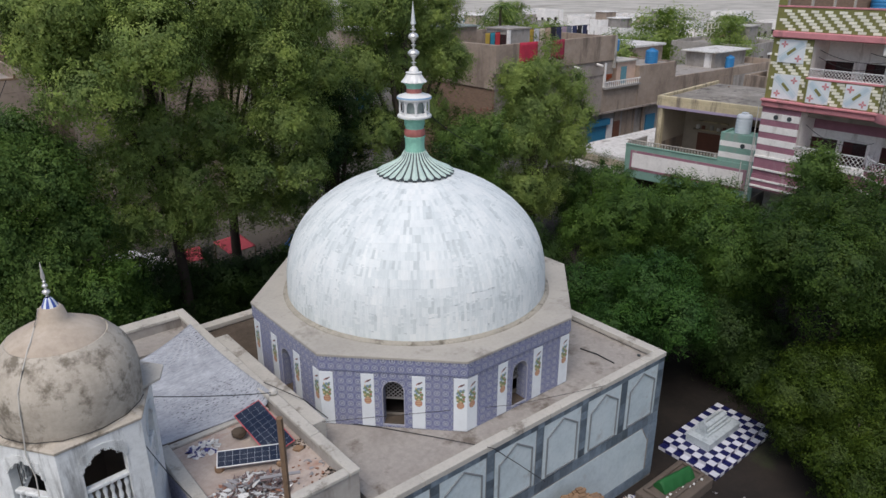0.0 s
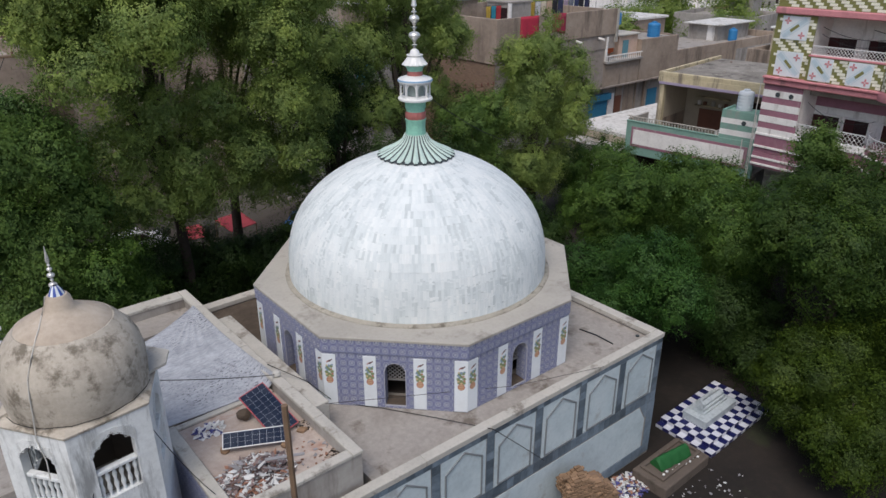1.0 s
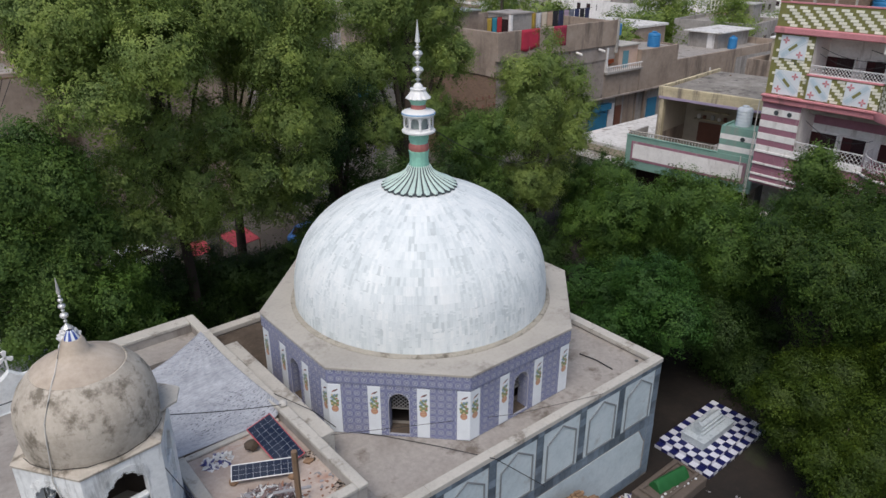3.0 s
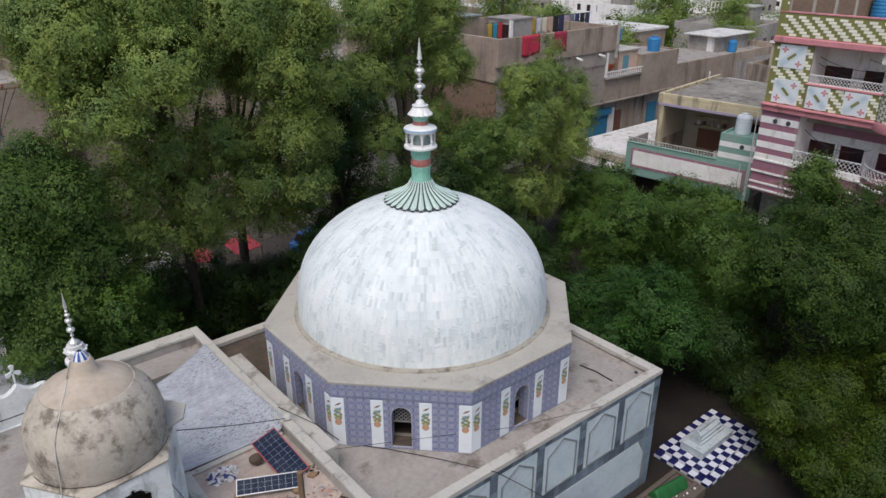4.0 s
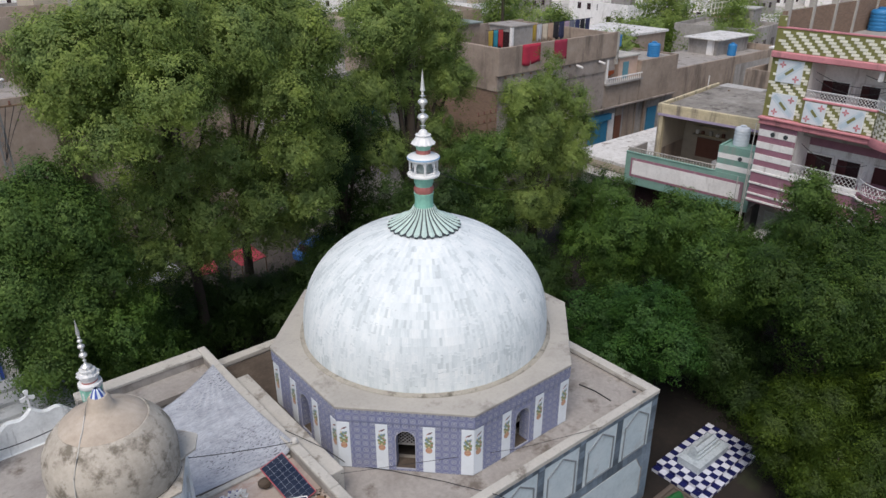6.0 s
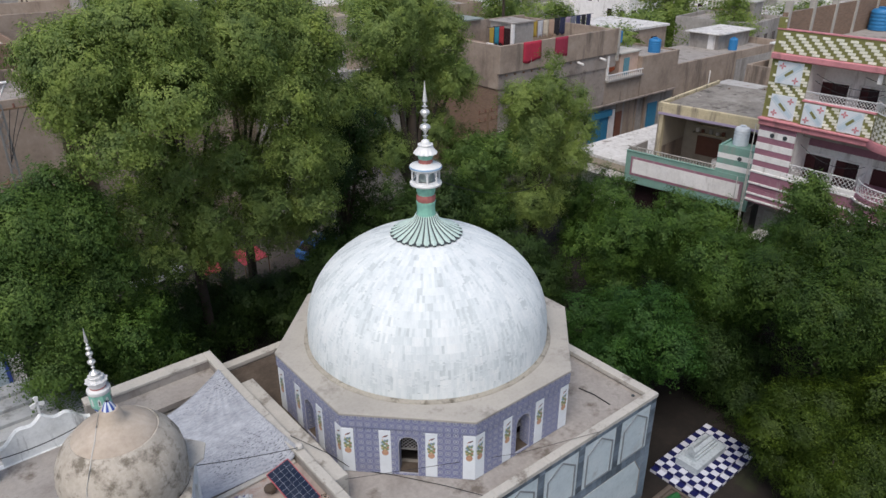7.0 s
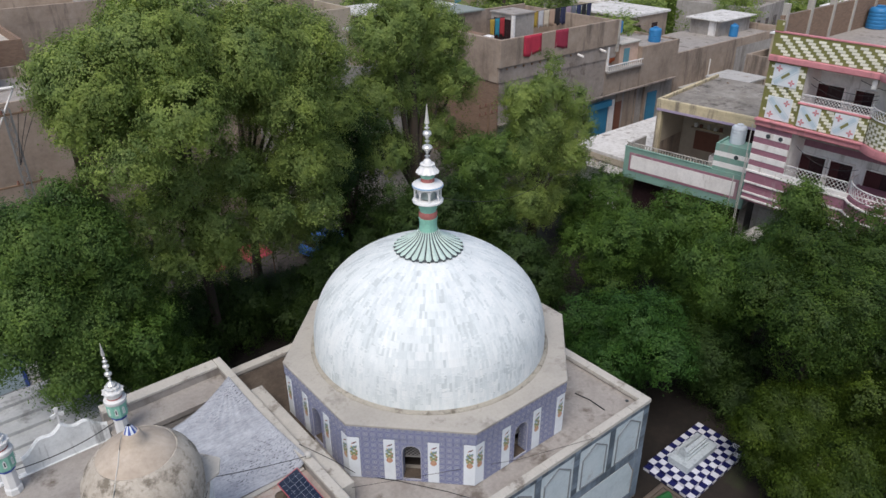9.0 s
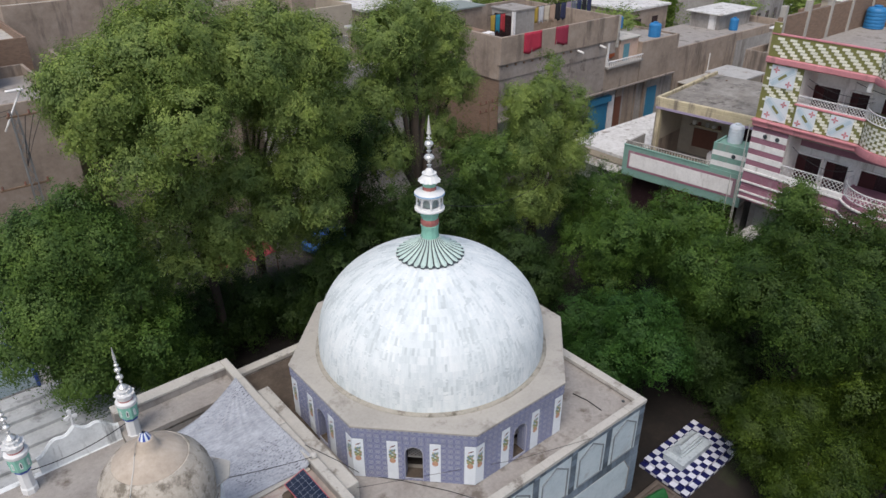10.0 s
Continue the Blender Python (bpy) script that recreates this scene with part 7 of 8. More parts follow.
# ---- plainer houses of the town behind ----
def town_house(x, y, wx, wy, h, mt, rng, base=0.0, rz=0.0, blank=False):
    th = thing("town_house", "plain flat-roofed brown town house with parapet", "house", x, y, base, rz, group="town houses")
    w = quick(th)
    w("wall", (0, wx, 0, wy, -0.6, h), mt)
    w("roof", (0.15, wx - 0.15, 0.15, wy - 0.15, h, h + 0.08), rng.choice((CEMENT_ROOF, CEMENT_ROOF, COPING)))
    p = rng.uniform(0.5, 1.3)
    for a in ((0, wx, 0, 0.2), (0, wx, wy - 0.2, wy), (0, 0.2, 0.2, wy - 0.2), (wx - 0.2, wx, 0.2, wy - 0.2)):
        w("parapet", (*a, h, h + p), mt, 0.015)
    if rng.random() < 0.6:
        rw = rng.uniform(2, 3.5)
        rx, ry = rng.uniform(0.5, max(0.6, wx - rw - 0.5)), rng.uniform(0.5, max(0.6, wy - rw - 0.5))
        w("roof_room", (rx, rx + rw, ry, ry + rw, h, h + 2.5), rng.choice((MUD, MUD_GREY, BEIGE)))
        w("room_roof", (rx - 0.2, rx + rw + 0.2, ry - 0.2, ry + rw + 0.2, h + 2.5, h + 2.65), rng.choice((TIN, OFFWHITE)))
    if blank:
        return th
    for i in range(max(1, int(wx / 3))):
        xa = 0.8 + i * 3
        if xa + 1.1 < wx:
            w("window", (xa, xa + 1.1, -0.03, 0.05, h - 2.4, h - 1.1), DARK_GLASS if rng.random() < 0.9 else SHUTTER_BLUE)
    for i in range(max(1, int(wy / 3))):
        ya = 0.8 + i * 3
        if ya + 1.1 < wy:
            w("window", (-0.03, 0.05, ya, ya + 1.1, h - 2.4, h - 1.1), DARK_GLASS)
    return th


def build_town():
    rng = random.Random(21)
    # the nearer ones, by hand
    for x, y, wx, wy, h, mt, b in ((-6.0, 46.5, 14.5, 10, 10.6, MUD, 0.4), (10.5, 48.5, 10, 9, 11.0, MUD, 0.4),
                                   (22.5, 40.5, 9, 9, 10.5, MUD_GREY, 0.6), (-14, 33.5, 8, 10, 7.0, MUD, 0.2), (24, 52, 9, 8, 12.0, BEIGE, 0.6), (54, 27.2, 10, 8, 3.6, MUD_GREY, 1.0),
                                   (66, 22, 11, 12, 6.5, MUD, 1.0), (36.2, 51.8, 12, 4.2, 9.8, MUD_GREY, 0.6)):
        town_house(x, y, wx, wy, h, mt, rng, b, 0.0, y in (46.5, 48.5))
    town_house(-9.0, 58.0, 18.4, 8, 12.2, BRICK_WALL, rng, 0.4, 0.0, True)
    town_house(9.6, 66.0, 15, 9, 12.6, MUD, rng, 0.4, 0.0, True)
    for r in range(7):
        d = 62 + r * 17 * (1 + 0.12 * r)
        n = 11 + r * 2
        for k in range(n):
            a = radians(50 + 46 - 88 * (k + rng.uniform(0.15, 0.85)) / n)
            x, y = d * math.cos(a) + rng.uniform(-3, 3), d * math.sin(a) + rng.uniform(-3, 3)
            if x < 86 and y < 60 and x > 34:
                continue
            if rng.random() < 0.12:
                continue
            town_house(x, y, rng.uniform(7, 12), rng.uniform(7, 12), rng.uniform(4, 9) * (1 - 0.04 * r), rng.choice((MUD, MUD_GREY, MUD, BEIGE, BRICK_WALL) if r < 3 else (OFFWHITE, BEIGE, OFFWHITE, MUD_GREY)), rng, ground_height(x, y), rng.uniform(-8, 8))


build_town()


def build_far_pink():
    th = thing("far_pink_house", "distant house with rose roof edge and lattice wall", "house", 103, 59, -0.8)
    w = quick(th)
    w("wall", (0, 12, 0, 10, -1, 7.5), OLIVE)
    w("roof_edge", (-0.5, 12.5, -0.3, 0.3, 7.5, 9.0), ROSE)
    w("roof", (0, 12, 0.3, 10, 7.5, 7.7), CEMENT_ROOF)
    for i in range(7):
        w("lattice", (-0.06, 0.0, 0.3 + i * 1.4, 0.45 + i * 1.4, 4.5, 7.5), CREAM_TILE)
        w("lattice", (0.3 + i * 1.6, 0.45 + i * 1.6, -0.06, 0.0, 4.5, 7.5), CREAM_TILE)
    for zc in (4.6, 6.0, 7.3):
        w("lattice", (-0.07, 0.0, 0, 10, zc, zc + 0.15), CREAM_TILE)
        w("lattice", (0, 12, -0.07, 0.0, zc, zc + 0.15), CREAM_TILE)
    for zc in (9.3, 10.0, 10.8):
        w("roof_railing", (0, 8, 1, 1.15, zc, zc + 0.12), CREAM_TILE)
    for i in range(9):
        w("roof_railing", (i, i + 0.12, 1, 1.15, 9.0, 10.9), CREAM_TILE)


build_far_pink()


def build_white_roof(x, y, wx, wy, h):
    th = thing("white_roofed_house", "brown house with a flat whitewashed roof", "house", x, y, 0.4)
    w = quick(th)
    w("wall", (0, wx, 0, wy, -0.8, h), MUD)
    w("roof", (-0.25, wx + 0.25, -0.25, wy + 0.25, h, h + 0.25), SHOP_ROOF, 0.02)
    for xx in (0.16 * wx, 0.6 * wx):
        w("window", (xx, xx + 1.1, -0.03, 0.05, h - 2.4, h - 1.0), DARK_GLASS)
    for yy in (0.15 * wy, 0.55 * wy):
        w("window", (-0.03, 0.05, yy, yy + 1.1, h - 2.4, h - 1.0), DARK_GLASS)


build_white_roof(69.2, 50.2, 7.4, 8.4, 8.8)
build_white_roof(39.4, 59.6, 4.6, 5.6, 10.9)
build_white_roof(45.4, 57.0, 5.2, 4.8, 10.9)


def build_tin_house():
    th = thing("tin_roofed_house", "tall brown house with a rusty tin roof room", "house", 64, 40.2, 0.6)
    w = quick(th)
    w("wall", (0, 22.5, 0, 9, -0.8, 6.2), MUD)
    w("roof", (0.25, 22.3, 0.25, 8.8, 6.2, 6.28), CEMENT_ROOF)
    w("roof_room", (14.3, 21.2, 4.0, 7.8, 6.28, 8.0), MUD_GREY)
    w("room_roof", (13.7, 21.6, 3.5, 8.2, 8.0, 8.14), SHOP_ROOF, 0.02)
    w("white_door", (14.24, 14.3, 4.4, 5.3, 6.28, 7.9), OFFWHITE)
    for a in ((0, 22.5, 0, 0.25), (0, 0.25, 0.25, 9), (22.25, 22.5, 0.25, 9)):
        w("parapet", (*a, 6.2, 7.0), MUD, 0.02)
    w("plaster_patch", (11.6, 19.4, -0.03, 0.0, 0.5, 6.1), MUD_GREY)
    w("pipe", (6.2, 6.28, -0.2, -0.1, 3.4, 5.6), OFFWHITE)
    w("awning", (1.0, 8.0, -1.6, 0.0, 3.3, 3.4), TIN)


build_tin_house()
tank(79.9, 43.2, 6.88, 0.5, 1.4, TANK_BLUE, "small blue plastic water tank on a wall")

# pipes and a thin pole where the two street houses meet
for i, (yy, zz) in enumerate(((18.97, 8.6), (19.02, 10.4))):
    lying_rod("drain_pipe", [(39.15 - 0.08 * i, yy, 0.9), (39.15 - 0.08 * i, yy, zz)], 0.028, TIN, "grey drain pipe on the house front", "pipe")
lying_rod("service_pole", [(38.6, 19.3, 1.2), (38.6, 19.3, 7.2)], 0.03, TIN, "thin grey service pole before the houses", "pole")


# ---- road behind the grove, with what stands there ----
def build_road():
    g = Geo()
    n = 30
    pts = [(-20 + 75 * i / n, 40.0 - 0.0 * i) for i in range(n + 1)]
    vs, fs = [], []
    for x, y in pts:
        for dy in (-3.4, 3.4):
            yy = y + dy - 1.0 + 0.02 * x
            vs.append((x, yy, ground_height(x, yy) + 0.08))
    for i in range(n):
        fs.append((2 * i, 2 * i + 2, 2 * i + 3, 2 * i + 1))
    g.add(vs, fs, 0, True)
    single("road", g, material("dusty_asphalt", (0.05, 0.043, 0.038), 0.95, scale=0.5, fine=6, amount=0.9, stain=(0.08, 0.066, 0.055), stain_at=0.55, stain_scale=0.4), "dusty grey asphalt road behind the trees", "road", kind="structure")


def parked_car(x, y, rz, paint, label):
    th = thing("parked_car", label, "car", x, y, ground_height(x, y) + 0.08, rz, group="parked cars")
    g = Geo()
    side = [(-1.85, 0.35), (1.85, 0.35), (1.9, 0.62), (1.75, 0.82), (0.95, 0.92), (-1.7, 0.95), (-1.9, 0.8)]
    g.prism(side, -0.76, 0.76, 0, Matrix.Rotation(radians(90), 4, "X"))
    part("body", g, paint, th)
    g = Geo()
    vs = [(1.0, -0.70, 0.92), (1.0, 0.70, 0.92), (0.4, 0.60, 1.38), (0.4, -0.60, 1.38), (-1.65, -0.70, 0.95), (-1.65, 0.70, 0.95), (-1.3, 0.60, 1.40), (-1.3, -0.60, 1.40)]
    g.add(vs, [(0, 1, 2, 3), (5, 4, 7, 6), (1, 5, 6, 2), (4, 0, 3, 7), (3, 2, 6, 7)])
    part("cabin", g, paint, th)
    corner = [Vector(v) for v in vs]
    for nm, ids in (("windscreen", (0, 1, 2, 3)), ("rear_window", (5, 4, 7, 6)), ("side_window", (1, 5, 6, 2)), ("side_window", (4, 0, 3, 7))):
        q = [corner[i] for i in ids]
        mid = sum(q, Vector()) / 4
        up = (q[1] - q[0]).cross(q[3] - q[0]).normalized() * 0.012
        q = [mid + (p - mid) * 0.86 for p in q]
        g = Geo()
        g.add([tuple(p - up) for p in q] + [tuple(p + up) for p in q], [(4, 5, 6, 7), (0, 1, 5, 4), (1, 2, 6, 5), (2, 3, 7, 6), (3, 0, 4, 7)])
        part(nm, g, DARK_GLASS, th)
    g = Geo()
    g.box(-1.32, 0.42, -0.61, 0.61, 1.37, 1.44, 0.03)
    part("roof", g, paint, th)
    for wx in (-1.2, 1.2):
        for wy in (-0.72, 0.72):
            g = Geo()
            g.lathe([(0.30, -0.09), (0.31, 0.0), (0.30, 0.09)], 18, 0, 0, 0, True, Matrix.Translation((wx, wy, 0.31)) @ Matrix.Rotation(radians(90), 4, "X"))
            wh = part("wheel", g, CABLE, th)
            g = Geo()
            g.lathe([(0.18, -0.1), (0.18, 0.1)], 12, 0, 0, 0, True, Matrix.Translation((wx, wy, 0.31)) @ Matrix.Rotation(radians(90), 4, "X"))
            part("hub", g, STEEL, wh)
    return th


def awning(x, y, z, wx, wy, mt, label, rz=0.0):
    th = thing("awning", label, "awning", x, y, ground_height(x, y), rz)
    n = 12
    g = Geo()
    vs, fs = [], []
    for i in range(n + 1):
        for j in range(n + 1):
            u, v = i / n, j / n
            vs.append((wx * (u - 0.5), wy * (v - 0.5), z + 0.35 * v - 0.15 * math.sin(math.pi * u) * math.sin(math.pi * v)))
    for i in range(n):
        for j in range(n):
            a = i * (n + 1) + j
            fs.append((a, a + n + 1, a + n + 2, a + 1))
    g.add(vs, fs, 0, True)
    ob = part("canopy", g, mt, th)
    ob.modifiers.new("thick", "SOLIDIFY").thickness = 0.03
    for sx in (-0.48, 0.48):
        for sy in (-0.48, 0.48):
            g = Geo()
            g.tube([(wx * sx, wy * sy, -0.1), (wx * sx, wy * sy, z + 0.35 * (sy + 0.5))], 0.035, 6)
            part("post", g, WOOD, th)


build_road()
CAR_WHITE = material("white_car_paint", (0.62, 0.63, 0.64), 0.3, scale=2, amount=0.3, bump=0, coat=0.5)
CAR_BLUE = material("blue_car_paint", (0.05, 0.16, 0.42), 0.3, scale=2, amount=0.3, bump=0, coat=0.5)
parked_car(11.0, 42.4, 8, CAR_WHITE, "white parked car on the dusty road")
parked_car(21.4, 38.9, 15, CAR_BLUE, "blue parked car on the dusty road")
RED_TARP = cloth("red_tarpaulin", (0.44, 0.07, 0.085))
awning(15.6, 37.8, 2.2, 1.8, 1.6, RED_TARP, "faded red tarpaulin stretched over a roadside stall", 10)
awning(13.0, 37.8, 2.2, 1.3, 1.2, RED_TARP, "faded red tarpaulin stretched over a roadside stall", -5)


# ---- blue and white house beyond the entrance, and a power pole ----
def build_blue_house():
    th = thing("blue_white_house", "white house with blue-framed front and railing", "house", -6.5, 32.0, 0.0)
    w = quick(th)
    w("wall", (0, 8.6, 0, 7, -0.3, 6.8), OFFWHITE)
    w("roof", (-0.2, 8.8, -0.2, 7.2, 6.8, 7.0), CEMENT_ROOF)
    w("blue_band", (-0.25, 8.85, -0.3, -0.1, 6.75, 7.1), PAINT_BLUE, 0.01)
    w("blue_band", (-0.05, 8.65, -0.12, 0.0, 5.0, 5.3), PAINT_BLUE, 0.01)
    w("pale_window", (5.6, 7.9, -0.06, 0.0, 2.6, 4.8), cloth("pale_blue_glass", (0.40, 0.50, 0.55)))
    for xx in (5.45, 7.9):
        w("blue_frame", (xx, xx + 0.15, -0.1, 0.0, 2.5, 5.0), PAINT_BLUE)
    for i in range(18):
        w("rail_bar", (4.2 + i * 0.25, 4.25 + i * 0.25, -1.5, -1.45, 0.9, 2.0), PAINT_BLUE)
    w("rail_top", (4.1, 8.7, -1.52, -1.43, 2.0, 2.08), PAINT_BLUE)
    w("porch", (3.8, 8.8, -1.6, 0, -0.3, 0.9), WHITEWASH)


build_blue_house()


def build_power_pole():
    th = thing("power_pole", "grey steel lattice power pole with cross arms and street lamp", "power pole", 5.1, 42.0, 0.2)
    STEELWORK = material("weathered_steelwork", (0.23, 0.23, 0.225), 0.6, metal=0.3, amount=0.6)
    h, w = 12.4, 0.22
    for sx in (-1, 1):
        for sy in (-1, 1):
            g = Geo()
            g.tube([(sx * w, sy * w, -0.3), (sx * w * 0.7, sy * w * 0.7, h)], 0.035, 5)
            part("leg", g, STEELWORK, th)
    for k in range(22):
        z0, z1 = 0.55 * k, 0.55 * (k + 1)
        g = Geo()
        q = w * (1 - 0.3 * z0 / h)
        for a, b in (((-q, -q), (q, -q)), ((q, -q), (q, q)), ((q, q), (-q, q)), ((-q, q), (-q, -q))):
            a, b = (a, b) if k % 2 else (b, a)
            g.tube([(*a, z0), (*b, z1)], 0.018, 4)
        part("brace", g, STEELWORK, th)
    for zc, x0, x1 in ((12.1, -0.4, 1.85), (8.25, -1.7, 0.85)):
        g = Geo()
        g.box(x0, x1, -0.06, 0.06, zc - 0.05, zc + 0.05, 0.01)
        arm = part("cross_arm", g, WOOD, th)
        for i in range(3):
            g = Geo()
            g.lathe([(0.05, zc + 0.05), (0.08, zc + 0.1), (0.04, zc + 0.16), (0.07, zc + 0.2), (0.03, zc + 0.26)], 8, x0 + 0.15 + i * (x1 - x0 - 0.3) / 2, 0)
            part("insulator", g, WOOD_DOOR, arm)
    g = Geo()
    g.tube([(-0.6, 0.0, 11.4), (0.1, 0.0, 12.6), (0.6, 0.0, 13.4)], 0.05, 6)
    part("lamp_arm", g, OFFWHITE, th)
    g = Geo()
    g.box(-0.1, 0.75, -0.12, 0.12, 13.38, 13.5, 0.04)
    part("lamp_head", g, OFFWHITE, th)
    for x0 in (0.5, 0.9, 1.3):
        g = Geo()
        g.tube([(x0, -0.05, 12.1), (x0 * 0.5 - 0.1, -0.2, 10.8), (-0.1, -0.25, 9.4)], 0.018, 4)
        part("jumper_wire", g, CABLE, th)


build_power_pole()



def build_corner_pole():
    th = thing("power_pole", "slim power pole with short arms and dark insulators", "power pole", 36.4, 38.6, 0.9)
    g = Geo()
    g.tube([(0, 0, -0.3), (0, 0, 7.0)], 0.11, 8, 0, None, 0.08)
    part("pole", g, WOOD, th)
    for zc in (6.75, 6.1):
        g = Geo()
        g.box(-1.0, 1.0, -0.04, 0.04, zc - 0.04, zc + 0.04, 0.01)
        arm = part("cross_arm", g, WOOD, th)
        for xx in (-0.9, -0.3, 0.35, 0.9):
            g = Geo()
            g.lathe([(0.05, zc + 0.04), (0.09, zc + 0.1), (0.04, zc + 0.15), (0.09, zc + 0.21), (0.03, zc + 0.27)], 8, xx, 0)
            part("insulator", g, WOOD_DOOR, arm)


build_corner_pole()


# ---- cables ----
def cable(name, pts, r, label, sag=0.0, n=18):
    a, b = Vector(pts[0]), Vector(pts[-1])
    if len(pts) == 2:
        pts = [a.lerp(b, i / n) - Vector((0, 0, sag * 4 * (i / n) * (1 - i / n))) for i in range(n + 1)]
    lying_rod(name, [tuple(p) for p in pts], r, CABLE, label, "cable")


cable("black_cable", [(3.55, 15.9, 7.9), (7.3, 16.25, 6.26)], 0.012, "black cable slung over the shade cloth", 0.06)
cable("black_cable", [(7.39, 16.96, 6.22), (8.00, 15.74, 5.99), (8.77, 15.55, 5.00), (9.66, 14.46, 4.99), (10.64, 13.01, 4.99), (11.34, 11.36, 5.22), (12.31, 11.34, 4.23), (13.59, 11.34, 2.90)], 0.012, "black cable trailing over the roof and down the wall")
cable("thin_wire", [(7.7, 14.2, 6.2), (13.2, 12.3, 5.35), (16.2, 11.35, 5.24)], 0.007, "thin wire lying slack across the roof")
cable("thin_wire", [(DX + 0.45, DY - 0.1, 13.15), (28.6, 25.6, 7.5)], 0.012, "thin guy wire from the finial to the trees", 0.6)
cable("black_cable", [(3.10, 13.9, 8.1), (4.1, 13.2, 5.9)], 0.010, "black cable from the kiosk to the wing", 0.15)
cable("black_cable", [(1.9, 13.78, 7.6), (1.2, 13.3, 5.2)], 0.010, "black cable hanging from the kiosk", 0.1)
cable("black_cable", [(-0.42, 21.75, 6.3), (3.17, 22.0, 6.35)], 0.016, "black cable slung between the minarets", 0.25)
for dz in (0.0, 0.25):
    cable("power_line", [(-16, 41.0, 12.2 + dz), (5.0, 42.0, 12.45 + dz)], 0.012, "power line to the pole", 0.6)
cable("house_wire", [(42.0, 16.4, 13.9), (39.3, 10.0, 13.7)], 0.015, "black wires slung before the balcony", 0.5)

for i, (za, zb) in enumerate(((13.6, 13.3), (13.25, 13.1), (9.7, 9.3))):
    cable("house_wire", [(39.35, 16.4, za), (39.3, 12.9, zb)], 0.014, "black wires slung before the balcony", 0.3 + 0.12 * i)

# ---- trees ----
def leaf_mesh(name, lobes, count, size, mt, seed, per=300):
    """Many small leaves in rounded puffs, which crowd over the outside of the lobes (x, y, z, rx, ry, rz) and leave dark gaps between them."""
    r = np.random.default_rng(seed)
    area = np.array([(l[3] * l[4] + l[4] * l[5] + l[3] * l[5]) for l in lobes])
    share = area / area.sum()
    cents, outs = [], []
    for l, s in zip(lobes, share):
        n = max(4, int(count * s / per))
        # evenly strewn directions, shaken, with the underside thinned out
        i = np.arange(n) + 0.5
        z = 1 - 1.72 * i / n
        a = i * 2.39996 + r.random() * 6.28
        q = np.sqrt(np.maximum(0, 1 - z * z))
        d = np.stack([q * np.cos(a), q * np.sin(a), z], 1) + r.normal(size=(n, 3)) * 0.17
        d /= np.linalg.norm(d, axis=1)[:, None]
        rad = np.where(r.random(n) < 0.84, r.uniform(0.9, 1.08, n), r.uniform(0.3, 0.85, n))
        cents.append(d * rad[:, None] * np.array(l[3:6]) + np.array(l[:3]))
        outs.append(d)
    cents, outs = np.concatenate(cents), np.concatenate(outs)
    n = len(cents)
    k = n * per
    cl = np.repeat(np.arange(n), per)
    rc = (size / 0.110) * r.uniform(0.6, 1.05, n)
    # each puff is a bunch of leafy sprays, which stand out and up and droop at their tips
    ns = max(1, per // 25)
    sd = r.normal(size=(n * ns, 3)) * 0.8 + np.repeat(outs, ns, axis=0) * 0.85 + np.array([0, 0, 0.5])
    sd /= np.linalg.norm(sd, axis=1)[:, None]
    reach = np.repeat(rc, ns) * r.uniform(0.7, 1.38, n * ns)
    sp = np.minimum(np.arange(k) // 25, n * ns - 1)
    along = 0.1 + 0.9 * r.random(k) ** 0.62
    side_off = r.normal(size=(k, 3)) * (0.145 * (1.25 - 0.55 * along))[:, None]
    pos = cents[cl] + sd[sp] * (reach[sp] * along)[:, None] + side_off * rc[cl][:, None]
    pos[:, 2] -= 0.16 * reach[sp] * along ** 2
    dr = sd[sp]
    nrm = side_off * 1.5 + dr * 0.3 + outs[cl] * 1.15 + np.array([0, 0, 0.22]) + r.normal(size=(k, 3)) * 0.21
    nrm /= np.linalg.norm(nrm, axis=1)[:, None]
    ax_ = r.normal(size=(k, 3)) + dr * 0.4 - np.array([0, 0, 0.4])
    ax_ -= nrm * np.sum(ax_ * nrm, axis=1)[:, None]
    ax_ /= np.linalg.norm(ax_, axis=1)[:, None] + 1e-9
    side = np.cross(nrm, ax_)
    ln = size * r.uniform(0.55, 1.3, k)[:, None]
    wd = ln * r.uniform(0.5, 0.8, k)[:, None] * 0.5
    root, tip = pos - ax_ * ln * 0.45, pos + ax_ * ln * 0.55 - nrm * ln * 0.1
    vs = np.stack([root - side * wd, root + side * wd, tip], 1).reshape(-1, 3).astype(np.float32)
    me = bpy.data.meshes.new(name)
    me.vertices.add(3 * k)
    me.vertices.foreach_set("co", vs.ravel())
    me.loops.add(3 * k)
    me.loops.foreach_set("vertex_index", np.arange(3 * k, dtype=np.int32))
    me.polygons.add(k)
    me.polygons.foreach_set("loop_start", np.arange(0, 3 * k, 3, dtype=np.int32))
    me.polygons.foreach_set("loop_total", np.full(k, 3, dtype=np.int32))
    me.update(calc_edges=True)
    me.materials.append(mt)
    return me


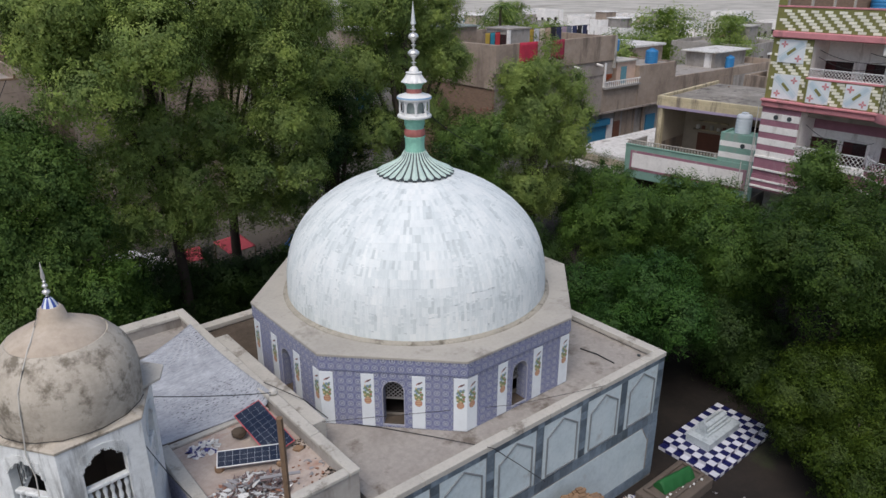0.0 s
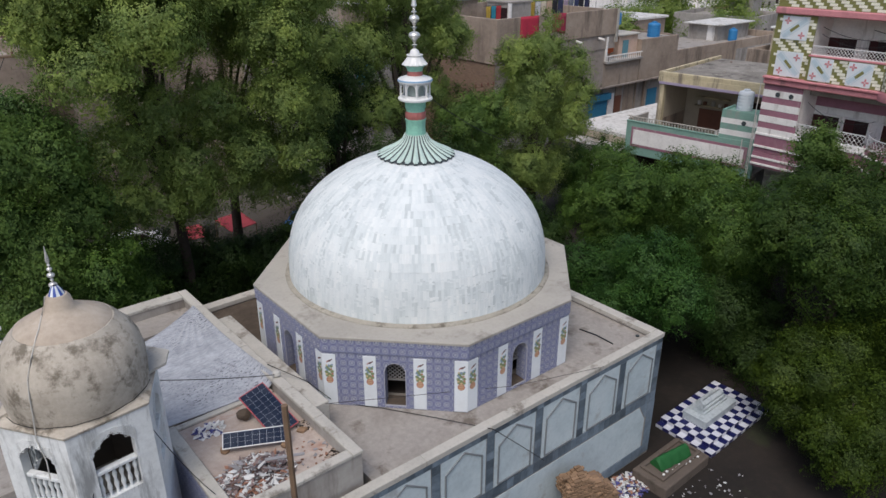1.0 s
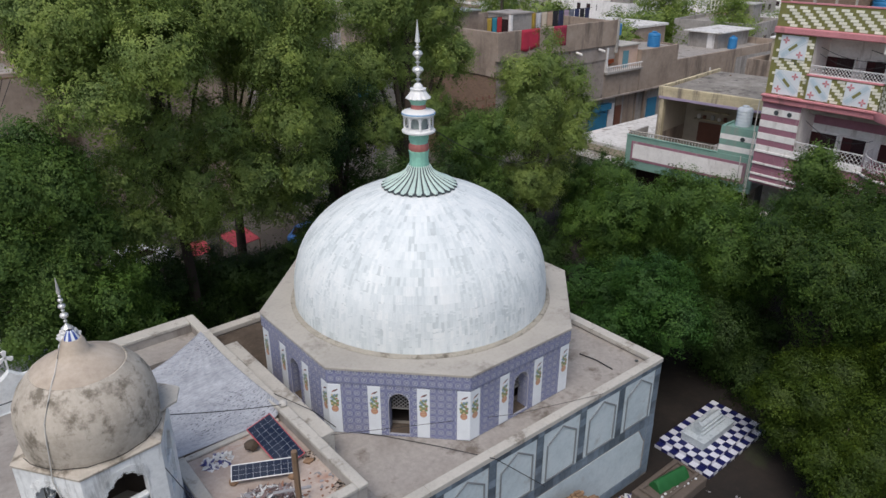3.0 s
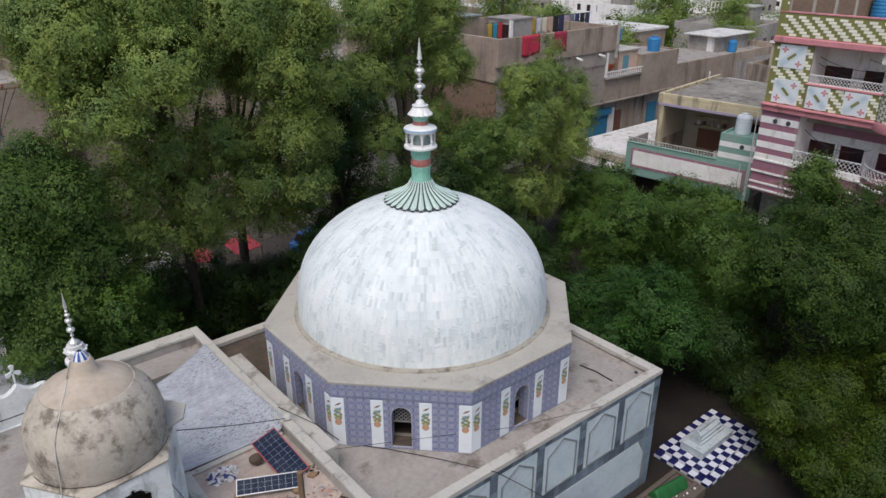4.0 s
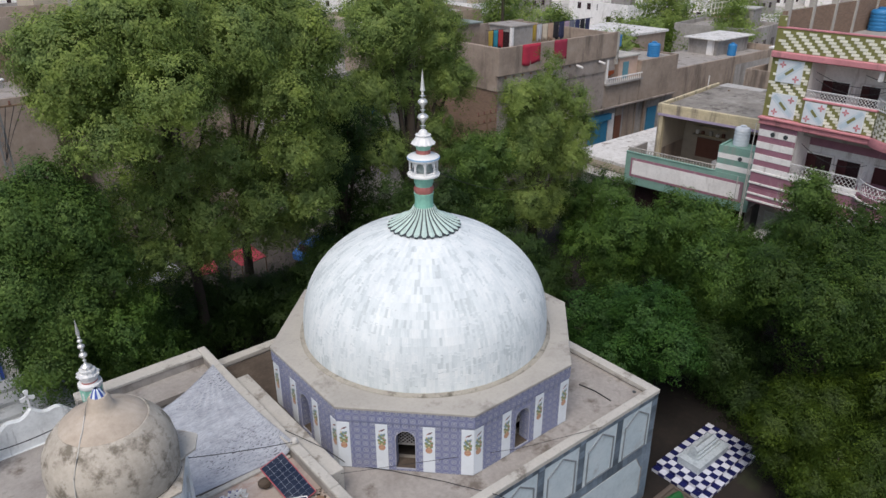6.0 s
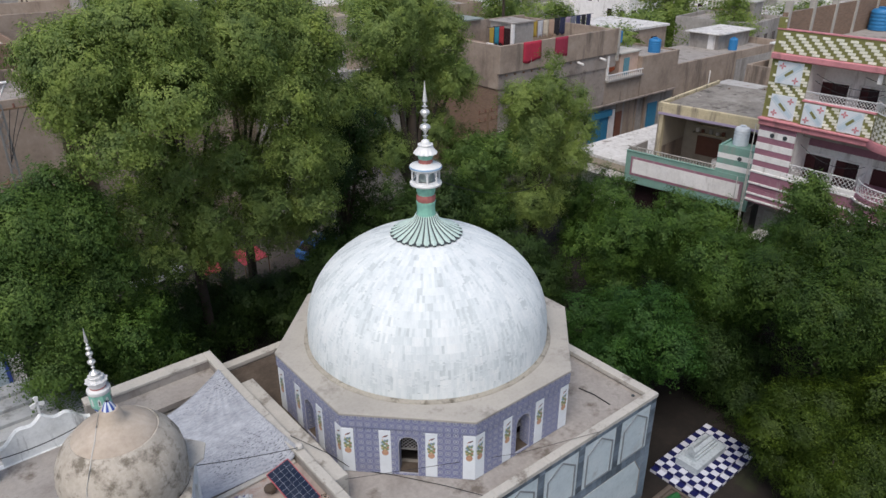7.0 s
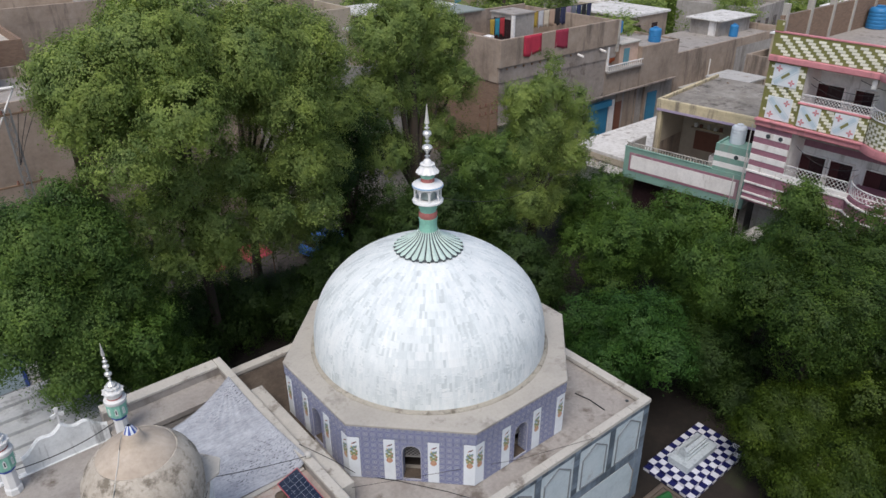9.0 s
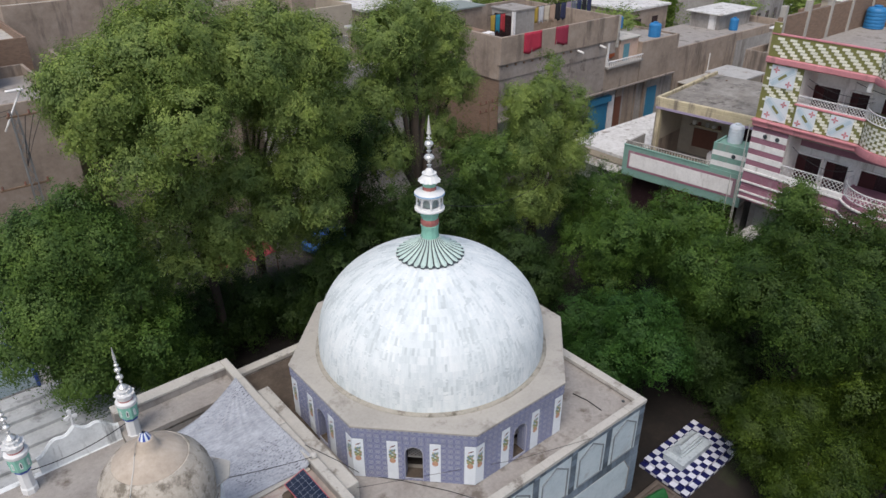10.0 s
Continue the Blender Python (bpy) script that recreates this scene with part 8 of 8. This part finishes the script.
def tree(x, y, base, top, rad, mt, seed, label, count=30000, size=0.26, low=None, lobes=9, squash=1.0, boughs=(), girth=1.0):
    """A tapered trunk that forks into limbs, and a crown of uneven lobes between low and top, or of the boughs (x, y, z, radius) given."""
    rng = random.Random(seed)
    th = thing("tree", label, "tree", x, y, base)
    h = top - base
    low = h * 0.32 if low is None else low - base
    mid = (low + h) / 2
    half = (h - low) / 2
    ls = [(0, 0, mid, rad * 0.48, rad * 0.48, half * 0.72)]
    if boughs:
        ls = [(bx - x, by - y, bz - base, br - 0.52, br - 0.52, br - 0.55) for bx, by, bz, br in boughs]
    for i in range(0 if boughs else lobes):
        a = 6.283 * (i + rng.uniform(-0.3, 0.3)) / lobes * 1.618 * 2
        f = rng.uniform(0.42, 0.92)
        q = rng.uniform(-0.9, 0.8)
        rr = rad * f * math.sqrt(max(0.15, 1 - 0.75 * q * q))
        s = rad * rng.uniform(0.26, 0.46)
        ls.append((rr * math.cos(a), rr * math.sin(a) * squash, mid + q * half * 0.85, s, s, min(s * 1.15, half * 0.6)))
    g = Geo()
    lean = (rng.uniform(-0.3, 0.3), rng.uniform(-0.3, 0.3))
    tr = max(0.09, 0.028 * h) * girth
    fork = low + 0.12 * (h - low)
    g.tube([(0, 0, -0.3), (lean[0] * 0.3, lean[1] * 0.3, fork * 0.5), (lean[0], lean[1], fork), (lean[0] * 1.3, lean[1] * 1.3, mid), (lean[0], lean[1], mid + half * 0.6)], tr * 1.15, 9, 0, None, tr * 0.2)
    trunk = part("trunk", g, BARK, th)
    for l in (ls if boughs else ls[1:]):
        g = Geo()
        z0 = fork * rng.uniform(0.8, 1.05)
        pm = (l[0] * 0.45 + lean[0] * 0.5, l[1] * 0.45 + lean[1] * 0.5, z0 + (l[2] - z0) * 0.6)
        g.tube([(lean[0], lean[1], z0), pm, (l[0] * 0.85, l[1] * 0.85, l[2])], tr * 0.42, 6, 0, None, tr * 0.08)
        part("limb", g, BARK, th)
    cr = part("crown", leaf_mesh("crown", ls, int(count * 2.3), size * 0.55, mt, seed), None, th)
    cr["kind"] = "stuff"
    return th


NEEM = "tall neem tree with a dense drooping green crown"
tree(10.4, 31.4, 0.1, 19.6, 5.9, LEAF_A, 1, NEEM, 165000, 0.185, 6.5, girth=0.48,
     boughs=((8.6, 28.8, 17.0, 2.2), (6.1, 28.4, 16.2, 1.9), (5.5, 28.5, 15.0, 1.3), (5.1, 28.5, 16.6, 1.2), (9.0, 27.5, 14.8, 2.0), (6.8, 28.0, 13.3, 1.8),
             (12.5, 28.8, 16.3, 2.1), (10.6, 30.0, 17.3, 2.2), (9.2, 29.9, 11.2, 1.6), (7.3, 29.2, 9.8, 1.5), (11.7, 29.6, 11.2, 1.6), (10.4, 29.4, 8.8, 1.4),
             (7.6, 31.2, 15.2, 2.8), (10.4, 31.4, 14.6, 2.3), (9.0, 30.4, 18.0, 1.5),
             (7.3, 29.2, 7.9, 1.35), (8.9, 29.4, 7.5, 1.3), (10.5, 29.6, 7.4, 1.3), (12.2, 29.8, 7.6, 1.25), (8.2, 31.2, 6.6, 1.2), (11.0, 31.4, 6.3, 1.2), (9.6, 32.0, 9.2, 1.5), (12.4, 31.8, 9.4, 1.4)))
tree(14.3, 34.6, 0.1, 19.4, 5.2, LEAF_A, 2, NEEM, 112000, 0.185, 6.5, girth=0.5,
     boughs=((15.6, 29.6, 16.0, 2.1), (16.9, 29.6, 13.1, 1.6), (14.6, 28.7, 11.2, 1.7), (14.0, 29.6, 16.9, 2.0), (14.2, 28.4, 13.9, 1.7), (16.4, 30.0, 10.4, 1.6),
             (15.0, 31.6, 14.0, 2.4), (13.2, 29.0, 8.9, 1.3), (17.3, 29.8, 15.3, 1.2), (15.4, 28.8, 8.6, 1.4), (14.0, 30.2, 7.0, 1.2), (15.9, 30.6, 6.6, 1.2), (14.6, 31.8, 8.8, 1.4)))
tree(3.6, 27.8, 0.1, 12.6, 3.5, LEAF_B, 3, "leafy tree spreading behind the entrance roof", 76000, 0.20, 3.0,
     boughs=((2.9, 28.0, 10.9, 1.8), (4.6, 28.2, 10.4, 1.7), (2.2, 27.3, 8.6, 1.7), (3.8, 27.3, 7.2, 1.6), (2.9, 27.0, 5.4, 1.4), (1.1, 27.3, 7.2, 1.2), (5.2, 28.2, 8.2, 1.5), (4.4, 28.6, 12.0, 1.0), (1.6, 27.8, 10.0, 1.1)))
tree(23.2, 30.8, 0.4, 18.4, 4.0, LEAF_A, 5, "tall green tree behind the dome", 84000, 0.185, 5.0,
     boughs=((21.6, 31.2, 15.6, 2.0), (25.2, 31.4, 15.2, 2.0), (23.4, 31.2, 16.6, 1.6), (20.9, 31.4, 12.6, 1.6), (26.0, 31.2, 12.7, 1.7), (27.3, 31.4, 12.8, 0.9), (23.6, 32.2, 12.6, 1.9), (25.2, 31.8, 9.8, 1.6), (21.2, 31.0, 9.4, 1.6)))
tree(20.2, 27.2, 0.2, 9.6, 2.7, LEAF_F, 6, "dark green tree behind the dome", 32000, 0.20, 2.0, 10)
tree(30.0, 27.6, 0.6, 14.4, 2.6, LEAF_A, 7, "slim green tree before the brown house", 62000, 0.18, 3.5,
     boughs=((31.7, 28.4, 13.3, 0.8), (31.4, 28.2, 11.7, 1.3), (28.8, 27.8, 11.6, 1.4), (30.0, 27.8, 9.8, 1.8), (28.3, 27.4, 8.5, 1.4), (32.7, 27.3, 11.0, 1.15), (33.0, 27.0, 9.4, 1.2), (32.2, 27.0, 7.8, 1.4), (31.0, 27.8, 7.5, 1.3), (32.0, 27.4, 5.5, 1.0), (28.9, 27.2, 5.6, 1.6), (30.6, 27.6, 4.5, 1.4)))
tree(25.6, 24.4, 0.3, 5.8, 2.6, LEAF_F, 8, "dark green tree at the edge of the grove", 26000, 0.19, 1.0, 9)
tree(30.0, 20.6, 0.6, 7.3, 2.7, LEAF_E, 9, "low spreading green tree", 46000, 0.19, 2.2, 12)
tree(33.4, 18.8, 0.8, 6.9, 2.0, LEAF_E, 22, "low spreading green tree before the houses", 28000, 0.19, 2.4, 9)
tree(23.5, 15.5, 0.1, 6.6, 2.9, LEAF_G, 10, "low bright green tree beside the hall", 56000, 0.17, 0.9, 13)
tree(33.0, 13.8, 0.8, 6.7, 2.4, LEAF_E, 11, "spreading green tree before the pink house", 40000, 0.19, 4.0, 10)
tree(30.6, 15.4, 0.2, 7.2, 2.4, LEAF_E, 12, "low green tree in the grove", 38000, 0.18, 1.6, 11)
tree(34.6, 13.3, 1.0, 10.3, 0.8, LEAF_B, 13, "slim young tree before the pink house", 15000, 0.20, 4.0, 7)
tree(34.8, 27.2, 0.8, 5.8, 2.3, LEAF_E, 30, "low green tree before the shop", 28000, 0.19, 1.2, 9)
tree(32.4, 10.2, 0.5, 8.8, 3.1, LEAF_D, 14, "olive-green tree in the grove", 44000, 0.19, 4.0, 12)
tree(28.3, 9.2, 0.2, 8.7, 2.9, LEAF_D, 23, "olive-green tree beyond the graves", 52000, 0.19, 5.0, 11)
tree(25.10, 8.05, 0.1, 4.9, 2.4, LEAF_C, 15, "yellow-green low tree beside the graves", 48000, 0.155, 0.9,
     boughs=((24.15, 8.95, 2.7, 1.15), (25.40, 8.75, 3.4, 1.15), (24.70, 7.75, 2.9, 1.3), (24.10, 8.35, 1.5, 1.1), (26.10, 7.75, 3.5, 1.25), (25.40, 7.05, 2.4, 1.3)))
tree(23.40, 6.20, 0.1, 4.1, 2.3, LEAF_C, 16, "yellow-green low tree beside the graves", 40000, 0.155, 0.4,
     boughs=((22.80, 6.50, 2.0, 1.15), (23.90, 6.20, 2.6, 1.2), (22.40, 5.60, 1.7, 1.1), (23.40, 5.10, 2.6, 1.3), (24.80, 5.50, 3.0, 1.3), (24.00, 6.90, 1.3, 1.0)))
tree(29.0, 4.6, 0.3, 6.4, 3.0, LEAF_C, 17, "yellow-green tree in the grove", 36000, 0.19, 0.8, 10)
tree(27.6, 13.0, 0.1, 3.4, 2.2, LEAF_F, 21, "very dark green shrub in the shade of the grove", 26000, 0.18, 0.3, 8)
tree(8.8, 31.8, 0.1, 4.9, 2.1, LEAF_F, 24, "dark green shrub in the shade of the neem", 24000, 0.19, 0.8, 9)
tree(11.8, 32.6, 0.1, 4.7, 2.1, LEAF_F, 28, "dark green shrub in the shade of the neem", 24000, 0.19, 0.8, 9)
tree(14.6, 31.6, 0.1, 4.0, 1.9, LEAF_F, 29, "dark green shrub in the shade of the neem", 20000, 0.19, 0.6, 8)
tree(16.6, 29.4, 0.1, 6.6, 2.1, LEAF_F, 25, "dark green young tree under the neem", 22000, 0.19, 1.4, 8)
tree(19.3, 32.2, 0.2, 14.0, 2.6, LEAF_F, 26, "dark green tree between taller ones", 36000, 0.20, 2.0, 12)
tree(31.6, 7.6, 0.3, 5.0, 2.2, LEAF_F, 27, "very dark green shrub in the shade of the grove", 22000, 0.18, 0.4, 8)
tree(5.7, 27.4, 0.1, 7.6, 1.6, LEAF_E, 18, "green young tree under the neem", 24000, 0.19, 1.2, 9)
tree(26.4, 28.6, 0.5, 10.4, 2.3, LEAF_B, 20, "dark green tree before the brown house", 34000, 0.20, 2.5, 10)


def far_trees():
    rng = random.Random(77)
    base = None
    spots = [(62, 47.5, 9.5, 3.2), (70, 62, 10, 4), (80, 56, 9, 4), (96, 52, 10, 3.5), (58, 66, 9, 4), (48, 70, 11, 4), (100, 66, 11, 5), (88, 48, 8, 2.6), (110, 60, 10, 5), (76, 76, 11, 5), (60, 90, 11, 5)]
    for k in range(12):
        a = radians(8 + 84 * rng.random())
        d = 110 + 260 * rng.random()
        spots.append((d * math.cos(a), d * math.sin(a), rng.uniform(7, 12), rng.uniform(3.5, 6)))
    for i, (x, y, h, r) in enumerate(spots):
        zb = ground_height(x, y)
        if base is None:
            base = tree(x, y, zb, zb + h, r, LEAF_A, 60, "distant green tree among the houses", 4400, 0.5, zb + 1.5, 9)
            base["group"] = "distant trees"
            h0, r0 = h, r
        else:
            s = h / h0
            c = copy_thing(base, pose(x, y, zb, 0, 0, 360 * rng.random()))
            c.scale = (r / r0, r / r0, s)


far_trees()


def palm(x, y, top):
    """A date palm: a ringed trunk and a tuft of arching fronds, each with leaflets."""
    zb = ground_height(x, y)
    th = thing("palm_tree", "distant date palm with drooping grey-green fronds", "tree", x, y, zb)
    h = top - zb
    g = Geo()
    g.tube([(0, 0, -0.3), (0.1, 0.05, h * 0.4), (0.15, 0.0, h * 0.75), (0.1, 0.0, h)], 0.26, 8, 0, None, 0.2)
    part("trunk", g, BARK, th)
    rng = random.Random(9)
    for k in range(22):
        a, up, ln = 2.4 * k, rng.uniform(-0.3, 1.1), rng.uniform(2.2, 3.0)
        d = Vector((math.cos(a), math.sin(a), 0))
        pts = [Vector((0.1, 0, h)) + d * ln * t + Vector((0, 0, 1)) * (up * ln * t - 1.15 * ln * t * t) for t in (0, 0.25, 0.5, 0.75, 1.0)]
        g = Geo()
        g.tube([tuple(q) for q in pts], 0.03, 4)
        side = Vector((-d.y, d.x, 0))
        for i in range(16):
            t = 0.12 + 0.86 * i / 16
            j = min(3, int(t * 4))
            q = pts[j].lerp(pts[j + 1], t * 4 - j)
            for sg in (-1, 1):
                tip = q + side * sg * 0.5 * (1 - 0.5 * t) + d * 0.25 + Vector((0, 0, -0.18))
                g.add([tuple(q), tuple(q + d * 0.09), tuple(tip)], [(0, 1, 2)])
        part("frond", g, LEAF_B, th)


palm(70.1, 71.6, 13.0)
